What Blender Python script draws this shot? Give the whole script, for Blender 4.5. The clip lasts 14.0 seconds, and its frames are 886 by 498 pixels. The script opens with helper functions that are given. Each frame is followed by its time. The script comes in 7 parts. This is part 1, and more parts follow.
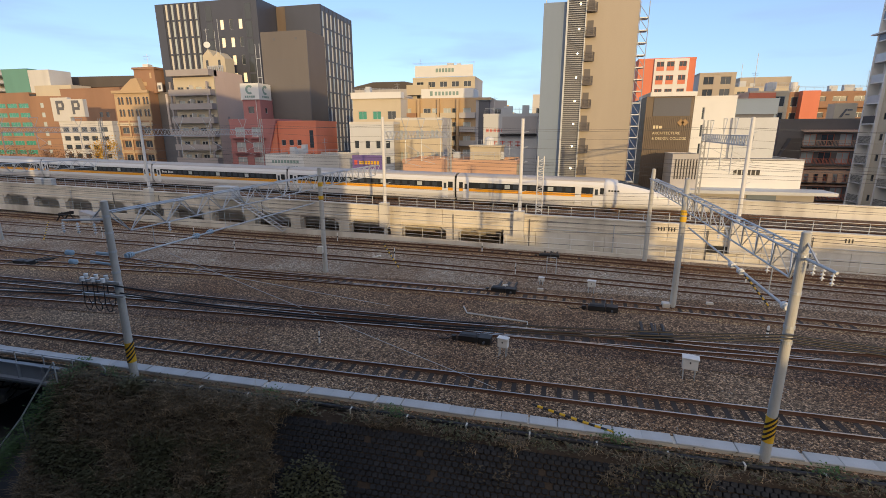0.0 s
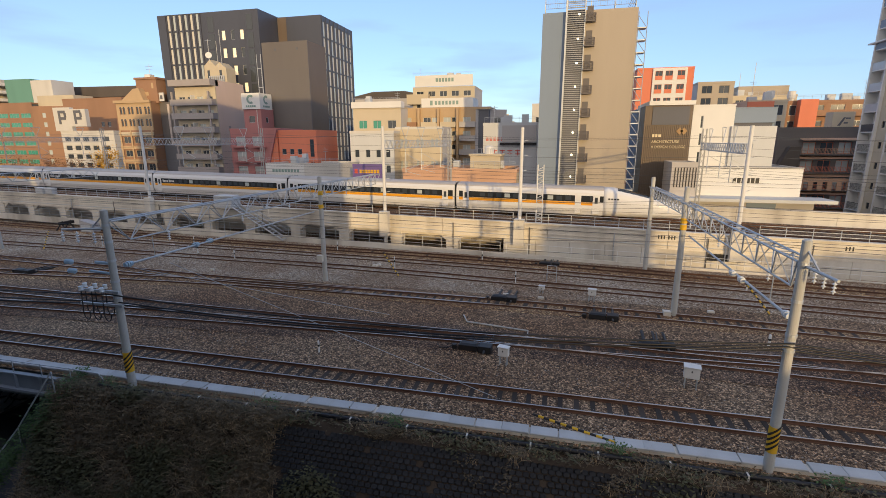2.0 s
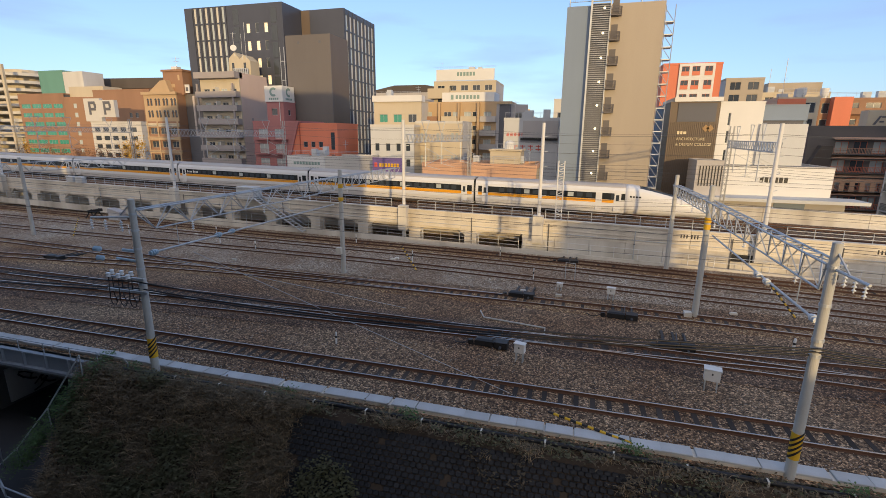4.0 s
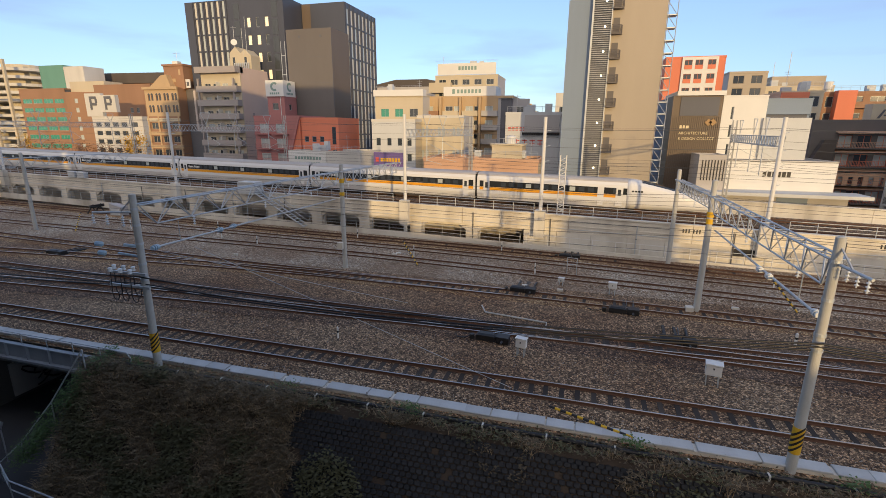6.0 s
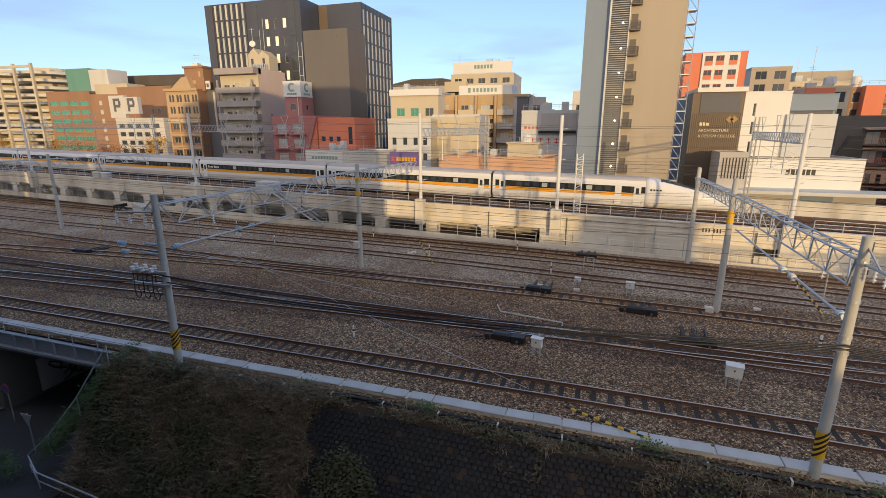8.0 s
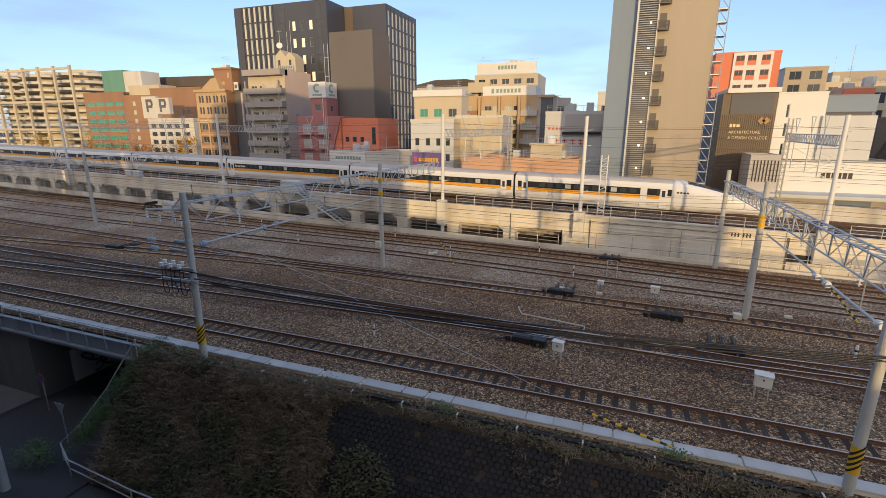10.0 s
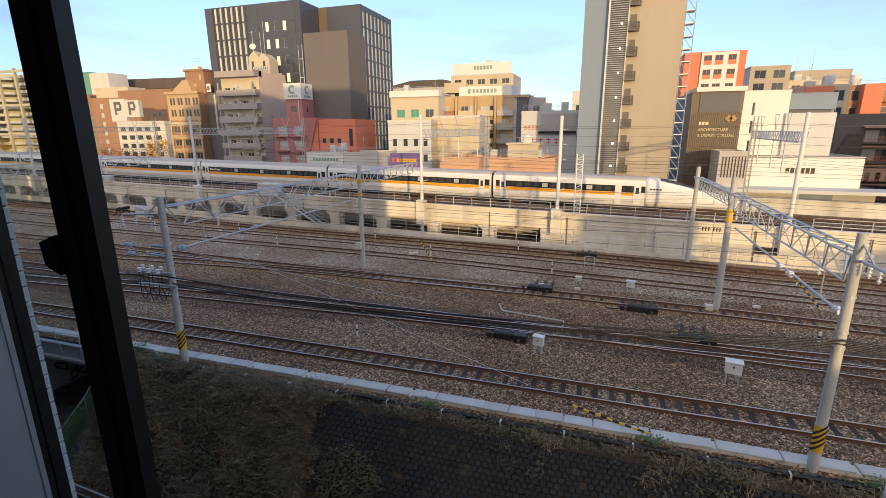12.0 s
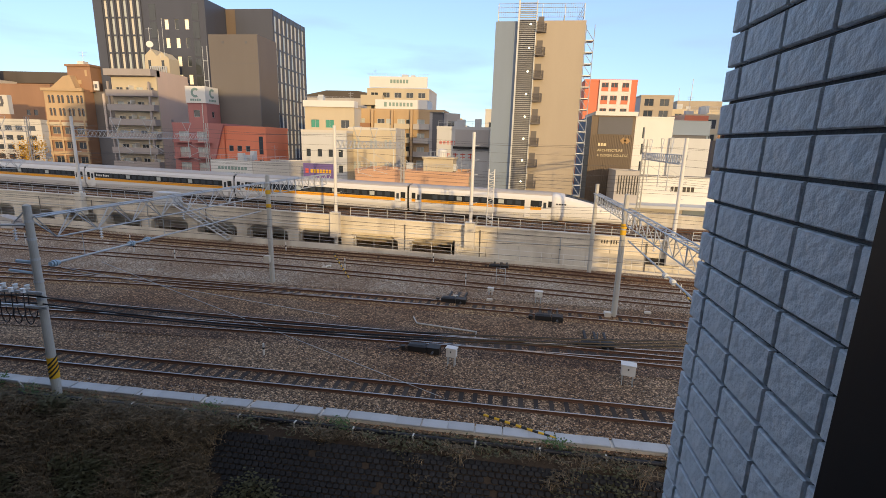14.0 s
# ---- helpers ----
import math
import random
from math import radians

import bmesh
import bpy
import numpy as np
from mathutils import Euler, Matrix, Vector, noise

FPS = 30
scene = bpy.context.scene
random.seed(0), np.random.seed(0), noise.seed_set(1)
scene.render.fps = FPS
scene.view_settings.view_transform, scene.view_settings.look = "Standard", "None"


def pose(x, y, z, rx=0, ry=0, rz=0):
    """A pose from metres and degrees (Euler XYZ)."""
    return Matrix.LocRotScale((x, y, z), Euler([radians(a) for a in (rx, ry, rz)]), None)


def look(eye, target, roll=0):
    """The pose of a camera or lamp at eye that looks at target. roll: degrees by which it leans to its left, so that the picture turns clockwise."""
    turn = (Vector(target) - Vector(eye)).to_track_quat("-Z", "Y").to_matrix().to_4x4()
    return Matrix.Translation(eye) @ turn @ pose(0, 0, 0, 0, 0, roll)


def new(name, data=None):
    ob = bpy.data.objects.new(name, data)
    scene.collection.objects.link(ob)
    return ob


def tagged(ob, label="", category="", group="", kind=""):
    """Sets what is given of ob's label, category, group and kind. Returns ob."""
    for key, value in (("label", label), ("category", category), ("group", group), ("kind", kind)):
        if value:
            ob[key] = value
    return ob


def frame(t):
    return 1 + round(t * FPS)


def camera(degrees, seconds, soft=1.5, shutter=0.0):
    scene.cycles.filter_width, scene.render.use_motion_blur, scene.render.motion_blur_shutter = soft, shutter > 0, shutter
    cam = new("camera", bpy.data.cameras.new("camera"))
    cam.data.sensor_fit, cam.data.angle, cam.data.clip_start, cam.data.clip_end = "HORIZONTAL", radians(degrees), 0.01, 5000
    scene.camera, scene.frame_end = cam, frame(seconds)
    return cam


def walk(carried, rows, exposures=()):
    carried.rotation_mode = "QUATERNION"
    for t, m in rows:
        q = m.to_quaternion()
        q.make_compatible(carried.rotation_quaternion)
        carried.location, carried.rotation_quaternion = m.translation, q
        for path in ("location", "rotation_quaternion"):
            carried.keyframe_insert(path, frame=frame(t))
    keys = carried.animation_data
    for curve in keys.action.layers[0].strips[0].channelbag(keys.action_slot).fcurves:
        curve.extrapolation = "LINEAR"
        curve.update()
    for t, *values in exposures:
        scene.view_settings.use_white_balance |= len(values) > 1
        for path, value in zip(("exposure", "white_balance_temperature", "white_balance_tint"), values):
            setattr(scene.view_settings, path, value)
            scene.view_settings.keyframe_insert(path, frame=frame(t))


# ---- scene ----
cam = camera(86.7, 14.0, soft=0.8)

PATH = [
    (0, (0.518, 0.356, 10.38), (0.066, 2.243, 9.895), -0.1),
    (0.5, (0.517, 0.388, 10.377), (0.141, 2.3, 9.927), -0.1),
    (1, (0.522, 0.385, 10.378), (0.143, 2.299, 9.939), 0.1),
    (1.5, (0.528, 0.395, 10.384), (0.108, 2.299, 9.939), -0.2),
    (2, (0.528, 0.4, 10.376), (0.073, 2.295, 9.926), -0.2),
    (2.5, (0.517, 0.395, 10.365), (0.041, 2.283, 9.908), 0.1),
    (3, (0.49, 0.406, 10.382), (-0.007, 2.286, 9.916), 0.5),
    (3.5, (0.501, 0.403, 10.378), (-0.02, 2.276, 9.91), 0.5),
    (6, (0.502, 0.427, 10.365), (-0.029, 2.291, 9.872), 0.4),
    (6.5, (0.502, 0.416, 10.376), (-0.021, 2.282, 9.883), 0.1),
    (7, (0.518, 0.425, 10.371), (-0.014, 2.288, 9.876), -0.1),
    (7.5, (0.509, 0.431, 10.367), (-0.045, 2.288, 9.872), -0.2),
    (8, (0.513, 0.431, 10.37), (-0.081, 2.275, 9.873), -0.0),
    (8.5, (0.483, 0.446, 10.362), (-0.162, 2.272, 9.863), 0.2),
    (9, (0.483, 0.475, 10.358), (-0.181, 2.294, 9.858), 0.6),
    (11.3, (0.572, 0.356, 10.370), (-0.124, 2.167, 9.884), -0.4),
    (11.5, (0.595, 0.318, 10.365), (-0.081, 2.137, 9.879), -0.3),
    (12, (0.534, 0.152, 10.385), (-0.063, 1.996, 9.892), -0.4),
    (12.5, (0.526, 0.062, 10.406), (0.025, 1.943, 9.944), 0.8),
    (13, (0.547, 0.133, 10.398), (0.087, 2.029, 9.956), 1.4),
    (13.5, (0.575, 0.2, 10.404), (0.156, 2.108, 9.974), 1.7),
    (14, (0.747, 0.257, 10.402), (0.486, 2.19, 9.964), 1.7),
]
EXPOSURES = [(0, 0.94, 7250, 10), (3.7, 0.92, 7150, 10), (5.8, 0.93, 7300, 10), (9.2, 0.97, 7450, 10), (11.3, 1.07, 7450, 10), (12.4, 1.31, 7550, 10), (13.0, 1.27, 7550, 10), (14.0, 1.13, 7500, 10)]
walk(cam, [(t, look(e, g, r)) for t, e, g, r in PATH], EXPOSURES)

# exposure and light
SUN_AZ, SUN_EL = 26.5, 5.5
world = bpy.data.worlds.new("world")
scene.world = world
world.use_nodes = True
wn = world.node_tree
sky = wn.nodes.new("ShaderNodeTexSky")
sky.sky_type, sky.sun_disc = "NISHITA", False
sky.sun_elevation, sky.sun_rotation = radians(12), radians(180 - SUN_AZ)
sky.altitude, sky.air_density, sky.dust_density, sky.ozone_density = 50, 0.9, 0.9, 3.4
tc = wn.nodes.new("ShaderNodeTexCoord")
mp = wn.nodes.new("ShaderNodeMapping")
mp.inputs["Scale"].default_value = (1.2, 1.2, 7.0)
cn = wn.nodes.new("ShaderNodeTexNoise")
cn.inputs["Scale"].default_value, cn.inputs["Detail"].default_value = 2.6, 7
cr = wn.nodes.new("ShaderNodeValToRGB")
cr.color_ramp.elements[0].position, cr.color_ramp.elements[1].position = 0.52, 0.74
cr.color_ramp.elements[0].color, cr.color_ramp.elements[1].color = (0.45, 0.45, 0.45, 1), (0.78, 0.78, 0.78, 1)
mx = wn.nodes.new("ShaderNodeMix")
mx.data_type = "RGBA"
mx.inputs["B"].default_value = (1.30, 1.93, 3.55, 1)
wn.links.new(tc.outputs["Generated"], mp.inputs["Vector"])
wn.links.new(mp.outputs["Vector"], cn.inputs["Vector"])
wn.links.new(cn.outputs["Fac"], cr.inputs["Fac"])
wn.links.new(cr.outputs["Color"], mx.inputs["Factor"])
wn.links.new(sky.outputs["Color"], mx.inputs["A"])
# the wide warm glow of the low sun, on its own side of the sky
sp, mr, glow = wn.nodes.new("ShaderNodeSeparateXYZ"), wn.nodes.new("ShaderNodeMapRange"), wn.nodes.new("ShaderNodeMix")
mr.inputs["From Min"].default_value, mr.inputs["From Max"].default_value = 0.05, -0.75
mr.inputs["To Max"].default_value = 0.9
glow.data_type = "RGBA"
glow.inputs["B"].default_value = (4.1, 3.75, 3.6, 1)
wn.links.new(tc.outputs["Generated"], sp.inputs[0])
wn.links.new(sp.outputs["Y"], mr.inputs["Value"])
wn.links.new(mr.outputs["Result"], glow.inputs["Factor"])
wn.links.new(mx.outputs["Result"], glow.inputs["A"])
wn.links.new(glow.outputs["Result"], wn.nodes["Background"].inputs["Color"])
wn.nodes["Background"].inputs["Strength"].default_value = 0.15

sun = new("sun", bpy.data.lights.new("sun", "SUN"))
sun.data.energy, sun.data.angle, sun.data.color = 1.4, radians(0.7), (1.0, 0.72, 0.37)
sx, sy, sz = math.sin(radians(SUN_AZ)), -math.cos(radians(SUN_AZ)), math.tan(radians(SUN_EL))
sun.matrix_world = look((sx * 200, sy * 200, sz * 200), (0, 0, 0))


# ---- materials ----
def mat(name, col, rough=0.8, var=0.25, scale=3.0, fine=40.0, bump=0.15, metal=0.0, stain=None, stain_amt=0.0, rand=0.0, spec=0.4, streak=False):
    """A surface with broad stains, fine grain and slight relief; streak: stains drawn out down the wall."""
    m = bpy.data.materials.new(name)
    m.use_nodes = True
    t = m.node_tree
    b = t.nodes["Principled BSDF"]
    N, L = t.nodes.new, t.links.new
    co = N("ShaderNodeTexCoord")
    src = co.outputs["Object"]
    if streak:
        mpn = N("ShaderNodeMapping")
        mpn.inputs["Scale"].default_value = (1, 1, 0.18)
        L(src, mpn.inputs["Vector"])
        bsrc = mpn.outputs["Vector"]
    else:
        bsrc = src
    n1, n2 = N("ShaderNodeTexNoise"), N("ShaderNodeTexNoise")
    n1.inputs["Scale"].default_value, n1.inputs["Detail"].default_value = 1.0 / scale, 6
    n2.inputs["Scale"].default_value, n2.inputs["Detail"].default_value = fine, 4
    L(bsrc, n1.inputs["Vector"])
    L(src, n2.inputs["Vector"])
    a = N("ShaderNodeMath")
    a.operation = "MULTIPLY_ADD"
    a.inputs[1].default_value, a.inputs[2].default_value = var * 1.6, 1 - var * 0.8
    L(n1.outputs["Fac"], a.inputs[0])
    c = N("ShaderNodeMath")
    c.operation = "MULTIPLY_ADD"
    c.inputs[1].default_value, c.inputs[2].default_value = var, 1 - var * 0.5
    L(n2.outputs["Fac"], c.inputs[0])
    p = N("ShaderNodeMath")
    p.operation = "MULTIPLY"
    L(a.outputs[0], p.inputs[0])
    L(c.outputs[0], p.inputs[1])
    last = p.outputs[0]
    if rand:
        oi = N("ShaderNodeObjectInfo")
        q = N("ShaderNodeMath")
        q.operation = "MULTIPLY_ADD"
        q.inputs[1].default_value, q.inputs[2].default_value = rand, 1 - rand / 2
        L(oi.outputs["Random"], q.inputs[0])
        r = N("ShaderNodeMath")
        r.operation = "MULTIPLY"
        L(last, r.inputs[0])
        L(q.outputs[0], r.inputs[1])
        last = r.outputs[0]
    v = N("ShaderNodeVectorMath")
    v.operation = "SCALE"
    v.inputs[0].default_value = col
    L(last, v.inputs["Scale"])
    out = v.outputs[0]
    if stain:
        n3 = N("ShaderNodeTexNoise")
        n3.inputs["Scale"].default_value, n3.inputs["Detail"].default_value = 0.6 / scale, 8
        L(bsrc, n3.inputs["Vector"])
        rp = N("ShaderNodeValToRGB")
        rp.color_ramp.elements[0].position, rp.color_ramp.elements[1].position = 0.48, 0.68
        L(n3.outputs["Fac"], rp.inputs["Fac"])
        k = N("ShaderNodeMath")
        k.operation = "MULTIPLY"
        k.inputs[1].default_value = stain_amt
        L(rp.outputs["Color"], k.inputs[0])
        mxn = N("ShaderNodeMix")
        mxn.data_type = "RGBA"
        mxn.inputs["B"].default_value = (*stain, 1)
        L(out, mxn.inputs["A"])
        L(k.outputs[0], mxn.inputs["Factor"])
        out = mxn.outputs["Result"]
    L(out, b.inputs["Base Color"])
    b.inputs["Roughness"].default_value, b.inputs["Metallic"].default_value = rough, metal
    b.inputs["Specular IOR Level"].default_value = spec
    if bump:
        bp = N("ShaderNodeBump")
        bp.inputs["Strength"].default_value, bp.inputs["Distance"].default_value = bump, 0.02
        L(n2.outputs["Fac"], bp.inputs["Height"])
        L(bp.outputs["Normal"], b.inputs["Normal"])
    return m


def glass_mat(name, col, rough=0.06, clear=0.0):
    m = bpy.data.materials.new(name)
    m.use_nodes = True
    b = m.node_tree.nodes["Principled BSDF"]
    b.inputs["Base Color"].default_value = (*col, 1)
    b.inputs["Roughness"].default_value, b.inputs["Transmission Weight"].default_value = rough, clear
    b.inputs["Specular IOR Level"].default_value = 0.7
    return m


def lit_mat(name, col, strength):
    m = bpy.data.materials.new(name)
    m.use_nodes = True
    b = m.node_tree.nodes["Principled BSDF"]
    b.inputs["Base Color"].default_value = (*col, 1)
    b.inputs["Emission Color"].default_value, b.inputs["Emission Strength"].default_value = (*col, 1), strength
    return m


def ballast_mat(name, stones, dark):
    """Crushed stone: each stone a cell with its own tone, shade between stones in the colour, rust dust in broad
    patches.
    """
    m = bpy.data.materials.new(name)
    m.use_nodes = True
    t = m.node_tree
    b = t.nodes["Principled BSDF"]
    N, L = t.nodes.new, t.links.new
    co = N("ShaderNodeTexCoord")
    vo = N("ShaderNodeTexVoronoi")
    vo.inputs["Scale"].default_value = 15
    L(co.outputs["Object"], vo.inputs["Vector"])
    rp = N("ShaderNodeValToRGB")
    rp.color_ramp.elements[0].color, rp.color_ramp.elements[1].color = tuple(c * 0.6 for c in dark) + (1,), tuple(min(0.85, c * 1.6) for c in stones) + (1,)
    rp.color_ramp.elements[0].position = 0.08
    e = rp.color_ramp.elements.new(0.7)
    e.color = tuple(0.5 * (a + c) for a, c in zip(dark, stones)) + (1,)
    # shade in the gaps between stones, painted as darker cell edges
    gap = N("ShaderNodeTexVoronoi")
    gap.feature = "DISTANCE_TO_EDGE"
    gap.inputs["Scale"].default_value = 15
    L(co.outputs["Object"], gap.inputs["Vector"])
    gap_shade = N("ShaderNodeMapRange")
    gap_shade.inputs["From Max"].default_value, gap_shade.inputs["To Min"].default_value = 0.16, 0.3
    L(gap.outputs["Distance"], gap_shade.inputs["Value"])
    sep = N("ShaderNodeSeparateColor")
    L(vo.outputs["Color"], sep.inputs["Color"])
    L(sep.outputs["Red"], rp.inputs["Fac"])
    n = N("ShaderNodeTexNoise")
    n.inputs["Scale"].default_value, n.inputs["Detail"].default_value = 0.16, 8
    L(co.outputs["Object"], n.inputs["Vector"])
    r2 = N("ShaderNodeValToRGB")
    r2.color_ramp.elements[0].position, r2.color_ramp.elements[1].position = 0.35, 0.68
    r2.color_ramp.elements[0].color, r2.color_ramp.elements[1].color = (0.72, 0.56, 0.44, 1), (1.1, 1.06, 1.0, 1)
    L(n.outputs["Fac"], r2.inputs["Fac"])
    mu = N("ShaderNodeMix")
    mu.data_type, mu.blend_type = "RGBA", "MULTIPLY"
    mu.inputs["Factor"].default_value = 1
    L(rp.outputs["Color"], mu.inputs["A"])
    L(r2.outputs["Color"], mu.inputs["B"])
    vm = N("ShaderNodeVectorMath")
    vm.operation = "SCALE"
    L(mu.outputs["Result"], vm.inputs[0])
    L(gap_shade.outputs["Result"], vm.inputs["Scale"])
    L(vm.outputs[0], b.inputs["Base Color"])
    b.inputs["Roughness"].default_value = 0.95
    bp = N("ShaderNodeBump")
    bp.inputs["Strength"].default_value, bp.inputs["Distance"].default_value = 0.9, 0.04
    L(vo.outputs["Distance"], bp.inputs["Height"])
    bp.invert = True
    L(bp.outputs["Normal"], b.inputs["Normal"])
    return m


BALLAST = ballast_mat("ballast", (0.54, 0.385, 0.25), (0.095, 0.06, 0.036))
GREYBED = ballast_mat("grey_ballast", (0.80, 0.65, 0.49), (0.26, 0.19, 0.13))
STONE = mat("ballast_stone", (0.33, 0.29, 0.25), 0.95, 0.3, 1, 20, 0.3)
SOIL = mat("dry_soil", (0.075, 0.054, 0.038), 0.95, 0.4, 2, 25, 0.5)
CITY = mat("asphalt_and_lots", (0.07, 0.07, 0.072), 0.9, 0.3, 12, 6, 0.1)
ROAD = mat("asphalt", (0.05, 0.05, 0.053), 0.85, 0.25, 3, 60, 0.2)
CONC = mat("weathered_concrete", (0.72, 0.67, 0.58), 0.85, 0.3, 2.2, 14, 0.15, stain=(0.26, 0.22, 0.18), stain_amt=0.6, streak=True)
CONC_D = mat("dark_concrete", (0.15, 0.145, 0.135), 0.9, 0.3, 2.5, 12, 0.2, stain=(0.06, 0.058, 0.055), stain_amt=0.6, streak=True)
CONC_L = mat("pale_concrete", (0.68, 0.65, 0.58), 0.8, 0.22, 2.5, 14, 0.12, stain=(0.30, 0.26, 0.21), stain_amt=0.75, streak=True)
POLE = mat("pole_concrete", (0.48, 0.48, 0.45), 0.75, 0.16, 1.5, 30, 0.1, stain=(0.27, 0.26, 0.24), stain_amt=0.4)
RAILTOP = mat("worn_rail_steel", (0.45, 0.42, 0.40), 0.32, 0.2, 2, 20, 0.05, metal=0.9)
RUST = mat("rusty_rail", (0.11, 0.055, 0.034), 0.85, 0.35, 1.5, 25, 0.2)
DARKBED = ballast_mat("oily_ballast", (0.36, 0.25, 0.17), (0.06, 0.04, 0.03))
BROWNBED = ballast_mat("rusty_ballast", (0.66, 0.42, 0.24), (0.16, 0.092, 0.052))
SLEEPER = mat("dark_timber_sleeper", (0.05, 0.038, 0.031), 0.9, 0.3, 0.8, 25, 0.3, rand=0.7)
PCSLEEP = mat("concrete_sleeper", (0.085, 0.062, 0.05), 0.9, 0.25, 0.8, 25, 0.2, rand=0.5)
GALV = mat("galvanised_steel", (0.50, 0.53, 0.55), 0.5, 0.15, 1.5, 20, 0.05, metal=0.4)
GALV_D = mat("dark_steel", (0.10, 0.105, 0.11), 0.55, 0.2, 1.5, 20, 0.05, metal=0.4)
WHITE = mat("white_paint", (0.70, 0.70, 0.68), 0.6, 0.08, 3, 20, 0.03)
BLACKP = mat("black_paint", (0.02, 0.02, 0.021), 0.5, 0.2, 2, 30, 0.03)
YELLOW = mat("yellow_paint", (0.72, 0.42, 0.03), 0.6, 0.15, 1, 30, 0.03)
RUBBER = mat("black_cable", (0.018, 0.018, 0.02), 0.45, 0.2, 1, 20, 0.0)
CERAM = mat("white_insulator", (0.72, 0.75, 0.76), 0.25, 0.08, 1, 20, 0.0)
BLUEI = mat("pale_blue_insulator", (0.33, 0.47, 0.58), 0.3, 0.1, 1, 20, 0.0)
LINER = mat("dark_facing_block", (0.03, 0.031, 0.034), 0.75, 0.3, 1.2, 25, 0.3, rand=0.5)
GLASS_D = glass_mat("dark_window_glass", (0.045, 0.055, 0.065))
GLASS_B = glass_mat("pale_window_glass", (0.45, 0.50, 0.50), 0.12)
GLASS_G = glass_mat("green_window_glass", (0.05, 0.30, 0.22), 0.12)
LIT = lit_mat("lit_window", (1.0, 0.84, 0.58), 0.25)
TRAIN_W = mat("train_grey_white", (0.70, 0.71, 0.72), 0.35, 0.05, 4, 30, 0.0)
TRAIN_R = mat("train_roof_dusty", (0.46, 0.43, 0.40), 0.6, 0.2, 3, 12, 0.03)
TRAIN_O = mat("train_orange_yellow", (0.80, 0.36, 0.03), 0.4, 0.06, 4, 30, 0.0)
TRAIN_B = mat("train_dark_band", (0.025, 0.028, 0.03), 0.25, 0.1, 4, 30, 0.0)
TRAIN_U = mat("train_underframe", (0.06, 0.055, 0.05), 0.8, 0.3, 1, 15, 0.1)


# ---- mesh building ----
class Geo:
    """Collects boxes, tubes and prisms into one mesh."""

    def __init__(self):
        self.v, self.f = [], []

    def add(self, vs, fs):
        o = len(self.v)
        self.v += [tuple(p) for p in vs]
        self.f += [tuple(i + o for i in q) for q in fs]
        return self

    def box(self, x0, x1, y0, y1, z0, z1, m=None):
        vs = [Vector((x, y, z)) for z in (z0, z1) for y in (y0, y1) for x in (x0, x1)]
        if m is not None:
            vs = [m @ p for p in vs]
        return self.add(vs, [(0, 2, 3, 1), (4, 5, 7, 6), (0, 1, 5, 4), (1, 3, 7, 5), (3, 2, 6, 7), (2, 0, 4, 6)])

    def tube(self, a, b, r, n=6, r2=None):
        a, b = Vector(a), Vector(b)
        r2 = r if r2 is None else r2
        q = (b - a).to_track_quat("Z", "Y")
        vs = []
        for c, rr in ((a, r), (b, r2)):
            for i in range(n):
                k = 2 * math.pi * i / n
                vs.append(c + q @ Vector((rr * math.cos(k), rr * math.sin(k), 0)))
        fs = [(i, (i + 1) % n, n + (i + 1) % n, n + i) for i in range(n)]
        fs += [tuple(range(n))[::-1], tuple(range(n, 2 * n))]
        return self.add(vs, fs)

    def path(self, pts, r, n=5):
        """One bent tube through the points."""
        pts = [Vector(p) for p in pts]
        rings = []
        for i, p in enumerate(pts):
            d = (pts[min(i + 1, len(pts) - 1)] - pts[max(i - 1, 0)]).normalized()
            side = d.cross(Vector((0, 0, 1)))
            side = side.normalized() if side.length > 0.05 else d.cross(Vector((0, 1, 0))).normalized()
            up = side.cross(d)
            rings.append([p + side * (r * math.cos(2 * math.pi * k / n)) + up * (r * math.sin(2 * math.pi * k / n)) for k in range(n)])
        return self.loft(rings)

    def prism(self, poly, d, m=None):
        """poly: points in space; d: the way it is drawn out."""
        n = len(poly)
        vs = [Vector(p) for p in poly] + [Vector(p) + Vector(d) for p in poly]
        if m is not None:
            vs = [m @ p for p in vs]
        fs = [tuple(range(n))[::-1], tuple(range(n, 2 * n))]
        fs += [(i, (i + 1) % n, n + (i + 1) % n, n + i) for i in range(n)]
        return self.add(vs, fs)

    def loft(self, rings, caps=True):
        """Rings of equally many points, joined one to the next."""
        n = len(rings[0])
        vs = [p for r in rings for p in r]
        fs = [(k * n + i, k * n + (i + 1) % n, (k + 1) * n + (i + 1) % n, (k + 1) * n + i) for k in range(len(rings) - 1) for i in range(n)]
        if caps:
            fs += [tuple(range(n))[::-1], tuple(range((len(rings) - 1) * n, len(rings) * n))]
        return self.add(vs, fs)

    def mesh(self, name, material, smooth=False):
        me = bpy.data.meshes.new(name)
        me.from_pydata(self.v, [], self.f)
        bm = bmesh.new()
        bm.from_mesh(me)
        bmesh.ops.recalc_face_normals(bm, faces=bm.faces)
        bm.to_mesh(me)
        bm.free()
        me.materials.append(material)
        if smooth:
            for p in me.polygons:
                p.use_smooth = True
        return me


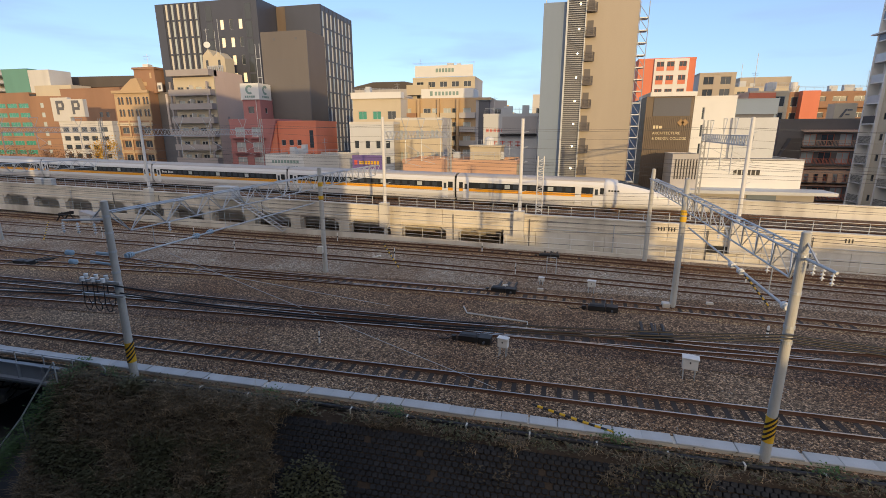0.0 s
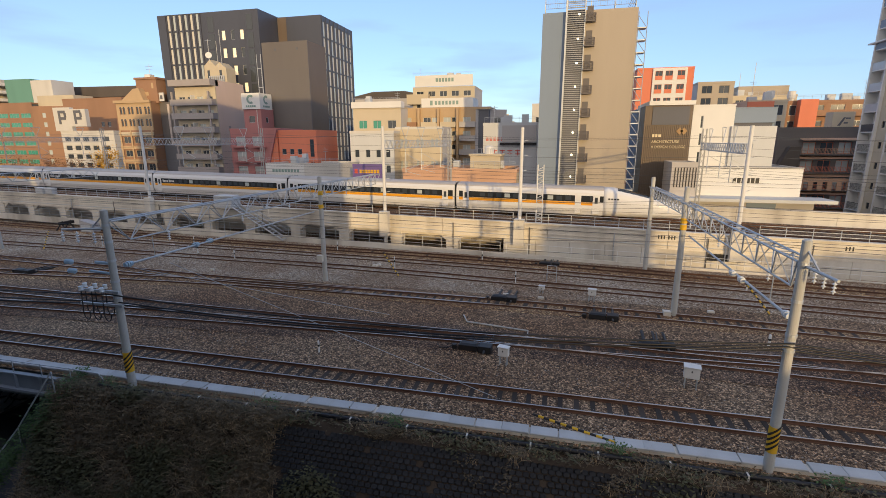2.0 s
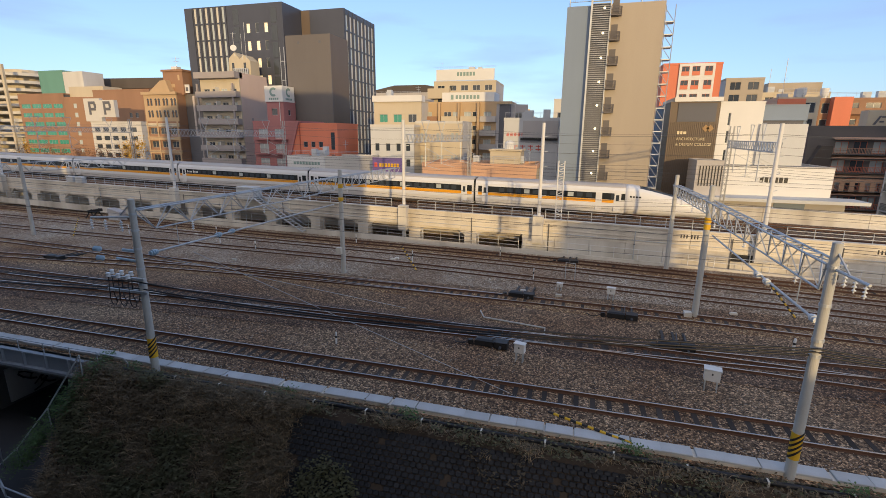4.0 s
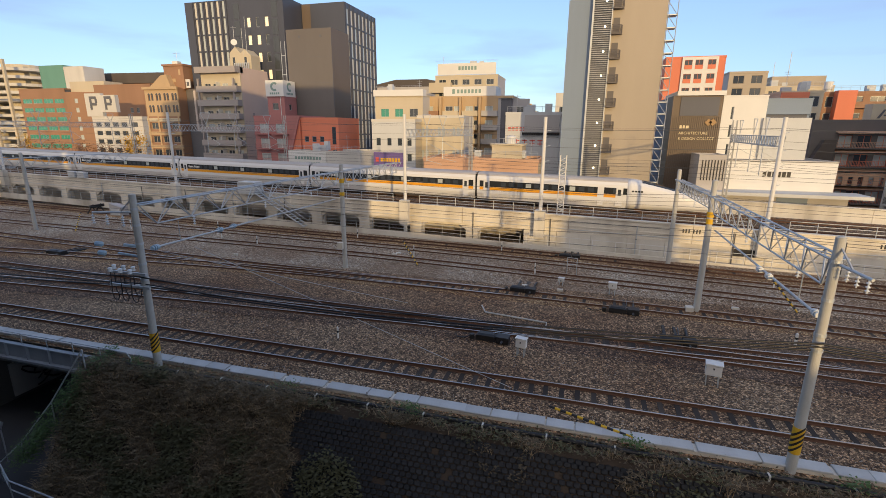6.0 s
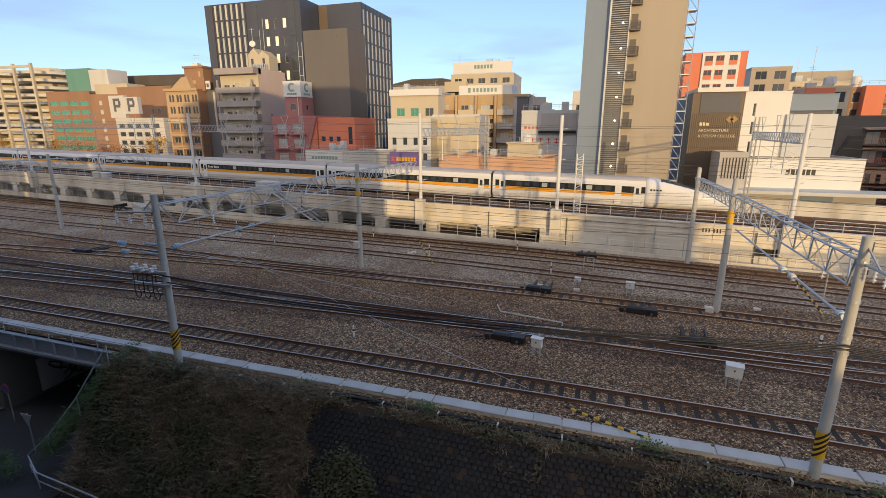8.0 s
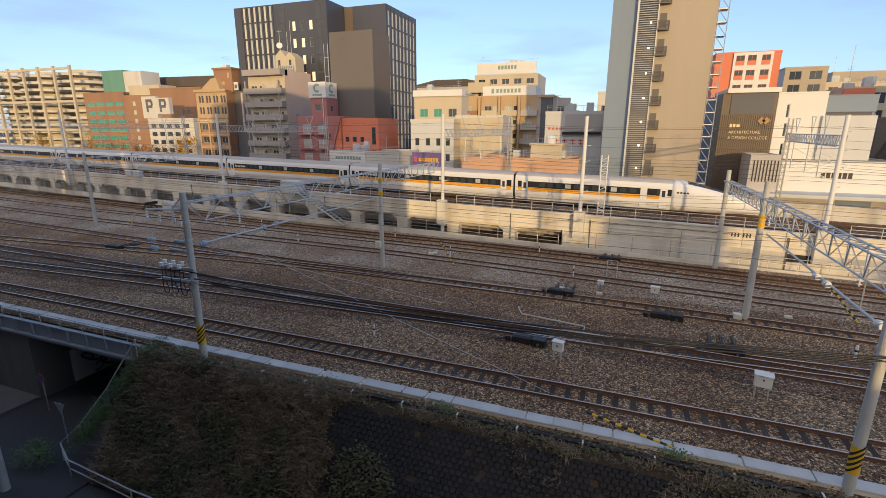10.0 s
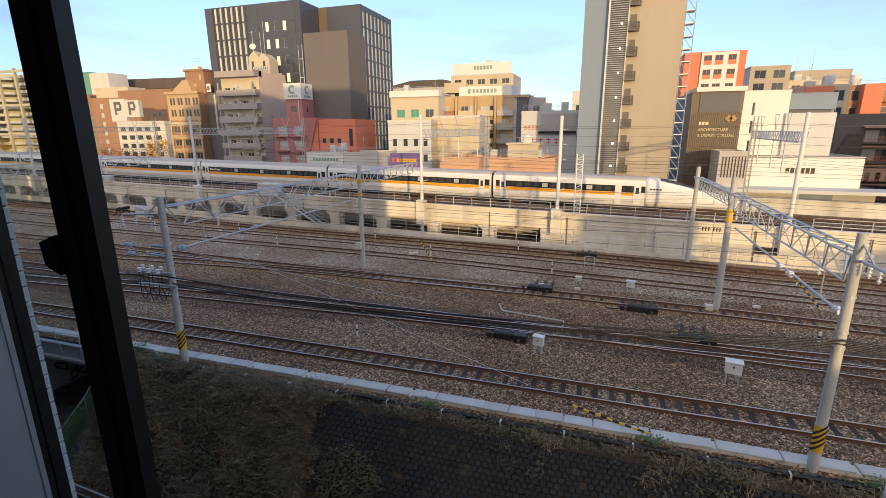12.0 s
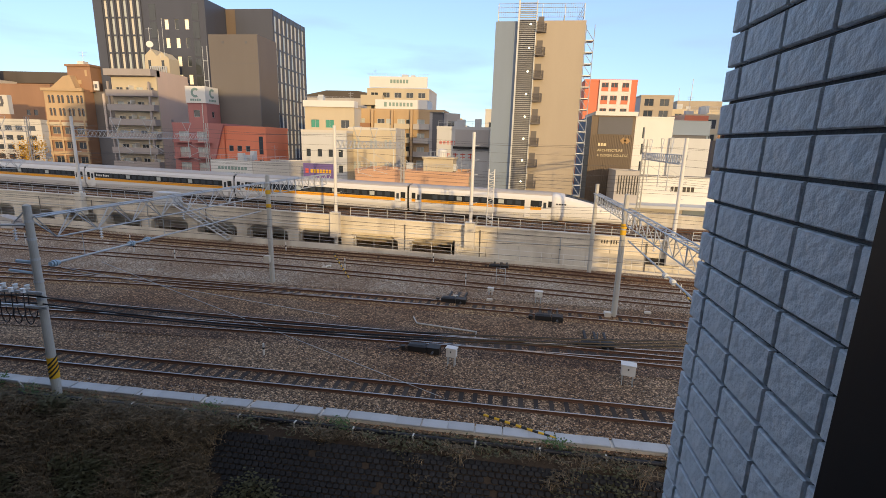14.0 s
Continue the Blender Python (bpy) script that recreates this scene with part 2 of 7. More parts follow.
def part(name, geo, material, parent=None, label="", smooth=False):
    """One mesh object, under its thing or part."""
    if name == "lettering" and isinstance(geo, Geo):
        bars = len(geo.v) // 8
        for k in range(1, bars):
            one = Geo()
            one.v, one.f = geo.v[8 * k:8 * k + 8], geo.f[:6]
            part("letter_bar", one, material, parent)
        geo.v, geo.f, name = geo.v[:8], geo.f[:6], "letter_bar"
    me = geo.mesh(name, material, smooth) if isinstance(geo, Geo) else geo
    ob = new(name, me)
    ob.parent = parent
    if label:
        ob["label"] = label
    return ob


def empty(name, m=None):
    ob = new(name)
    if m is not None:
        ob.matrix_world = m
    return ob


def thing(name, geo, material, label, category, group="", kind="", smooth=False):
    return tagged(part(name, geo, material, smooth=smooth), label, category, group, kind)


# ---- ground and railway embankment ----
ground = thing("ground", Geo().box(-2500, 2500, -1500, 3500, -6.4, -5.6), CITY, "grey city ground of asphalt and lots", "ground", kind="structure")
RT = 0.0      # top of rail
BZ = -0.17    # top of ballast
bed, far_bed = Geo(), Geo()
n = 120
prof = [(15.7, -0.22), (16.6, BZ - 0.02), (20.0, BZ), (21.5, BZ - 0.06), (23, BZ), (26, BZ - 0.03), (28, BZ + 0.01), (32, BZ - 0.05), (36, BZ), (42, BZ), (50, BZ)]
rows_ = []
for i in range(n + 1):
    x = -230 + 400 * i / n
    rows_.append([Vector((x, y, z + 0.05 * noise.noise((x * 0.25, y * 0.6, 0)))) for y, z in prof])
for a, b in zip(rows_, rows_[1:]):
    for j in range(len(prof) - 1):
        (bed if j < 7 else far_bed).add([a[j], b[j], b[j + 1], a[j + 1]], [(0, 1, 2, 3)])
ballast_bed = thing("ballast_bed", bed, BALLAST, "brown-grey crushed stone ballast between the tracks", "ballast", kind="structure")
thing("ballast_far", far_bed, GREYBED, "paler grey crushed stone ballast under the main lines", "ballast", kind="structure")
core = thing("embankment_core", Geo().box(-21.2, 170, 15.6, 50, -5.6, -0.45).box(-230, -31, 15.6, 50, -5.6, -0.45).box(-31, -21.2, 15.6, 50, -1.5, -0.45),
             CONC_D, "dark grey concrete railway embankment with an underpass", "embankment", kind="structure")


def arc(pts):
    """Distances along a line of points."""
    s = [0.0]
    for a, b in zip(pts, pts[1:]):
        s.append(s[-1] + math.dist(a, b))
    return s


def along(pts, s, S):
    for i in range(len(pts) - 1):
        if s <= S[i + 1] or i == len(pts) - 2:
            k = (s - S[i]) / (S[i + 1] - S[i])
            a, b = pts[i], pts[i + 1]
            return a[0] + (b[0] - a[0]) * k, a[1] + (b[1] - a[1]) * k, math.atan2(b[1] - a[1], b[0] - a[0])


def smooth_line(pts, step=4.0):
    """Rounds a line of points given from left to right."""
    xs, ys = [p[0] for p in pts], [p[1] for p in pts]
    out = []
    m = int((xs[-1] - xs[0]) / step)
    for i in range(m + 1):
        x = xs[0] + (xs[-1] - xs[0]) * i / m
        w = [math.exp(-((x + d) - x) ** 2 / 72) for d in range(-18, 19, 3)]
        y = sum(k * float(np.interp(x + d, xs, ys)) for k, d in zip(w, range(-18, 19, 3))) / sum(w)
        out.append((x, y))
    return out


sleeper_me = Geo().loft([[Vector((x, y, z)) for x, y, z in ((-0.11, s, -0.2), (0.11, s, -0.2), (0.10, s, 0.0), (-0.10, s, 0.0))] for s in (-1.05, 1.05)]).mesh("sleeper", SLEEPER)
pc_me = Geo().loft([[Vector((x, y, z)) for x, y, z in ((-0.12, s, -0.2), (0.12, s, -0.2), (0.10, s, h), (-0.10, s, h))] for s, h in ((-1.0, 0.0), (-0.35, -0.02), (0.35, -0.02), (1.0, 0.0))]).mesh("sleeper", PCSLEEP)


BEDS = []


def track(label, pts, lo, hi, shiny=True, gauge=1.067, z=RT, me=sleeper_me, gap=0.62, bed=None, bw=1.35):
    """A track: two rails on sleepers. lo, hi: the stretch whose sleepers are pieces."""
    t = empty("railway_track")
    pts = smooth_line(pts)
    for side in (-1, 1):
        foot, head = Geo(), Geo()
        line = []
        for i, (x, y) in enumerate(pts):
            a, b = pts[max(0, i - 1)], pts[min(len(pts) - 1, i + 1)]
            k = math.atan2(b[1] - a[1], b[0] - a[0])
            o = side * (gauge / 2 + 0.033)
            line.append((x - math.sin(k) * o, y + math.cos(k) * o))
        def ring(p, prof2):
            return [Vector((p[0], p[1] + q, z + h)) for q, h in prof2]
        web = [(-0.063, -0.15), (0.063, -0.15), (0.063, -0.13), (0.012, -0.11), (0.012, -0.04), (0.032, -0.03), (0.032, -0.008), (-0.032, -0.008), (-0.032, -0.03), (-0.012, -0.04), (-0.012, -0.11), (-0.063, -0.13)]
        foot.loft([ring(p, web) for p in line])
        top = [(-0.031, -0.008), (0.031, -0.008), (0.026, 0.0), (-0.026, 0.0)]
        head.loft([ring(p, top) for p in line])
        r = part("rail", foot, RUST, t, "rust-brown steel rail")
        part("railhead", head, RAILTOP if shiny else RUST, r)
    if bed:
        lift = 0.003 * len(BEDS)
        BEDS.append(t)
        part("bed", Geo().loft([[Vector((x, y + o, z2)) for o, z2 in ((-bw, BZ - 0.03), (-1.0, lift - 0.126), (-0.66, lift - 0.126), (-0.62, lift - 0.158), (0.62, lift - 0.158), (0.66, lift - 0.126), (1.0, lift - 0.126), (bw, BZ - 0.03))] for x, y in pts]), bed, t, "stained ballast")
    S = arc(pts)
    s, rest = 0.2, Geo()
    rng = random.Random(int(pts[3][1] * 100))
    while s < S[-1]:
        x, y, k = along(pts, s, S)
        m = Matrix.Translation((x, y, z - 0.145 + rng.uniform(-0.012, 0.012))) @ Matrix.Rotation(k + rng.uniform(-0.02, 0.02), 4, "Z")
        if lo < x < hi:
            o = part("sleeper", me, None, t)
            o.matrix_local = m
        elif -170 < x < 110:
            rest.box(-0.11, 0.11, -1.05, 1.05, -0.2, 0, m)
        s += gap * rng.uniform(0.95, 1.05)
    if rest.v:
        part("far_sleepers", rest, SLEEPER, t)["kind"] = "stuff"
    return tagged(t, label, "railway track", "tracks of the yard", "structure")


track("single track of rusty rails on dark timber sleepers", [(-200, 19.2), (-60, 18.0), (-20, 18.3), (0, 18.36), (40, 18.34), (140, 18.3)], -34, 22, bed=BALLAST, bw=1.9)
track("busy shiny track through a set of points", [(-200, 28), (-60, 24.9), (-30, 24.55), (-10, 24.15), (5, 23.9), (14, 23.45), (40, 22.3), (140, 16.5)], -50, 26, bed=DARKBED, bw=1.7)
track("branch track joining at the points", [(-200, 16), (-80, 19.5), (-40, 22.1), (-25, 23.0), (-8, 23.75), (5, 23.95), (6, 24.0), (14, 24.6), (40, 26.0), (140, 32)], -52, -6, bed=DARKBED, bw=1.5)
track("rusty track on timber sleepers beside the points", [(-200, 41), (-57, 32.4), (-22, 30.4), (0, 29.85), (10, 29.6), (16, 28.9), (40, 27.4), (140, 22)], -60, 28, bed=BROWNBED)
track("branch track curving off by a points lever", [(-200, 20), (-80, 25.2), (-48, 28.0), (-34, 29.2), (-20, 30.1), (-4, 29.9), (0, 29.85)], -62, -24, bed=BROWNBED)
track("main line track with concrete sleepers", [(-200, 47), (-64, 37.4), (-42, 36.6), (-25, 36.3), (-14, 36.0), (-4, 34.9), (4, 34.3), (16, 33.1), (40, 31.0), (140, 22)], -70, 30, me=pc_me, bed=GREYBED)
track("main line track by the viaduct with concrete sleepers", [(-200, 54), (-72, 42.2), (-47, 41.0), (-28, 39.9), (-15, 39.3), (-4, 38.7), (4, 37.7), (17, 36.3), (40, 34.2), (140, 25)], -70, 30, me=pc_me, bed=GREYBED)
track("disused rusty siding by the viaduct wall", [(-200, 60), (-80, 47.0), (-56, 45.0), (-30, 42.4), (-10, 41.6), (-2, 41.0), (10, 39.6), (25, 38.0), (60, 34.6), (140, 27)], -60, 30, shiny=False, bed=BROWNBED)

# ---- viaduct: its own axes, u along it, v across, w up, falling gently to the east ----
GRADE = -0.0115
VM = Matrix.Translation((0, 43.3, 0)) @ Matrix.Rotation(math.atan(-0.075), 4, "Z") @ Matrix(((1, 0, 0, 0), (0, 1, 0, 0), (GRADE, 0, 1, 0), (0, 0, 0, 1)))
U0, U1 = -260, 160


def vb(geo, u0, u1, v0, v1, w0, w1):
    return geo.box(u0, u1, v0, v1, w0, w1, VM)


via = tagged(empty("viaduct"), "weathered grey concrete railway viaduct with parapets and side girders", "viaduct", kind="structure")
part("deck", vb(Geo(), U0, U1, 1.8, 20.6, 0.5, 1.0), CONC, via)
part("edge_slab", vb(Geo(), U0, U1, 0.42, 1.8, 1.12, 1.44), CONC, via)
part("ballast", vb(Geo(), U0, U1, 1.8, 19.6, 1.0, 1.22), BALLAST, via, "rust-stained track ballast")
def panel(u, near):
    g = Geo()
    if near:
        vb(g, u, u + 9.97, 0.0, 0.28, 1.6, 2.9)
        vb(g, u, u + 9.97, -0.10, 0.40, 2.9, 3.02)
        vb(g, u, u + 9.97, -0.06, -0.001, 2.05, 2.12)
        vb(g, u, u + 9.97, -0.08, 0.35, 1.45, 1.6)
        return g
    vb(g, u, u + 9.97, 20.3, 20.6, 0.9, 2.55)
    vb(g, u, u + 9.97, 20.22, 20.68, 2.55, 2.75)
    return g


for k in range(-26, 16):
    part("near_parapet_panel", panel(k * 10.0, True), CONC, via)
    part("far_parapet_panel", panel(k * 10.0, False), CONC_L, via, "pale capped concrete parapet")
beam, back = Geo(), Geo()
vb(back, U0, U1, 4.4, 4.7, -3, 0.52)
vb(beam, -120, -4, 0.25, 0.9, 1.3, 1.5)
part("back_wall", back, CONC, via)
part("edge_beam", beam, CONC, via)
for k in range(24):
    u = -8.9 - 5.9 * k
    c = Geo()
    vb(c, u - 0.75, u + 0.45, 0.0, 1.0, -0.6, 1.45)
    for s in (-1, 1):
        c.prism([VM @ Vector((u - 0.15 + s * 0.6, 0.1, 1.45)), VM @ Vector((u - 0.15 + s * 1.5, 0.1, 1.45)), VM @ Vector((u - 0.15 + s * 0.6, 0.1, 0.8))], (0, 0.7, 0))
    part("column", c, CONC, via)
for k in range(34):
    u = -4 + k * 3.0
    g = Geo()
    vb(g, u, u + 2.97, -0.05, 0.4, -0.6, 1.45)
    part("wall_panel", g, CONC_L, via, "pale concrete retaining wall panel")
low = Geo()
vb(low, U0, U1, -0.75, -0.55, -0.6, 0.18)
vb(low, U0, U1, -0.55, 0.0, -0.6, -0.05)
part("kerb_wall", low, CONC_L, via)


def railing(name, u0, u1, v, w, hgt, step, rails, matl, label, bars=0):
    r = tagged(empty(name), label, "railing", "railings of the viaduct", "structure")
    k = int((u1 - u0) / step)
    for i in range(k + 1):
        u = u0 + (u1 - u0) * i / k
        g = Geo()
        g.tube(VM @ Vector((u, v, w)), VM @ Vector((u, v, w + hgt)), 0.032, 5)
        part("post", g, matl, r)
    for j in range(rails):
        h = w + hgt * (j + 1) / rails - 0.02
        g = Geo()
        g.tube(VM @ Vector((u0, v, h)), VM @ Vector((u1, v, h)), 0.025, 5)
        part("rail", g, matl, r)
    return r


railing("parapet_railing", -110, -17.5, 0.14, 3.02, 0.85, 1.8, 3, GALV, "grey galvanised steel railing on the viaduct parapet")
railing("parapet_railing", -14.6, -3.2, 0.14, 3.02, 0.85, 1.8, 3, GALV, "grey galvanised steel railing on the viaduct parapet")
railing("parapet_railing", -2.0, 14.0, 0.14, 3.02, 0.85, 1.8, 3, GALV, "grey galvanised steel railing on the viaduct parapet")
railing("parapet_railing", 16.6, 60, 0.14, 3.02, 0.85, 1.8, 3, GALV, "grey galvanised steel railing on the viaduct parapet")
railing("lower_railing", -100, -4.2, -0.65, 0.18, 1.0, 1.9, 3, GALV, "grey steel railing along the viaduct foot")
railing("lower_railing", -3.6, 60, -0.65, 0.18, 0.95, 1.9, 2, WHITE, "white steel railing along the viaduct foot")


def vtrack(v, label):
    t = empty("viaduct_track")
    for s in (-1, 1):
        g = Geo()
        vb(g, U0, U1, v + s * 0.75 - 0.035, v + s * 0.75 + 0.035, 1.30, 1.45)
        part("rail", g, RUST, t)
    g = Geo()
    for i in range(-150, 130):
        vb(g, i * 0.7, i * 0.7 + 0.24, v - 1.2, v + 1.2, 1.2, 1.30)
    part("sleepers", g, PCSLEEP, t)["kind"] = "stuff"
    return tagged(t, label, "railway track", "tracks on the viaduct", "structure")


vtrack(5.2, "rust-brown viaduct track nearest the parapet")
vtrack(9.7, "rust-brown middle viaduct track")
TRV = 16.3
vtrack(TRV, "viaduct track under the long train")

# ---- the train on the viaduct ----
RW = 1.45


def section(u, hw, roof, floor=0.35, v=TRV):
    """A ring across the body at u: half width, roof height and floor above rail."""
    pts = []
    prof2 = [(-0.86, 0.0), (-1.0, 0.22), (-1.0, 0.62), (-0.96, 0.80), (-0.86, 0.91), (-0.62, 0.98), (0, 1.0)]
    for y, z in prof2 + [(-y, z) for y, z in prof2[-2::-1]]:
        pts.append(VM @ Vector((u, v + y * hw, RW + floor + z * (roof - floor))))
    return pts


def strip(u0, u1, w0, w1, out=0.012, v=TRV):
    g = Geo()
    vb(g, u0, u1, v - 1.69 - out, v - 1.69, RW + w0, RW + w1)
    return g


def car(u0, u1, nose=False, text=False):
    c = tagged(empty("train_car"), "grey-white high-speed train car with a dark window band and orange stripe", "train car", "cars of the long train")
    ub = u1 - (9.5 if nose else 0.14)
    body = Geo().loft([section(u0 + 0.14, 1.69, 3.58), section(ub, 1.69, 3.58)])
    part("body", body, TRAIN_W, c, smooth=False)
    part("roof", Geo().loft([[VM @ Vector((u, TRV + y, RW + z)) for y, z in ((-1.49, 3.25), (-1.40, 3.37), (-1.0, 3.545), (-0.5, 3.60), (0.5, 3.60), (1.0, 3.545), (1.40, 3.37), (1.49, 3.25))] for u in (u0 + 0.18, ub)]), TRAIN_R, c, "dusty brown-grey roof")
    we = ub - (0.2 if not nose else 0)
    part("window_band", strip(u0 + 0.5, we, 1.88, 2.62), TRAIN_B, c, "dark band")
    part("stripe", strip(u0 + 0.5, we - (0 if not nose else 0.8), 1.50, 1.86), TRAIN_O, c, "orange-yellow stripe")
    w = Geo()
    vb(w, u0 + 0.6, ub - 0.2, TRV - 1.45, TRV + 1.45, RW + 0.05, RW + 0.36)
    part("underframe", w, TRAIN_U, c)
    for du in (3.4, 3.4 + 2.5, (u1 - u0) - 5.9 - (3 if nose else 0), (u1 - u0) - 3.4 - (3 if nose else 0)):
        g = Geo()
        g.tube(VM @ Vector((u0 + du, TRV - 0.9, RW + 0.43)), VM @ Vector((u0 + du, TRV + 0.9, RW + 0.43)), 0.43, 14)
        part("wheelset", g, TRAIN_U, c)
    i = 0
    u = u0 + 3.2
    while u < ub - 2.6:
        g = strip(u, u + 0.66, 2.02, 2.50, 0.02)
        part("window", g, GLASS_B if (i * 7 + int(u1)) % 5 == 0 else GLASS_D, c)
        u += 1.04
        i += 1
    for du in ([1.0, (u1 - u0) - 1.75] if not nose else [1.0, ub - u0 - 1.2]):
        d = part("door", strip(u0 + du, u0 + du + 0.78, 0.55, 2.72, 0.03), TRAIN_W, c)
        part("door_window", strip(u0 + du + 0.22, u0 + du + 0.56, 1.75, 2.45, 0.042), GLASS_D, d)
    if nose:
        L = u1 - ub
        rings = []
        def shape(q):
            """Half width, roof and floor along the nose, q from 0 to 1."""
            roof = 3.58 - 0.35 * q ** 2 - 1.95 * max(0.0, q - 0.08) ** 1.12 - 0.35 * max(0.0, q - 0.88) * 8.0 * (q - 0.88)
            return 1.69 * (1 - 0.80 * q ** 3.2), roof, 0.35 + 0.22 * q ** 3
        for k in range(21):
            q = k / 20
            hw, roof, fl = shape(q)
            rings.append(section(ub + L * q, hw, max(roof, fl + 0.35), fl))
        part("nose", Geo().loft(rings), TRAIN_W, c, "long duck-bill nose", smooth=True)
        cw = []
        for k in range(9):
            q = 0.16 + 0.085 * k
            hw, roof, fl = shape(q)
            wide = 0.86 if k < 6 else 0.86 - 0.16 * (k - 5)
            zz = roof - fl
            cw.append([VM @ Vector((ub + L * q, TRV + y * hw * wide / 0.86, RW + fl + z * zz + 0.03)) for y, z in ((-0.84, 0.90), (-0.62, 0.98), (0, 1.0), (0.62, 0.98), (0.84, 0.90))])
        part("windscreen", Geo().loft(cw), GLASS_D, c, "dark windscreen running down the nose")
        part("cab_window", strip(ub - 1.5, ub - 1.15, 2.0, 2.6, 0.03), GLASS_D, c)
        for q in range(4):
            part("letter_bar", strip(ub + 0.5 + q * 0.32, ub + 0.72 + q * 0.32, 2.25, 2.42, 0.02), TRAIN_B, c)
        part("door", strip(ub - 3.2, ub - 2.5, 0.55, 2.72, 0.03), TRAIN_W, c)
    else:
        g = Geo()
        vb(g, u1 - 0.14, u1 + 0.14, TRV - 1.45, TRV + 1.45, RW + 0.6, RW + 3.35)
        part("gangway", g, TRAIN_B, c, "black gangway bellows")
    if text:
        g = Geo()
        for i in range(8):
            q = u0 + 2.1 + i * 0.27 + (0.15 if i > 3 else 0)
            vb(g, q, q + 0.19, TRV - 1.715, TRV - 1.70, RW + 2.1, RW + (2.42 if i in (0, 4) else 2.34))
        part("lettering", g, WHITE, c, "white marks")
    return c


NOSE = 14.4
car(NOSE - 27.4, NOSE, nose=True)
for k in range(1, 8):
    u1 = NOSE - 27.4 - 25.0 * (k - 1)
    car(u1 - 25.0, u1, text=True)


# ---- the city beyond the viaduct ----
def wm(name, col, rough=0.75, var=0.12, **k):
    return mat(name, col, rough, var, 5, 8, 0.05, streak=True, stain=tuple(c * 0.6 for c in col), stain_amt=0.3, **k)


W_BROWN = wm("brown_tile", (0.33, 0.19, 0.12))
W_TAN = wm("tan_tile", (0.50, 0.36, 0.22))
W_CREAM = wm("cream_render", (0.56, 0.49, 0.37))
W_WHITE = wm("white_render", (0.60, 0.585, 0.55))
W_GREY = wm("grey_render", (0.47, 0.45, 0.44))
W_LGREY = wm("light_grey_render", (0.56, 0.58, 0.59))
W_DGREY = wm("dark_grey_panel", (0.13, 0.135, 0.155))
W_BLACK = wm("black_panel", (0.07, 0.078, 0.105), 0.4)
W_BRONZE = wm("bronze_panel", (0.15, 0.115, 0.088), 0.55)
W_RED = wm("dark_red_tile", (0.40, 0.17, 0.165))
W_ORANGE = wm("orange_red_render", (0.70, 0.22, 0.13))
W_BEIGE = wm("beige_panel", (0.41, 0.355, 0.285))
W_PINK = wm("pink_beige_tile", (0.60, 0.37, 0.25))
W_BLUE = wm("blue_grey_panel", (0.22, 0.28, 0.36))
W_PINKB = wm("pinkish_beige_render", (0.66, 0.52, 0.46))
W_MAUVE = wm("mauve_grey_render", (0.52, 0.46, 0.43))
W_TEAL = wm("teal_panel", (0.13, 0.30, 0.25))
W_TAUPE = wm("taupe_panel", (0.15, 0.138, 0.134))
W_BAND = wm("grey_brown_tile_band", (0.36, 0.33, 0.325))
W_ROOF = wm("dark_metal_roof", (0.10, 0.085, 0.075))
SIGN_P = mat("purple_board", (0.16, 0.11, 0.30), 0.5, 0.1)
SIGN_R = mat("red_lettering", (0.62, 0.10, 0.07), 0.6, 0.1)
SIGN_G = mat("grey_green_lettering", (0.22, 0.33, 0.30), 0.6, 0.1)
GLOW = lit_mat("warm_lamp", (1.0, 0.85, 0.55), 6.0)
ROOFG = mat("roof_membrane", (0.25, 0.25, 0.24), 0.9, 0.2, 4, 10, 0.1)

GOLD = mat("pale_gold_letter", (0.72, 0.62, 0.42), 0.5, 0.08)

_win = {}


def window_mesh(w, h, frame_mat, glass, mull=1, depth=0.10):
    """A window's frame and its glass, as two shared meshes about the opening's lower left corner."""
    key = (round(w, 2), round(h, 2), frame_mat.name, glass.name, mull)
    if key not in _win:
        f, t = Geo(), 0.06
        f.box(0, w, -0.02, depth, 0, t).box(0, w, -0.02, depth, h - t, h).box(0, t, -0.02, depth, t, h - t).box(w - t, w, -0.02, depth, t, h - t)
        for i in range(mull):
            x = w * (i + 1) / (mull + 1)
            f.box(x - 0.03, x + 0.03, 0, depth, t, h - t)
        g = Geo().box(0.02, w - 0.02, depth * 0.5, depth * 0.5 + 0.03, 0.02, h - 0.02)
        _win[key] = (f.mesh("window_frame", frame_mat), g.mesh("pane", glass))
    return _win[key]


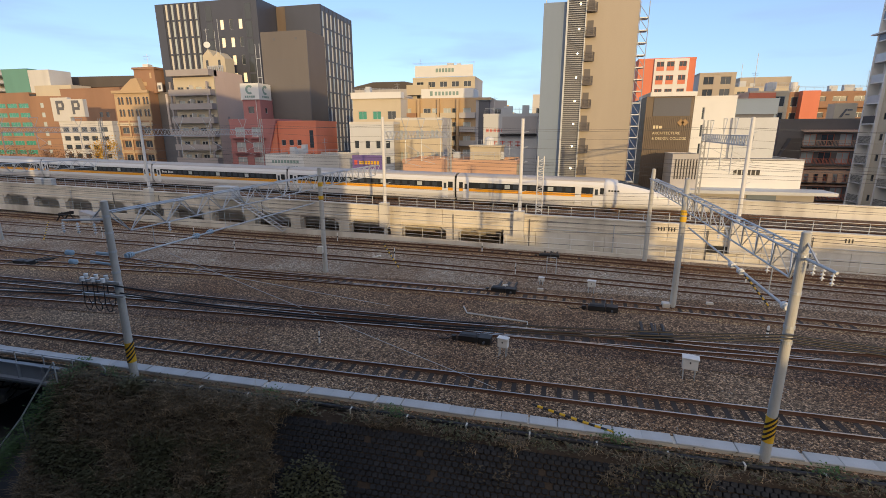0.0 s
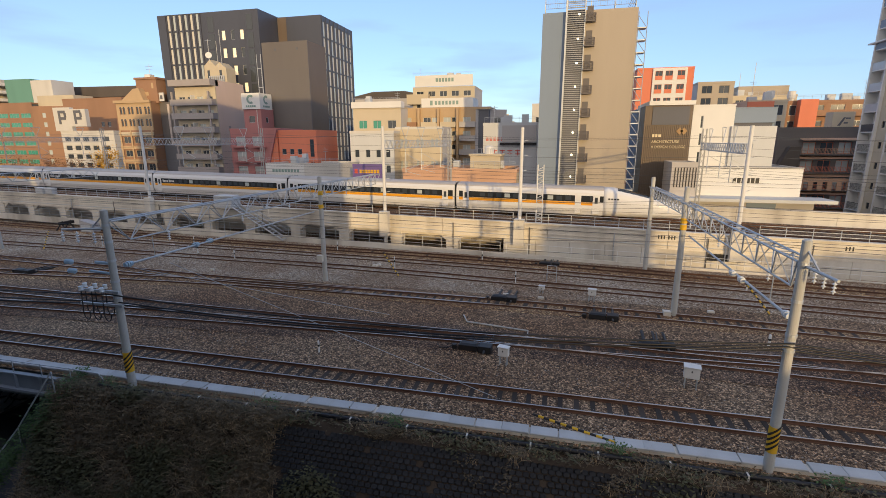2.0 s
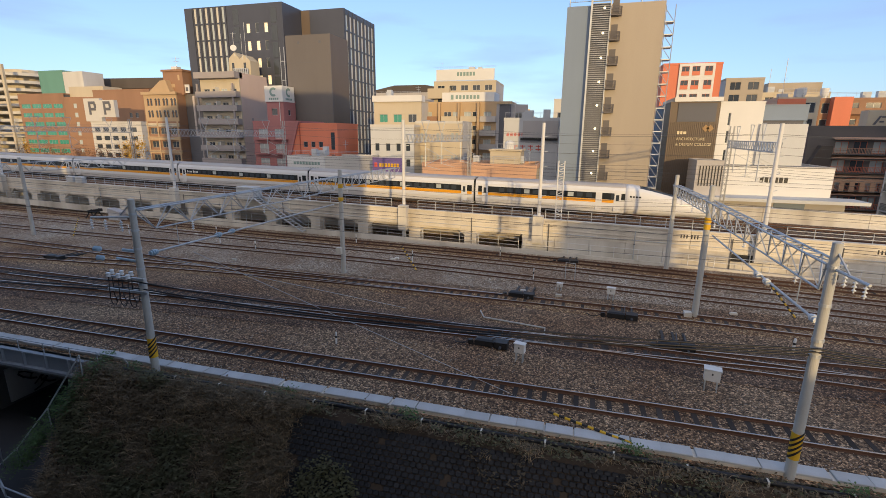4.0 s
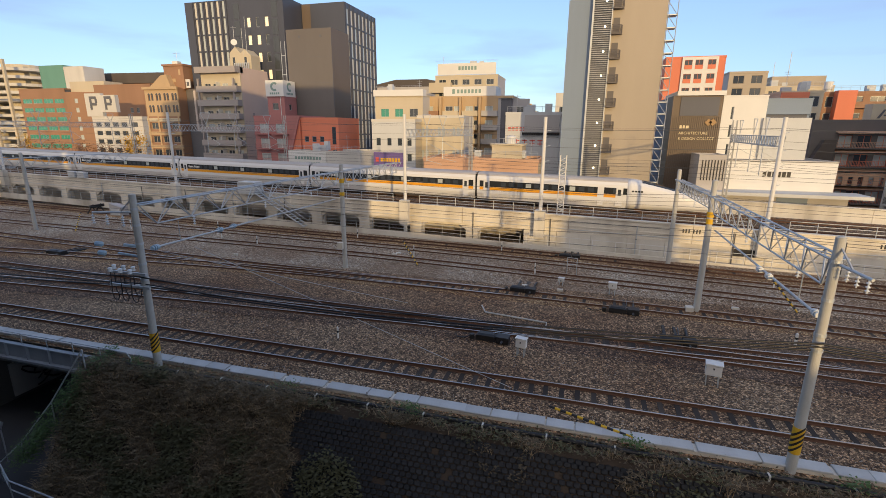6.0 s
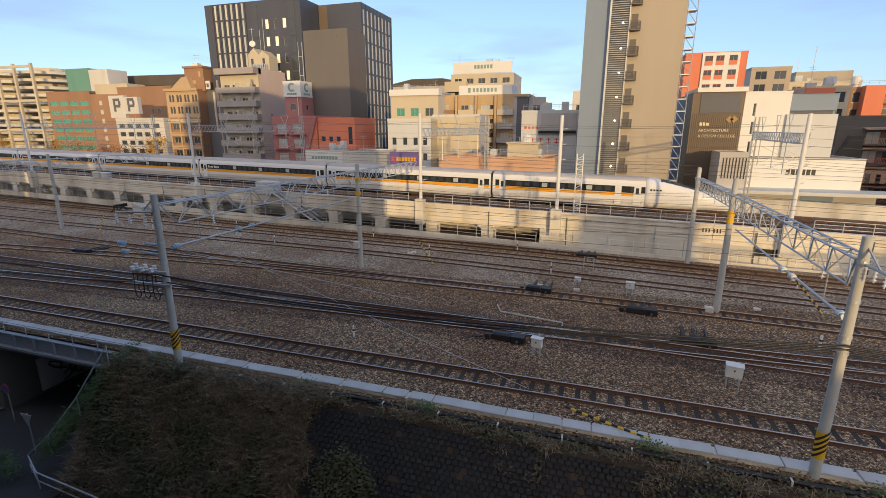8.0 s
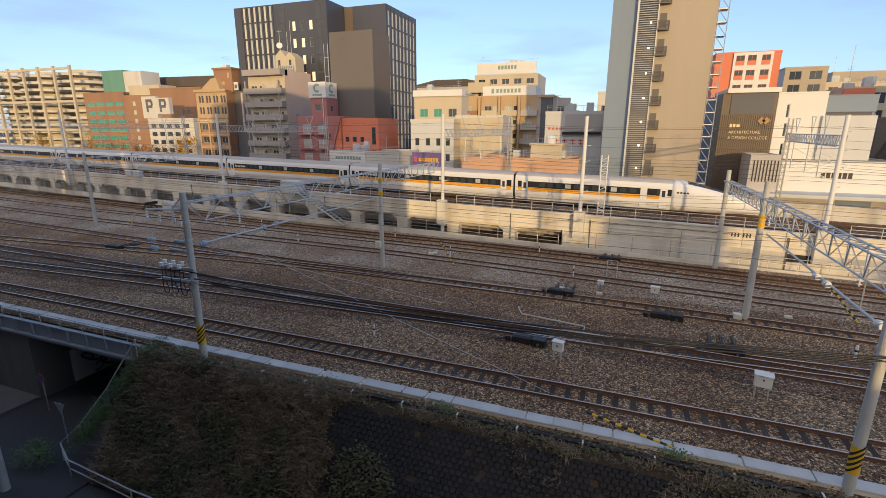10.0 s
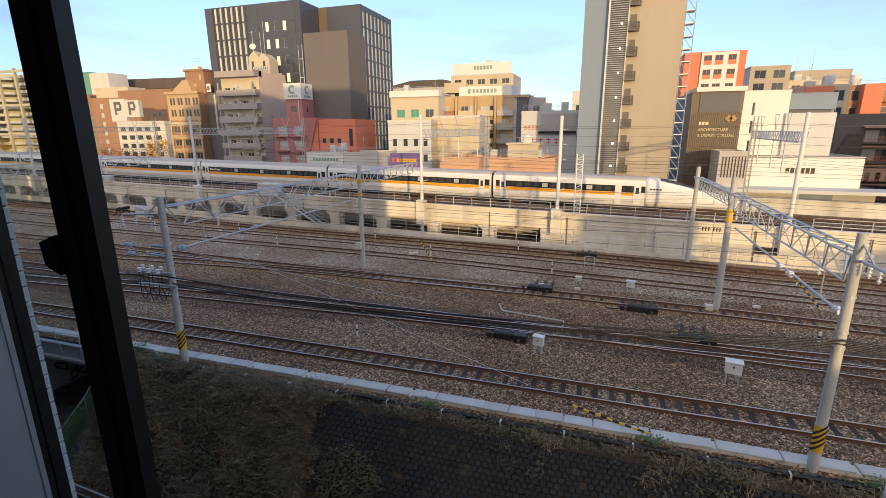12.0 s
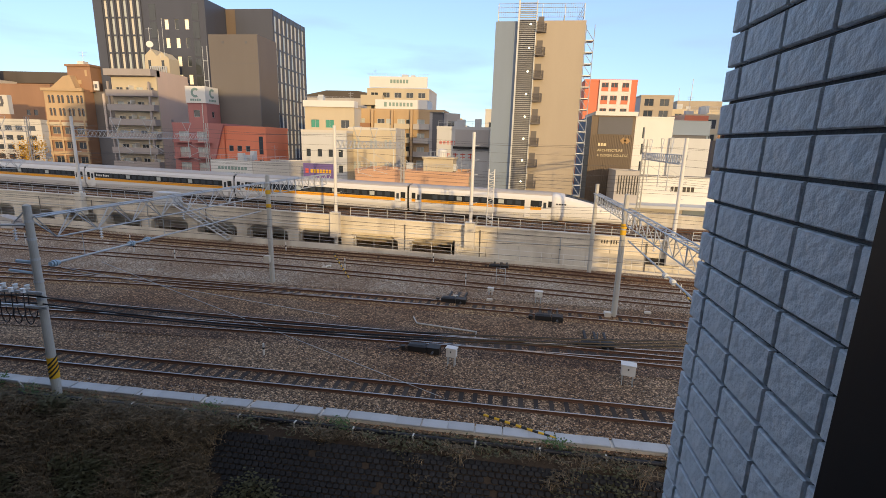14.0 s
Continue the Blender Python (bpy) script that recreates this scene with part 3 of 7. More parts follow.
def panel_grid(g, m, xb, zb, solid, y0, y1):
    """One connected panel of cells between the breaks xb and zb, from y0 to y1; solid(i, j) says which cells are filled."""
    nx, nz = len(xb) - 1, len(zb) - 1
    vid, vs, fs = {}, [], []

    def v(i, j, k):
        key = (i, j, k)
        if key not in vid:
            vid[key] = len(vs)
            vs.append(m @ Vector((xb[i], y1 if k else y0, zb[j])))
        return vid[key]

    def full(i, j):
        return 0 <= i < nx and 0 <= j < nz and solid(i, j)
    for i in range(nx):
        for j in range(nz):
            if not full(i, j):
                continue
            fs.append((v(i, j, 0), v(i + 1, j, 0), v(i + 1, j + 1, 0), v(i, j + 1, 0)))
            fs.append((v(i, j, 1), v(i, j + 1, 1), v(i + 1, j + 1, 1), v(i + 1, j, 1)))
            for di, dj, a, b in ((-1, 0, (0, 0), (0, 1)), (1, 0, (1, 1), (1, 0)), (0, -1, (1, 0), (0, 0)), (0, 1, (0, 1), (1, 1))):
                if not full(i + di, j + dj):
                    p, q = (i + a[0], j + a[1]), (i + b[0], j + b[1])
                    fs.append((v(*p, 0), v(*q, 0), v(*q, 1), v(*p, 1)))
    return g.add(vs, fs)


def facade(house, m, width, z0, z1, wallm, zs, xs, w, h, frame_mat=WHITE, glass=GLASS_D, mull=1, alt=None, alt_every=0, name="wall"):
    """A wall in the plane y = 0 of m, facing -y, with an opening for each window; zs: sills, xs: left jambs."""
    g, T = Geo(), 0.3
    xb = [0.0]
    for a in xs:
        xb += [a, a + w]
    zb = [z0]
    for q in zs:
        zb += [q, q + h]
    xb.append(width)
    zb.append(z1)
    panel_grid(g, m, xb, zb, lambda i, j: not (i % 2 and j % 2), 0, T)
    part(name, g, wallm, house)
    k = 0
    for s in zs:
        for a in xs:
            k += 1
            use = alt if (alt and alt_every and (k * 7 + int(s * 3)) % alt_every == 0) else glass
            fm, gm = window_mesh(w, h, frame_mat, use, mull)
            o = part("window", fm, None, house)
            o.matrix_local = m @ Matrix.Translation((a, 0.12, s))
            part("pane", gm, None, o)


def spread(width, n, w, margin=0.8):
    if n == 1:
        return [(width - w) / 2]
    return [margin + (width - 2 * margin - w) * i / (n - 1) for i in range(n)]


def house(label, x0, x1, y, depth, z1, wallm, category="building", turn=0, z0=-5.6, roofm=None, group="buildings beyond the viaduct", cap=0.5, core=True):
    """A building with its front from x0 to x1 at y; parts are added in its own axes, from the front's left foot."""
    e = empty("building")
    e.matrix_world = Matrix.Translation((x0, y, 0)) @ Matrix.Rotation(radians(turn), 4, "Z")
    W = x1 - x0
    if core:
        part("core", Geo().box(0.31, W - 0.31, 0.31, depth - 0.31, z0, z1 - 0.2), W_DGREY, e)
        part("rear_wall", Geo().box(0, W, depth - 0.3, depth, z0, z1), wallm, e)
    rf = Geo().box(0.3, W - 0.3, 0.3, depth - 0.3, z1 - 0.19, z1)
    part("roof", rf, roofm or ROOFG, e)
    if cap:
        c = Geo().box(-0.05, W + 0.05, -0.05, 0.22, z1, z1 + cap).box(-0.05, W + 0.05, depth - 0.22, depth + 0.05, z1, z1 + cap)
        c.box(-0.05, 0.22, 0.22, depth - 0.22, z1, z1 + cap).box(W - 0.22, W + 0.05, 0.22, depth - 0.22, z1, z1 + cap)
        part("parapet", c, wallm, e)
    return tagged(e, label, category, group), W, Matrix.Identity(4)


def side_frame(W, depth, side):
    """Axes of the east or west wall, so that it runs from left to right seen from outside."""
    if side == "E":
        return Matrix.Translation((W, 0.3, 0)) @ Matrix.Rotation(radians(90), 4, "Z")
    return Matrix.Translation((0, depth - 0.3, 0)) @ Matrix.Rotation(radians(-90), 4, "Z")


def sides(e, W, depth, z0, z1, wallm, spec=None, which="EW"):
    for s in which:
        m = side_frame(W, depth, s)
        if spec:
            facade(e, m, depth - 0.6, z0, z1, wallm, *spec)
        else:
            part("side_wall", Geo().box(0, depth - 0.6, 0, 0.3, z0, z1, m), wallm, e)


def balcony(e, m, x0, x1, z, matl, hgt=1.05, out=1.3, bars=False, rail=None):
    """A balcony: slab and parapet in front of the wall at floor height z."""
    b = part("balcony", Geo().box(x0, x1, -out, -0.002, z - 0.16, z, m), matl, e)
    g = Geo()
    if bars:
        n = max(2, int((x1 - x0) / 0.2))
        xb = [x0 + (x1 - x0 - 0.03) * (k // 2) / n + (0.03 if k % 2 else 0.0) for k in range(2 * n + 2)]
        panel_grid(g, m, xb, [z, z + hgt - 0.05, z + hgt], lambda i, j: j == 1 or i % 2 == 0, -out, -out + 0.04)
    else:
        g.box(x0, x1, -out, -out + 0.12, z, z + hgt, m).box(x0, x0 + 0.1, -out + 0.12, -0.002, z, z + hgt, m).box(x1 - 0.1, x1, -out + 0.12, -0.002, z, z + hgt, m)
    part("balustrade", g, rail or matl, b)


def storeys(z_first, step, n):
    return [z_first + step * i for i in range(n)]


def roof_kit(e, W, depth, z, seed, tank=True):
    """Rooftop plant: machine boxes, aerial and a light railing."""
    r = random.Random(seed)
    for _ in range(r.randint(2, 4)):
        x, y, w = r.uniform(0.8, max(1.0, W - 3)), r.uniform(1.0, depth * 0.5), r.uniform(0.8, 1.8)
        part("roof_unit", Geo().box(x, x + w, y, y + 0.9, z, z + r.uniform(0.9, 1.7)).box(x + 0.1, x + w - 0.1, y - 0.05, y - 0.002, z + 0.2, z + 0.75), W_LGREY, e)
    x = r.uniform(1, W - 1)
    h = r.uniform(2.2, 4.0)
    part("aerial", Geo().tube((x, 2, z), (x, 2, z + h), 0.035, 4).tube((x - 0.6, 2, z + h - 0.3), (x + 0.6, 2, z + h - 0.3), 0.02, 4).tube((x - 0.45, 2, z + h - 0.7), (x + 0.45, 2, z + h - 0.7), 0.02, 4), GALV, e)
    if tank:
        x = r.uniform(1.5, W - 2)
        part("water_tank", Geo().tube((x, 3, z + 0.6), (x, 3, z + 2.0), 0.7, 12).tube((x, 3, z), (x, 3, z + 0.6), 0.5, 8), WHITE, e)
    g = Geo()
    for i in range(int(W / 1.5) + 1):
        g.tube((0.2 + i * 1.5 * (W - 0.4) / (int(W / 1.5) * 1.5), 0.15, z), (0.2 + i * 1.5 * (W - 0.4) / (int(W / 1.5) * 1.5), 0.15, z + 1.0), 0.02, 4)
    g.tube((0.2, 0.15, z + 1.0), (W - 0.2, 0.15, z + 1.0), 0.022, 4).tube((0.2, 0.15, z + 0.75), (W - 0.2, 0.15, z + 0.75), 0.018, 4)
    part("roof_railing", g, GALV, e)


def ac_units(e, xs, zs, seed, y=-0.75):
    r = random.Random(seed)
    for z in zs:
        for x in xs:
            if r.random() < 0.75:
                part("cooling_unit", Geo().box(x, x + 0.75, y, y + 0.3, z, z + 0.6).tube((x + 0.3, y - 0.01, z + 0.3), (x + 0.3, y - 0.002, z + 0.3), 0.22, 10), WHITE, e)


# low beige building behind the far parapet
e, W, I = house("low pink-beige tiled building with sliding windows and roof plant", -21.5, -4.9, 67, 9, 5.9, W_PINK, cap=0.6)
facade(e, I, W, -5.6, 5.9, W_PINK, [2.6], [1.8, 5.0, 8.2, 11.0, 13.6], 1.9, 1.6, GALV, GLASS_D, 1)
sides(e, W, 9, -5.6, 5.9, W_CREAM)
roof_kit(e, W, 9, 6.5, 31, False)
part("penthouse", Geo().box(9.6, 14.0, 2.5, 7, 6.0, 8.2).box(9.4, 14.2, 2.3, 7.2, 8.2, 8.45), W_CREAM, e)
part("water_tank", Geo().tube((12.2, 4, 8.45), (12.2, 4, 9.4), 0.7, 12).tube((12.2, 4, 9.4), (12.2, 4, 9.65), 0.7, 12, 0.3), WHITE, e)
g = Geo()
for i in range(6):
    g.tube((10.6 + i * 0.65, 2.6, 8.45), (10.6 + i * 0.65, 2.6, 9.2), 0.025, 4)
g.tube((10.6, 2.6, 9.2), (13.9, 2.6, 9.2), 0.025, 4)
part("roof_railing", g, GALV, e)

# tall beige tower with an outside stair
e, W, I = house("tall slim beige apartment tower with a slatted outside stair", -2.3, 9.75, 70, 13, 27.0, W_BEIGE, cap=0)
tx = 3.1
part("front_wall", Geo().box(tx + 2.4, W, 0, 0.3, -5.6, 27.0), W_BEIGE, e)
part("side_wall", Geo().box(W - 0.3, W, 0.31, 12.7, -5.6, 27.0), W_BEIGE, e)
# left side of the beige tower: its bluish shade is put into the colour
part("side_panel", Geo().box(0, tx - 0.1, 0, 0.3, -5.6, 26.9).box(0, 0.3, 0.31, 12.7, -5.6, 26.9), W_BLUE, e, "side panel coloured blue-grey for the tower's shaded side")
part("stair_mast", Geo().box(tx - 0.1, tx + 0.12, -0.7, 0.0, -5.6, 29.6).box(tx + 2.3, tx + 2.42, -0.7, 0.0, -5.6, 29.4), GALV, e)
z = -3.0
slat = Geo().box(tx + 0.12, tx + 2.3, -0.66, -0.60, 0, 0.09).mesh("slat", mat("stair_slat_steel", (0.30, 0.31, 0.32), 0.5, 0.2, 1.5, 20, 0.05, metal=0.3))
while z < 29.2:
    o = part("slat", slat, None, e)
    o.location.z = z
    z += 0.26
part("stair_core", Geo().box(tx + 0.12, tx + 2.38, -0.35, 0.3, -5.6, 27.0), W_DGREY, e)
for z in storeys(-1.2, 3.0, 10):
    b = part("balcony", Geo().prism([(tx + 2.42, y, z - 0.35) for y in (-0.002, -0.95)] + [(tx + 2.42 + 1.35 * math.sin(k * 0.393), -0.1 - 0.85 * math.cos(k * 0.393), z - 0.35) for k in range(1, 4)] + [(tx + 3.78, -0.002, z - 0.35)], (0, 0, 0.14)), W_TAUPE, e, "dark rounded balcony")
    g = Geo()
    pts = [(tx + 2.42 + 1.35 * math.sin(k * 0.262), -0.1 - 0.85 * math.cos(k * 0.262)) for k in range(0, 7)]
    for p, q in zip(pts, pts[1:]):
        for h in (0.05, 0.5, 0.95):
            g.tube((*p, z - 0.2 + h), (*q, z - 0.2 + h), 0.03, 4)
        for u in (0, 0.33, 0.66):
            x, y = p[0] + (q[0] - p[0]) * u, p[1] + (q[1] - p[1]) * u
            g.tube((x, y, z - 0.2), (x, y, z + 0.78), 0.022, 4)
    part("balustrade", g, W_TAUPE, b, "dark curved railing")
    part("access_door", Geo().box(tx + 2.6, tx + 3.4, -0.03, -0.002, z - 0.2, z + 1.7), W_TAUPE, e)
    part("lamp", Geo().tube((tx + 1.6, -0.72, z + 0.6), (tx + 1.6, -0.66, z + 0.6), 0.11, 8), GLOW, e, "glowing stair lamp")
g = Geo()
for z in storeys(-2.5, 1.5, 19):
    g.box(W, W + 1.2, 0.2, 1.6, z, z + 0.12)
    g.tube((W + 1.2, 0.2, z), (W + 0.1, 0.2, z + 1.5), 0.04, 4)
for x in (0.1, 1.2):
    g.tube((W + x, 0.2, -5.6), (W + x, 0.2, 26.5), 0.05, 4)
part("fire_escape", g, GALV, e, "grey steel fire escape")
g = Geo()
for x in (0.3, 3.2, 6.2, 9.2, W - 0.3):
    g.tube((x, 0.3, 27), (x, 0.3, 29.2), 0.05, 5).tube((x, 0.3, 28), (x, 3, 27), 0.04, 4)
for z in (27.5, 28.1, 28.7, 29.2):
    g.tube((0.3, 0.3, z), (W - 0.3, 0.3, z), 0.035, 4).tube((W - 0.3, 0.3, z), (W - 0.3, 9, z), 0.035, 4)
for i in range(40):
    x = 0.4 + i * (W - 0.8) / 39
    g.tube((x, 0.3, 27.5), (x, 0.3, 29.2), 0.02, 3)
part("roof_screen", g, GALV, e, "open steel roof screen")

# grey building with red lettering
e, W, I = house("grey rendered building with red lettering marks", -12.4, -3.0, 85, 10, 12.9, W_LGREY)
facade(e, I, W, -5.6, 12.9, W_LGREY, [], [], 1, 1)
sides(e, W, 10, -5.6, 12.9, W_GREY)
roof_kit(e, W, 10, 13.3, 38, False)
part("louvre", Geo().box(3.3, 9.2, -0.1, -0.002, 10.1, 12.9), W_GREY, e)
part("ledge", Geo().box(3.0, 9.3, -0.5, -0.002, 9.6, 10.0), BLACKP, e)
g = Geo()
for i in range(5):
    for q in range(3):
        g.box(0.5 + i * 0.65, 0.95 + i * 0.65, -0.03, -0.002, 10.3 + q * 0.22, 10.42 + q * 0.22)
for i in range(4):
    g.box(1.6 + i * 1.35, 2.5 + i * 1.35, -0.03, -0.002, 8.0, 8.14).box(1.6 + i * 1.35, 2.5 + i * 1.35, -0.03, -0.002, 8.55, 8.7).box(2.0 + i * 1.35, 2.14 + i * 1.35, -0.03, -0.002, 7.8, 8.8)
part("lettering", g, SIGN_R, e, "red lettering marks")

# seven-storey tan hotel with a rooftop sign box
e, W, I = house("tan tiled hotel with balconies and a white rooftop sign box", -34.4, -14.0, 105, 14, 17.0, W_TAN)
zs = storeys(-4.2, 2.95, 7)
facade(e, I, 17.2, -5.6, 17.0, W_TAN, zs, [0.9, 5.4, 7.4, 10.0, 11.9, 14.4], 1.7, 1.9, WHITE, GLASS_B, 1, GLASS_D, 3)
m2 = Matrix.Translation((17.2, 0, 0)) @ Matrix.Rotation(radians(28), 4, "Z")
facade(e, m2, 7.2, -5.6, 17.0, W_GREY, zs, [0.8, 4.3], 1.6, 1.8, GALV, GLASS_D, 1, name="return_wall")
sides(e, W, 14, -5.6, 17.0, W_GREY, which="W")
for z in zs:
    for a in (0.5, 5.0, 9.4, 13.7):
        balcony(e, I, a, a + 3.5, z - 0.1, W_BROWN if a < 1 else (W_GREY if a > 13 else W_CREAM), 1.0, 0.9)
part("pilaster", Geo().box(4.3, 4.8, -1.0, -0.003, -5.6, 17.3).box(13.1, 13.6, -1.0, -0.003, -5.6, 17.3).box(8.8, 9.2, -1.0, -0.003, -5.6, 17.3), W_TAN, e)
ac_units(e, [2.9, 7.9, 12.2, 16.3], zs, 4, -0.6)
part("sign_box", Geo().box(4.9, 16.6, 0.3, 7, 17.55, 19.5), WHITE, e, "white rooftop sign box")
g = Geo()
for i in range(7):
    g.box(8.0 + i * 0.8, 8.5 + i * 0.8, 0.26, 0.297, 18.1, 18.9)
g.box(6.9, 7.5, 0.26, 0.297, 18.0, 19.0)
part("lettering", g, SIGN_G, e, "dark green lettering marks")

# white-topped building behind it
e, W, I = house("cream building with a white rooftop sign wall", -45, -25.2, 150, 15, 26.3, W_CREAM)
facade(e, I, W, -5.6, 26.3, W_CREAM, storeys(3.5, 3.4, 7), spread(W, 5, 2.3, 1.2), 2.3, 1.6, WHITE, GLASS_D, 1)
sides(e, W, 15, -5.6, 26.3, W_GREY)
part("sign_wall", Geo().box(0.8, W - 0.6, -0.2, 0.2, 26.9, 30.2), WHITE, e)
g = Geo()
for i in range(6):
    g.box(7.5 + i * 1.0, 8.2 + i * 1.0, -0.25, -0.203, 28.2, 29.3)
part("lettering", g, SIGN_G, e)
roof_kit(e, W, 15, 30.0, 40, False)
part("stair_house", Geo().box(-1.5, 5.5, -2, 6, 21.5, 24.5), W_CREAM, e)

# white building with a flat top, and a lower pale one
e, W, I = house("white rendered office with a flat top sign", -43.6, -32.6, 100, 12, 17.2, W_CREAM)
facade(e, I, W, -5.6, 17.2, W_CREAM, storeys(-2.5, 3.1, 6), [1.3, 4.6, 8.0], 1.9, 1.7, GALV, GLASS_G, 1, GLASS_D, 3)
sides(e, W, 12, -5.6, 17.2, W_WHITE)
roof_kit(e, W, 12, 18.4, 39, False)
part("roof_band", Geo().box(-0.2, W + 0.2, -0.4, 2, 17.3, 18.6), WHITE, e)
e, W, I = house("low white building with small windows", -39.6, -30.5, 89, 8, 11.8, W_WHITE)
facade(e, I, W, -5.6, 11.8, W_LGREY, storeys(-1.8, 3.0, 4), [0.9, 3.2, 5.4, 7.4], 0.95, 1.5, GALV, GLASS_D, 0)
sides(e, W, 8, -5.6, 11.8, W_CREAM)
e, W, I = house("white stuccoed shop house with paired narrow windows", -31.5, -21.8, 93, 8, 12.6, W_WHITE)
facade(e, I, W, -5.6, 12.6, W_CREAM, storeys(0.3, 4.4, 3), [1.0, 1.9, 4.4, 5.3, 7.4, 8.3], 0.55, 1.7, GALV, GLASS_B, 0)
sides(e, W, 8, -5.6, 12.6, W_WHITE)

# black office: a front with pale window strips, a set-back block with fins down its east end
FIN_G = mat("pale_window_blind", (0.62, 0.60, 0.54), 0.35, 0.2, 4, 10, 0.0)
e, W, I = house("tall black office building with pale window strips and lit windows", -102.6, -73.0, 112, 26, 42.2, W_BLACK, cap=0)
zs = storeys(-2.2, 4.05, 11)
xs = [2.9 + 1.74 * i for i in range(6)]
facade(e, I, 14.0, -5.6, 42.2, W_BLACK, zs, xs, 0.82, 3.75, W_BLACK, FIN_G, 0, GLASS_B, 2)
for i in range(7):
    part("fin", Geo().box(2.42 + 1.74 * i, 2.62 + 1.74 * i, -0.2, -0.002, -5.6, 42.1), W_BLACK, e)
mm = Matrix.Translation((14.0, 0, 0))
facade(e, mm, W - 14.0, -5.6, 42.2, W_BLACK, storeys(6.0, 4.2, 8), [4.8, 7.5, 10.1], 1.05, 2.3, GALV, LIT, 0, GLASS_D, 3)
for x in (15.0, 26.2):
    for k in range(11):
        part("dark_window", Geo().box(x, x + 1.7, -0.05, -0.002, -3.5 + k * 4.1, 0.1 + k * 4.1), GLASS_D, e)
sides(e, W, 26, -5.6, 42.2, W_BLACK)
e, W, I = house("set-back black office block with pale fins on its end", -72.9, -60.4, 120.3, 19.5, 42.0, W_BLACK, cap=0)
facade(e, I, W, -5.6, 42.0, W_BLACK, [], [], 1, 1)
part("bronze_panel", Geo().box(0.1, 2.6, -0.05, -0.002, -5.6, 41.9), W_BRONZE, e)
m2 = side_frame(W, 19.5, "E")
facade(e, m2, 18.9, -5.6, 42.0, W_BLACK, storeys(-3, 4.0, 11), [0.7 + 2.3 * i for i in range(8)], 1.25, 3.7, W_BLACK, FIN_G, 0, GLASS_B, 3, name="fin_wall")
for i in range(9):
    x = 0.12 + i * 2.3
    part("fin", Geo().box(x, x + 0.25, -0.1, -0.002, -5.6, 42.0, m2), W_BLACK, e)
sides(e, W, 19.5, -5.6, 42.0, W_BLACK, which="W")
e, W, I = house("plain grey-brown windowless building with a bronze end wall", -63.5, -52.5, 98, 8.2, 31.3, W_TAUPE, cap=0)
facade(e, I, W, -5.6, 31.3, W_TAUPE, [], [], 1, 1)
part("side_wall", Geo().box(0, 7.6, 0, 0.3, -5.6, 31.3, side_frame(W, 8.2, "E")), W_BRONZE, e, "bronze end wall")
sides(e, W, 8.2, -5.6, 31.3, W_TAUPE, which="W")
for k in range(5):
    part("panel_joint", Geo().box(0.05, W - 0.05, -0.012, -0.002, 4 + k * 5.4, 4.05 + k * 5.4), W_DGREY, e)
for z in (29.5,):
    for x in (3.0, 8.2):
        part("vent", Geo().box(x, x + 0.5, -0.06, -0.002, z, z + 0.5), W_DGREY, e)
part("ladder_rack", Geo().box(-1.5, -0.35, -0.1, 0.0, 14, 14.12).box(-1.5, -0.35, -0.1, 0.0, 18, 18.12).box(-1.5, -0.35, -0.1, 0.0, 22, 22.12).box(-1.5, -0.35, -0.1, 0.0, 26, 26.12).box(-1.5, -1.38, -0.12, -0.1, 8, 29).box(-0.5, -0.35, -0.12, -0.1, 8, 29), GALV, e, "steel service ladder frame")

# grey-brown apartment block with wide balconies
e, W, I = house("grey-brown apartment block with wide balconies and a cream roof house", -88.3, -77.2, 99, 10.8, 22.9, W_BAND, cap=0)
zs = storeys(-2.9, 3.1, 9)[:8]
facade(e, I, W, -5.6, 22.9, W_CREAM, zs, [0.9, 3.3, 5.9, 8.5], 1.7, 1.85, WHITE, GLASS_D, 1, GLASS_B, 3)
part("roof_band", Geo().box(-0.3, W, -1.6, 1.2, 22.9, 24.3), W_BAND, e)
for z in zs:
    balcony(e, I, -0.3, W, z - 0.05, W_BAND, 1.2, 1.6)
    part("pier", Geo().box(W - 1.1, W - 0.75, -1.55, -1.2, z + 1.16, z + 2.87), W_BAND, e)
    part("pier", Geo().box(0.1, 0.4, -1.55, -1.2, z + 1.16, z + 2.87), W_BAND, e)
    part("divider", Geo().box(5.35, 5.45, -1.45, -0.003, z, z + 2.1), WHITE, e)
part("side_wall", Geo().box(0, 10.2, 0, 0.3, -5.6, 24.2, side_frame(W, 10.8, "E")), W_PINKB, e, "pinkish blank end wall")
part("side_slit", Geo().box(3.2, 3.9, -0.05, -0.002, 8.0, 14.0, side_frame(W, 10.8, "E")), W_BAND, e)
sides(e, W, 10.8, -5.6, 22.9, W_BAND, which="W")
ac_units(e, [2.4, 5.0, 7.6], zs, 5, -1.0)
part("roof_house", Geo().prism([(2.9, 7, 22.9), (9.3, 7, 22.9), (9.3, 7, 27.8), (7.6, 7, 29.2), (6.3, 7, 28.3), (4.9, 7, 29.9), (3.2, 7, 28.5)], (0, 3.4, 0)), W_CREAM, e, "cream roof house with pointed gables")
for x in (4.0, 7.4):
    part("roof_window", Geo().box(x, x + 0.65, 6.94, 6.998, 25.4, 27.4), GLASS_D, e)
part("roof_balustrade", panel_grid(Geo(), I, [4.9 + 0.28 * k for k in range(16)], [22.9, 25.9, 26.0], lambda i, j: j == 1 or i % 2 == 0, 6.2, 6.26), GALV, e)
part("dish", Geo().tube((4.9, 6.9, 30.8), (5.0, 6.7, 30.85), 0.75, 14), WHITE, e, "round white dish")
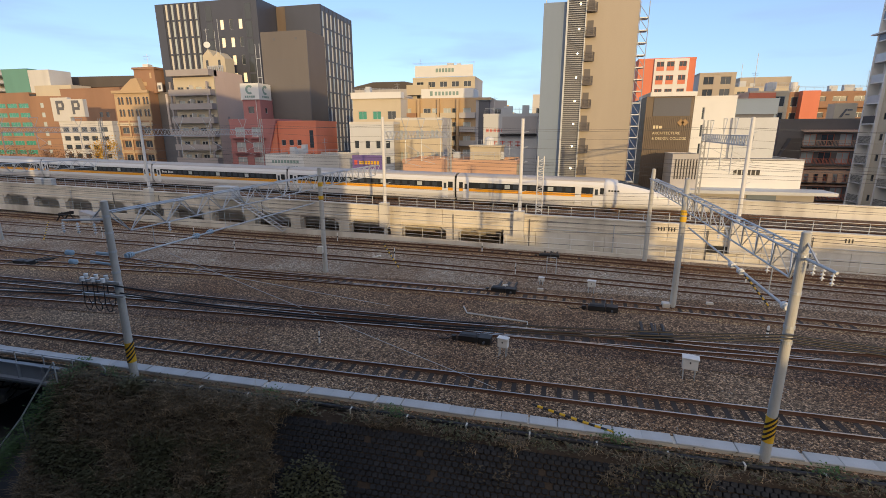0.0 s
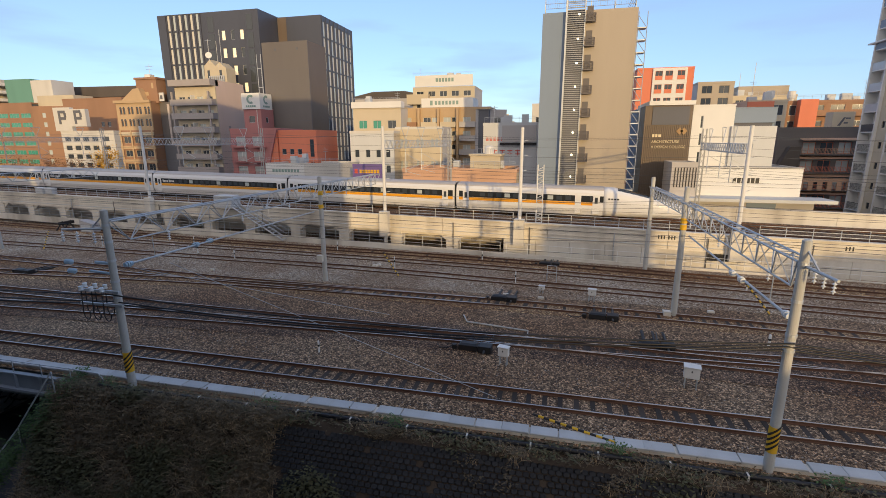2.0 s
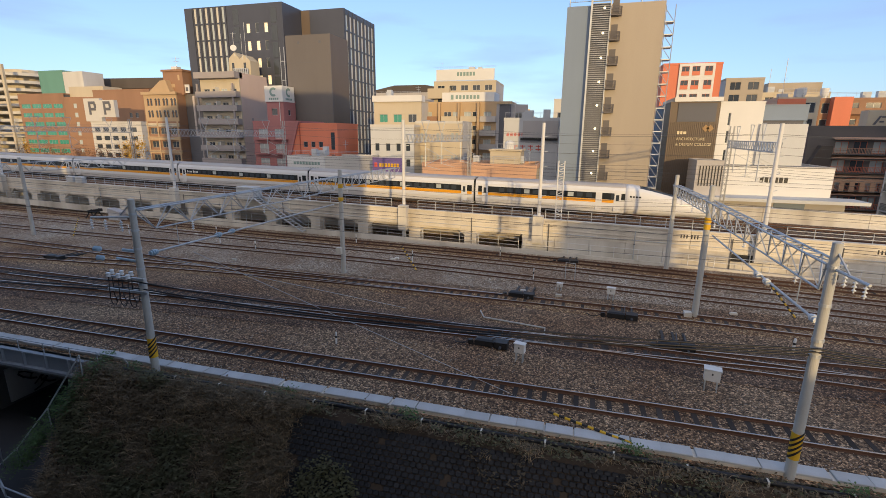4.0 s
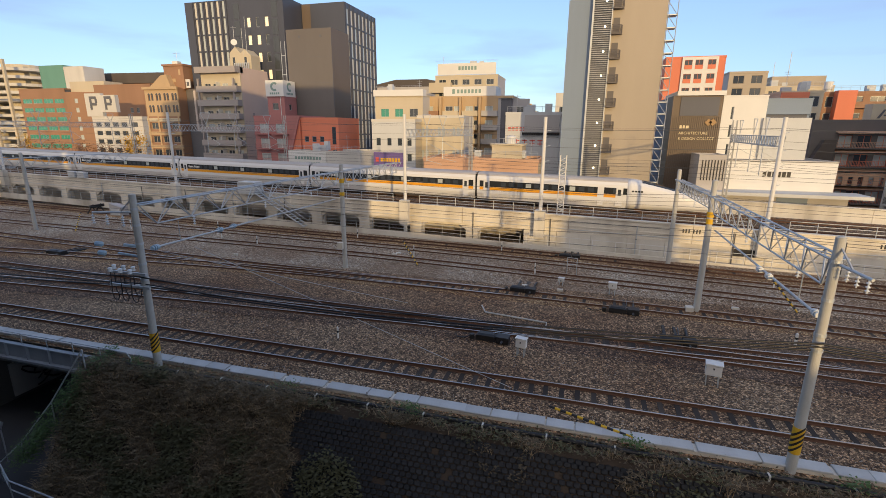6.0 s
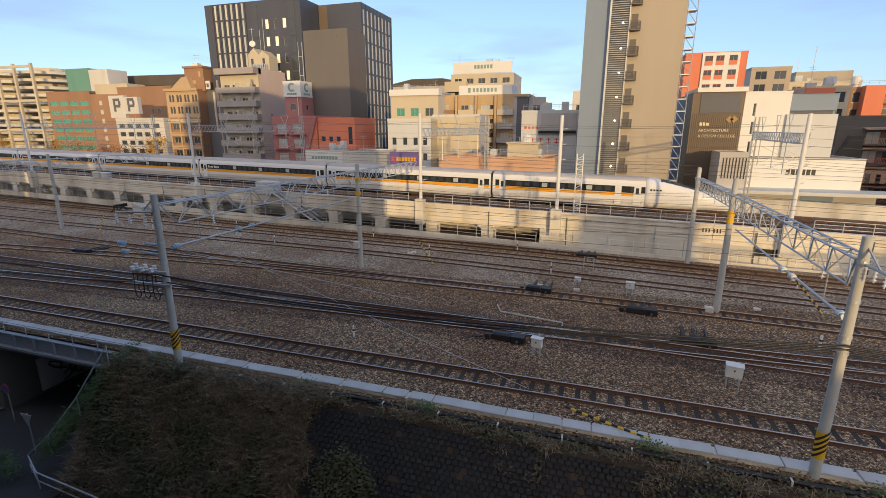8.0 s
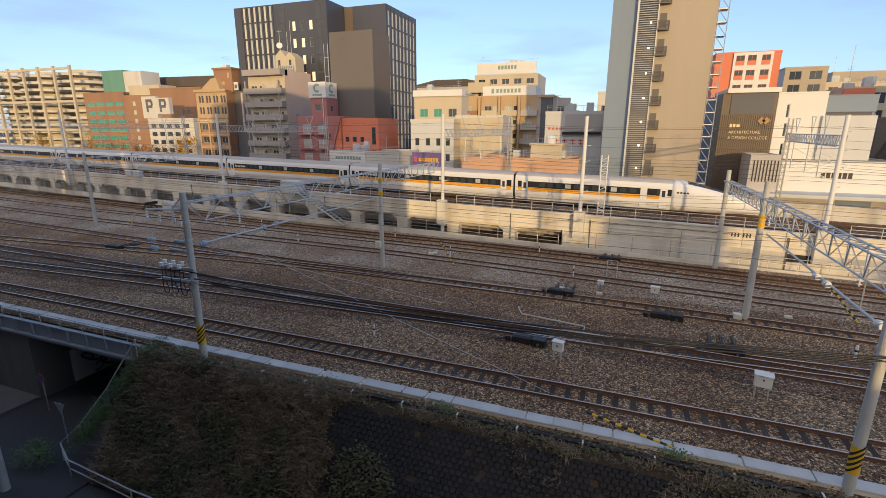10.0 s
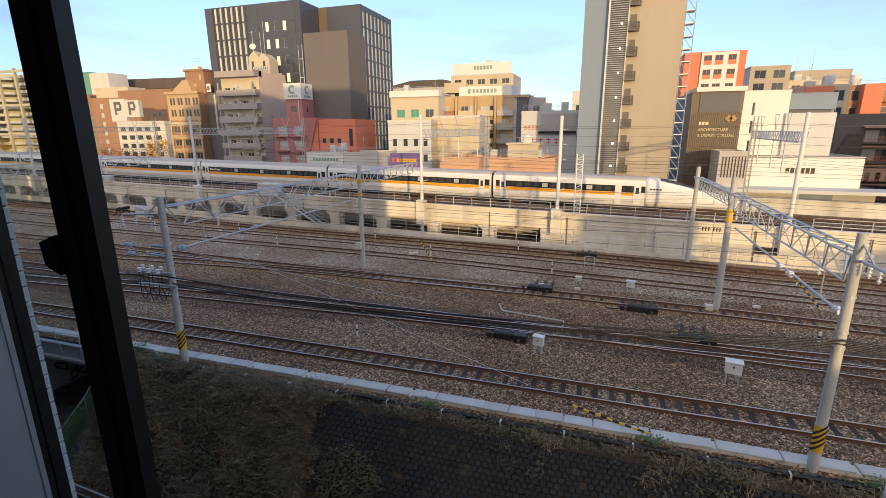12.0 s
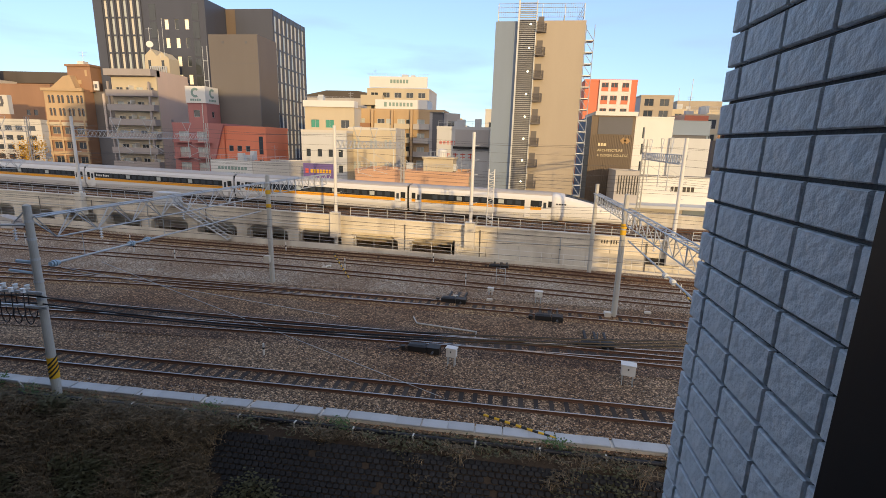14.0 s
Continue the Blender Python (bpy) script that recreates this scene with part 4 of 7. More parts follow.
g = Geo().tube((4.9, 7, 29), (4.9, 7, 34.5), 0.06, 4).tube((7.2, 7, 28), (7.2, 7, 34), 0.05, 4).tube((8.3, 7, 28), (8.3, 7, 36.5), 0.05, 4).tube((4.1, 7, 34.2), (5.8, 7, 34.2), 0.04, 4)
part("aerial", g, GALV, e)

# brick building with the round-logo sign box
e, W, I = house("red brick narrow building with a white rooftop sign box", -65.9, -61.7, 93, 4.6, 16.9, W_RED)
facade(e, I, W, -5.6, 16.9, W_RED, storeys(-1.7, 3.2, 6), [1.2], 1.4, 1.4, GALV, GLASS_D, 0)
sides(e, W, 4.6, -5.6, 16.9, W_RED, (storeys(-1.7, 3.2, 6), [1.4], 0.9, 1.2, GALV, GLASS_D, 0))
part("sign_box", Geo().box(-0.1, W + 0.1, -0.3, 4.2, 17.1, 20.4), WHITE, e, "white sign box with round green marks")
for m2 in (Matrix.Translation((2.1, -0.3, 19.1)), Matrix.Translation((W + 0.1, 2.0, 19.1)) @ Matrix.Rotation(radians(90), 4, "Z")):
    g = Geo()
    ring = [(r * math.cos(radians(45 + i * 20)), -0.05, r * math.sin(radians(45 + i * 20))) for r, seq in ((0.95, range(14)), (0.5, range(13, -1, -1))) for i in seq]
    g.prism(ring, (0, 0.048, 0), m2)
    part("round_mark", g, SIGN_G, e, "round green mark")
    for i in range(5):
        part("sign_letter", Geo().box(-1.2 + i * 0.5, -0.85 + i * 0.5, -0.05, -0.002, -1.6, -1.2, m2), SIGN_G, e)
part("drain", Geo().tube((W - 0.9, -0.1, -5.6), (W - 0.9, -0.1, 17), 0.07, 6), WHITE, e)

# dark red and orange apartment house with sloping wall
e, W, I = house("dark red apartment house with balconies beside an orange wing", -64.5, -53.3, 86, 9, 12.4, W_RED)
zs = storeys(-2.4, 2.95, 5)
facade(e, I, W, -5.6, 12.4, W_RED, zs, [1.2, 5.0], 2.2, 1.9, WHITE, GLASS_B, 1)
for z in zs:
    balcony(e, I, 0.5, 3.9, z - 0.1, W_RED, 1.0, 1.0, bars=True)
    balcony(e, I, 4.6, 8.0, z - 0.1, W_RED, 1.0, 1.0, bars=True)
sides(e, W, 9, -5.6, 12.4, W_RED, which="W")
part("sloping_wall", Geo().prism([(W - 6.3, -1.25, -5.6), (W - 5.7, -1.25, -5.6), (W + 0.2, -1.25, 12.7), (W - 0.4, -1.25, 12.7)], (0, 1.24, 0)), W_RED, e)
part("orange_wall", Geo().prism([(W - 5.7, -0.9, -5.6), (W, -0.9, -5.6), (W, -0.9, 12.2)], (0, 0.88, 0)), W_ORANGE, e, "orange-red sloping wall")
e, W, I = house("orange-red rendered house wing with small windows", -53.2, -45.0, 85.4, 9, 12.0, W_ORANGE)
facade(e, I, W, -5.6, 12.0, W_ORANGE, [4.4, 7.8], [0.6, 2.3, 4.0], 0.95, 1.1, GALV, GLASS_D, 0)
sides(e, W, 9, -5.6, 12.0, W_ORANGE)
for z in (3.0, 7.4):
    part("tall_window", Geo().box(6.8, 7.6, -0.03, -0.002, z, z + 3.3), GLASS_D, e)

# white low clinic and the purple board
e, W, I = house("low white clinic building with a printed fascia", -51.6, -37.0, 78, 9, 6.2, W_WHITE, cap=0.3)
facade(e, I, W, -5.6, 6.2, W_WHITE, [1.2], [1.0, 3.4, 8.6, 11.2], 2.0, 1.9, GALV, GLASS_D, 2)
sides(e, W, 9, -5.6, 6.2, W_WHITE)
roof_kit(e, W, 9, 6.4, 34, False)
part("fascia", Geo().box(0, 7.8, -0.12, -0.003, 3.4, 6.3), WHITE, e)
g = Geo()
for i in range(9):
    g.box(1.4 + i * 0.62, 1.85 + i * 0.62, -0.15, -0.122, 4.9, 5.4)
for i in range(11):
    g.box(1.2 + i * 0.5, 1.55 + i * 0.5, -0.15, -0.122, 4.1, 4.4)
part("lettering", g, SIGN_G, e, "grey-green lettering marks")
b = empty("billboard")
b.matrix_world = Matrix.Translation((-31.7, 72, 0))
part("board", Geo().box(0, 5.2, 0, 0.25, 4.3, 6.75), SIGN_P, b)
for i in range(7):
    part("letter_bar", Geo().box(1.2 + i * 0.5, 1.58 + i * 0.5, -0.03, -0.002, 5.3, 5.85), YELLOW, b)
part("mark", Geo().box(0.35, 0.85, -0.03, -0.002, 5.25, 5.95), SIGN_R, b)
part("frame", Geo().tube((1, 0.5, -5.6), (1, 0.5, 6.6), 0.12).tube((4.4, 0.5, -5.6), (4.4, 0.5, 6.6), 0.12), GALV_D, b)
tagged(b, "purple advertising board with yellow lettering marks", "billboard")

# brown hotel tower with arches, and a dark grey block
e, W, I = house("brown and cream hotel with arched upper windows and a corner tower", -115.7, -104.6, 108, 12, 20.4, W_BROWN)
facade(e, I, W, -5.6, 13.4, W_BROWN, storeys(-4.4, 3.6, 5), [1.0, 4.5, 8.0], 2.3, 1.7, W_CREAM, GLASS_D, 1)
facade(e, I, W, 13.4, 20.4, W_TAN, [14.4, 17.5], [1.0 + (2.2 * (k // 2)) * 1.22 + 1.05 * (k % 2) for k in range(8)], 0.75, 1.5, W_BROWN, GLASS_D, 0, name="upper_wall")
for z in (15.9, 19.0):
    for k in range(8):
        x = 1.0 + (2.2 * (k // 2)) * 1.22 + 1.05 * (k % 2) + 0.375
        part("arch", Geo().prism([(x + 0.375 * math.cos(q * 0.3927), -0.03, z + 0.45 * math.sin(q * 0.3927)) for q in range(9)], (0, 0.028, 0)), GLASS_D, e, "round arched window head")
for z in storeys(-2.6, 3.6, 5):
    part("band", Geo().box(-0.1, W + 0.1, -0.3, -0.002, z + 0.2, z + 1.1), W_CREAM if z > 11 else W_TAN, e)
for x in (0.2, 3.7, 7.2, W - 0.6):
    part("pilaster", Geo().box(x, x + 0.5, -0.34, -0.31, -5.6, 13.4), W_TAN, e)
part("cornice", Geo().box(-0.3, W + 0.3, -0.5, -0.003, 20.4, 21.1), W_TAN, e)
part("gable", Geo().prism([(1.0, 0.3, 20.6), (W - 2, 0.3, 20.6), (W - 3.4, 0.3, 24.2), (W - 5.2, 0.3, 24.0)], (0, 4, 0)), W_TAN, e, "sloping tan gable")
part("tower", Geo().box(5.5, 12.0, 2, 8, 20.5, 26.5), W_BROWN, e)
part("tower_cornice", Geo().box(5.2, 12.3, 1.7, 8.3, 26.5, 27.0), W_BROWN, e)
part("tower_window", Geo().box(7.6, 9.2, 1.95, 1.998, 22.4, 23.3), W_TAN, e)
part("tower_window", Geo().box(10.4, 11.0, 1.95, 1.998, 24.2, 25.6), W_TAN, e)
part("aerial", Geo().tube((8.5, 4, 27), (8.5, 4, 30.5), 0.06, 4).tube((7.3, 4, 30), (9.7, 4, 30), 0.04, 4).tube((7.5, 4, 29.3), (9.4, 4, 29.3), 0.04, 4), GALV, e)
part("roof_unit", Geo().box(7.6, 9.4, 3, 4.5, 27, 27.9), WHITE, e)
sides(e, W, 12, -5.6, 20.4, W_BROWN)
e, W, I = house("dark grey windowless building behind a small white sign", -104.5, -90.0, 111, 10, 20.2, W_TAUPE)
facade(e, I, W, -5.6, 20.2, W_TAUPE, [], [], 1, 1)
part("upper_rib", Geo().box(2.6, 3.2, -0.3, -0.002, 9.5, 20.2).box(7.2, 7.8, -0.3, -0.002, 9.5, 20.2).box(3.2, 7.2, -0.3, -0.002, 9.5, 10.4), W_MAUVE, e)
part("lower_panel", Geo().box(0.2, W, -0.3, -0.002, -5.6, 9.5), W_DGREY, e)
part("sign_wall", Geo().box(-3.0, 2.2, -0.6, -0.35, 20.9, 23.1), WHITE, e)
for i in range(4):
    part("sign_letter", Geo().box(-1.7 + i * 0.95, -1.0 + i * 0.95, -0.65, -0.602, 21.4, 22.4), W_DGREY, e)
sides(e, W, 10, -5.6, 20.2, W_TAUPE)

# garage building with the two letter signs, and brown blocks
e, W, I = house("white open-sided parking garage with grey letter signs", -164, -142, 130, 14, 13.5, W_WHITE)
facade(e, I, W, -5.6, 13.5, W_WHITE, storeys(-4, 2.9, 6), [1.2, 5.0, 8.8, 12.6, 17.2], 2.6, 1.6, W_WHITE, GLASS_D, 0)
part("sign_wall", Geo().box(-1.5, 5.6, -0.3, 1, 14.0, 21.6).box(5.6, 12.0, -0.35, 1, 15.4, 21.0), W_WHITE, e)
g = Geo()
for x in (0.6, 7.2):
    g.box(x, x + 0.9, -0.45, -0.36, 16.2, 20.6).box(x + 0.9, x + 3.0, -0.45, -0.36, 19.7, 20.6).box(x + 0.9, x + 3.0, -0.45, -0.36, 17.6, 18.5).box(x + 2.4, x + 3.3, -0.45, -0.36, 18.4, 19.8)
part("letter_sign", g, W_DGREY, e, "large grey letter P twice")
sides(e, W, 14, -5.6, 13.5, W_WHITE)
e, W, I = house("brown tiled block with few windows", -186, -158, 150, 14, 26.0, W_BROWN)
facade(e, I, W, -5.6, 26.0, W_BROWN, [12, 16], [17, 20], 1.5, 1.8, GALV, GLASS_D, 0)
sides(e, W, 14, -5.6, 26.0, W_BROWN)
e, W, I = house("wide brown hall with a dark curved roof", -242, -150, 190, 30, 31.0, W_BROWN, roofm=W_ROOF)
facade(e, I, W, -5.6, 31.0, W_BROWN, [], [], 1, 1)
part("hall_roof", Geo().prism([(-2, -1, 31), (94, -1, 31), (94, -1, 33.0), (60, -1, 35.5), (10, -1, 36), (-2, -1, 34)], (0, 30, 0)), W_ROOF, e)
sides(e, W, 30, -5.6, 31.0, W_BROWN)
e, W, I = house("brown office with green ribbon windows and teal roof block", -250, -222, 165, 24, 26.6, W_BROWN)
facade(e, I, W, -5.6, 26.6, W_BROWN, storeys(-3, 3.95, 7), spread(W, 4, 5.6, 1.4), 5.6, 1.9, GALV, GLASS_G, 2)
m2 = Matrix.Translation((W, 0, 0)) @ Matrix.Rotation(radians(12), 4, "Z")
facade(e, m2, 27, -5.6, 25.5, W_BROWN, storeys(-3, 3.95, 7), [4, 13, 20], 1.6, 2.0, W_CREAM, GLASS_B, 0, name="return_wall")
part("return_core", Geo().box(0, 27, 0.31, 8, -5.6, 25.3, m2), W_BROWN, e)
part("roof_block", Geo().box(4, 19.0, 8, 18, 27, 38.0), W_TEAL, e, "teal roof block")
part("roof_block", Geo().box(19.1, 31.0, 8, 18, 27, 37.2), W_WHITE, e, "white roof block")
part("roof_block", Geo().box(28, 48.0, 3, 12, 25, 30.0), W_CREAM, e)
sides(e, W, 24, -5.6, 26.6, W_BROWN, which="W")
# parking tower of three round ramps
e = empty("parking_tower")
e.matrix_world = Matrix.Translation((-345, 168, 0))
for z in storeys(-3, 3.6, 12):
    for cx, r in ((14, 17.5), (45, 15.5), (73, 14.5)):
        part("ramp_level", Geo().tube((cx, 16, z), (cx, 16, z + 1.35), r, 40), W_WHITE, e)
for i in range(8):
    part("column", Geo().box(1 + i * 12.2, 2.3 + i * 12.2, -2.6, -1.6, -5.6, 40.5), W_CREAM, e)
for z in (9.0, 23.0, 38.6):
    part("tie_beam", Geo().box(2.31, 86, -2.4, -1.8, z, z + 1.1), W_CREAM, e)
for cx in (14, 45, 73):
    part("core", Geo().tube((cx, 16, -5.6), (cx, 16, 40), 8.0, 20), W_CREAM, e)
part("roof_house", Geo().box(20, 28, 8, 14, 37.9, 41.5), W_WHITE, e)
tagged(e, "cream concrete parking tower with round open ramp levels", "parking garage")

# right-hand buildings
e, W, I = house("orange and white apartment building with deep bays", 17.9, 30.2, 125, 14, 26.3, W_ORANGE)
zs = storeys(-3, 3.0, 10)
facade(e, I, 3.4, -5.6, 26.3, W_ORANGE, [], [], 1, 1)
mm = Matrix.Translation((3.4, -0.4, 0))
facade(e, mm, 7.4, -5.6, 26.6, WHITE, zs, [0.5, 2.7, 5.3], 1.6, 2.0, W_ORANGE, GLASS_D, 1, name="white_bay")
for z in zs:
    for a in (0.5, 2.7, 5.3):
        part("balustrade", Geo().box(a, a + 1.6, -0.08, -0.002, z, z + 0.9, mm), W_ORANGE, e)
part("east_panel", Geo().box(10.8, W, 0, 0.3, -5.6, 26.3), W_ORANGE, e)
sides(e, W, 14, -5.6, 26.3, W_ORANGE)
part("plinth", Geo().box(0.1, W - 0.1, 0.1, 13.9, -8.3, -5.59), W_GREY, e)
e.matrix_world = Matrix.Translation((0.5, 0.4, 10.4)) @ Matrix.Scale(0.86, 4) @ Matrix.Translation((-0.5, -0.4, -10.4)) @ e.matrix_world
e, W, I = house("dark bronze college building with gold lettering", 12.6, 18.9, 76, 14, 15.2, W_BRONZE, cap=0)
part("front_wall", Geo().box(0, W, 0, 0.3, -5.6, 15.2), W_BRONZE, e)
g = Geo()
for i in range(26):
    x = i * W / 26
    g.box(x, x + 0.13, -0.08, -0.002, -5.6, 12.4)
part("ribs", g, W_BRONZE, e)
part("upper_panel", Geo().box(1.0, W - 0.4, -0.1, -0.002, 12.5, 15.0), W_DGREY, e)
part("roof_lip", Geo().box(0.4, W + 0.2, -0.4, 10, 15.2, 15.8), WHITE, e)
sides(e, W, 14, -5.6, 15.2, W_BLUE, which="W")
for txt, z in (("ARCHITECTURE", 9.95), ("& DESIGN COLLEGE", 9.2)):
    cv = bpy.data.curves.new("lettering", "FONT")
    cv.body, cv.size, cv.extrude = txt, 0.52, 0.03
    cv.materials.append(GOLD)
    o = new("lettering", cv)
    o.parent = e
    o.matrix_local = Matrix.Translation((1.15, -0.14, z)) @ Matrix.Rotation(radians(90), 4, "X")
    o["label"] = "pale gold raised letters"
part("lettering", Geo().box(1.2, 1.5, -0.14, -0.08, 10.75, 11.2).box(1.62, 1.9, -0.14, -0.08, 10.75, 11.2).box(2.02, 2.4, -0.14, -0.08, 10.75, 11.15), GOLD, e)
g = Geo()
for dx in (0, 0.55):
    g.prism([(4.8 + dx, -0.2, 11.1), (5.3 + dx, -0.2, 11.6), (4.8 + dx, -0.2, 12.1), (4.3 + dx, -0.2, 11.6)], (0, 0.1, 0))
part("emblem", g, mat("bronze_gold", (0.26, 0.17, 0.09), 0.5, 0.1, metal=0.3), e, "gold diamond emblem")
e, W, I = house("white college wing with slot windows", 19.0, 24.4, 76.2, 14, 15.0, WHITE, cap=0.2)
facade(e, I, W, -5.6, 15.0, WHITE, [7.0, 9.6, 12.0], [1.1], 0.35, 1.7, GALV, GLASS_D, 0)
sides(e, W, 14, -5.6, 15.0, WHITE)
e, W, I = house("blue-grey box shaped college wing", 24.5, 29.9, 77, 12, 14.7, W_BLUE, cap=0.1)
part("upper_box", Geo().box(0, W, 0, 0.3, 12.7, 14.7), W_BLUE, e)
part("lower_box", Geo().box(-0.4, W - 0.2, -1.2, 0.29, -5.6, 12.2), W_LGREY, e)
sides(e, W, 12, -5.6, 14.7, W_BLUE)
e, W, I = house("ribbed grey kiosk building beside the viaduct", 15.4, 18.6, 69, 5, 7.4, W_GREY, cap=0.1)
part("front_wall", Geo().box(0, W, 0, 0.3, -5.6, 7.4), W_GREY, e)
g = Geo()
for i in range(8):
    part("slot", Geo().box(0.4 + i * 0.36, 0.52 + i * 0.36, -0.06, -0.002, 4.2, 6.8), BLACKP, e)
sides(e, W, 5, -5.6, 7.4, W_GREY)
e, W, I = house("long low white hall with dark lettering and a flat canopy", 18.9, 31.6, 71, 10, 6.7, W_WHITE, cap=0.1)
part("front_wall", Geo().box(0, W, 0, 0.3, 3.0, 6.6), WHITE, e)
part("canopy", Geo().box(-3, W + 2.5, -4, -0.003, 2.6, 3.0), W_LGREY, e)
part("base_wall", Geo().box(-1, W + 1, -1.8, 0.29, -5.6, 2.55), W_GREY, e)
part("shutter", Geo().box(6, 9.4, -1.86, -1.802, -2, 2.3), W_BLUE, e)
g = Geo()
for i in range(6):
    g.box(4.6 + i * 0.55, 5.0 + i * 0.55, -0.05, -0.002, 4.7, 5.4)
part("lettering", g, BLACKP, e)
sides(e, W, 10, -5.6, 6.6, WHITE)

e, W, I = house("beige tapering apartment building", 35, 43.5, 140, 12, 24.4, W_BEIGE)
facade(e, I, W, -5.6, 24.4, W_BEIGE, storeys(-2, 3.0, 9), [1.0, 5.0], 2.4, 1.9, W_BEIGE, GLASS_D, 1)
sides(e, W, 12, -5.6, 24.4, W_GREY)
e, W, I = house("cream apartment building with stepped top and aerials", 46.5, 62, 150, 14, 21.6, W_CREAM)
facade(e, I, W, -5.6, 21.6, W_CREAM, storeys(-2, 3.0, 8), spread(W, 5, 2.0, 0.8), 2.0, 1.9, W_CREAM, GLASS_D, 1)
roof_kit(e, W, 14, 22.0, 36)
part("top_storey", Geo().box(1.6, W - 1.6, 1.5, 11, 22.1, 24.6), W_BEIGE, e)
part("aerial", Geo().tube((6, 4, 24), (6, 4, 31), 0.08, 4).tube((2.5, 4, 24), (2.5, 4, 28.5), 0.06, 4), WHITE, e)
sides(e, W, 14, -5.6, 21.6, W_CREAM)
e, W, I = house("brown and orange apartment house with balconies", 43.5, 62, 110, 12, 17.3, W_BROWN)
zs = storeys(-3, 3.0, 7)
facade(e, I, W, -5.6, 17.3, W_BROWN, zs, spread(W, 5, 2.4, 1.0), 2.4, 1.9, GALV, GLASS_D, 1)
for z in zs:
    balcony(e, I, 4.0, W, z - 0.1, W_BROWN, 1.0, 1.3)
roof_kit(e, W, 12, 17.8, 37)
ac_units(e, [6, 10, 14], zs, 6)
part("shaft", Geo().box(2.2, 5.2, -1.6, -0.003, -5.6, 17.9), W_ORANGE, e)
sides(e, W, 12, -5.6, 17.3, W_BROWN)
e, W, I = house("cream and orange corner apartment house", 36.5, 43.3, 108, 12, 17.4, W_CREAM)
facade(e, I, W, -5.6, 17.4, W_CREAM, storeys(-3, 3.0, 7), [1.0, 4.4], 1.8, 1.9, GALV, GLASS_D, 1)
roof_kit(e, W, 12, 17.8, 41)
part("orange_band", Geo().box(-0.2, 4.4, -0.3, -0.003, 15.8, 17.6), W_ORANGE, e)
sides(e, W, 12, -5.6, 17.4, W_CREAM)
e, W, I = house("brown slate house with orange balcony rails and a rooftop sign", 37.4, 49.5, 95, 10, 11.9, W_TAUPE)
zs = storeys(-4.0, 3.0, 5)
facade(e, I, W, -5.6, 11.9, W_TAUPE, zs, [4.0, 6.6, 9.3], 1.9, 1.9, W_ORANGE, GLASS_B, 1, GLASS_D, 2)
for z in zs:
    balcony(e, I, 3.4, W, z - 0.1, W_TAUPE, 0.95, 1.2, bars=True, rail=W_ORANGE if z < 6 else W_PINK)
    part("awning", Geo().prism([(3.4, -0.003, z + 2.5), (3.4, -1.3, z + 2.2), (3.4, -1.3, z + 2.28), (3.4, -0.003, z + 2.6)], (W - 3.4, 0, 0)), W_PINK, e)
part("slate_roof", Geo().prism([(-0.4, -1.4, 4.4), (3.2, -1.4, 4.4), (3.2, -1.4, 9.2), (1.6, -1.4, 9.2)], (0, 1.39, 0)), W_ROOF, e, "dark slate lean-to roof")
part("arcade_wall", panel_grid(Geo(), I, [3.0 + 0.7 * k for k in range(14)], [2.0, 3.4, 4.0], lambda i, j: j == 1 or i % 2 == 0, -3.0, -2.8), W_PINK, e, "cream and pink arcade wall")
sides(e, W, 10, -5.6, 11.9, W_TAUPE)
part("roof_sign", Geo().box(8.2, 11.4, 1.0, 3.4, 11.95, 14.9), W_CREAM, e, "cream rooftop sign box")
part("sign_mark", Geo().prism([(9.0, 0.996, 12.6), (9.4, 0.996, 12.6), (10.1, 0.996, 14.0), (9.8, 0.996, 14.0)], (0, -0.04, 0)).box(10.1, 10.8, 0.95, 0.996, 13.7, 13.95).box(9.9, 10.5, 0.95, 0.996, 12.95, 13.2), W_DGREY, e)
# tall apartment tower at the far right, its balcony front turned to the west
e, W, I = house("tall pale grey apartment tower with glazed balconies", 48.0, 64.0, 89.6, 6, 60, WHITE, turn=-90)
zs = storeys(-3, 3.0, 21)
facade(e, I, W, -5.6, 60, WHITE, zs, [0.7, 4.2, 7.0, 9.2, 13.0], 1.7, 1.9, WHITE, GLASS_D, 1)
for x0, x1, ztop in ((3.5, 6.4, 24.4), (11.8, 15.7, 60)):
    facade(e, Matrix.Translation((x0, -1.1, 0)), x1 - x0, -5.6, ztop, W_CREAM, [z for z in zs if z < ztop - 2.2], [0.9, 2.3], 0.75, 0.95, GALV_D, GLASS_D, 0, name="pier_wall")
for x in (-0.3, 3.2, 6.4, 11.5, 15.7):
    part("fin", Geo().box(x, x + 0.3, -1.5, -0.003, -5.6, 60.4), WHITE, e)
for z in zs:
    up = z > 22
    for x0, x1 in ((0.01, 3.19), (6.71, 11.49)) + (((3.51, 6.39),) if z > 24 else ()):
        balcony(e, I, x0, x1, z - 0.5, WHITE, 1.1, 1.4, bars=z < 12, rail=W_BLUE if up else (GALV if z > 12 else GALV_D))
    part("divider", Geo().box(9.0, 9.1, -1.2, -0.003, z - 0.45, z + 2.3), WHITE, e)
part("ledge", Geo().box(-1.3, 6.4, -1.9, -0.003, 24.42, 24.62), WHITE, e)
sides(e, W, 6, -5.6, 60, WHITE)

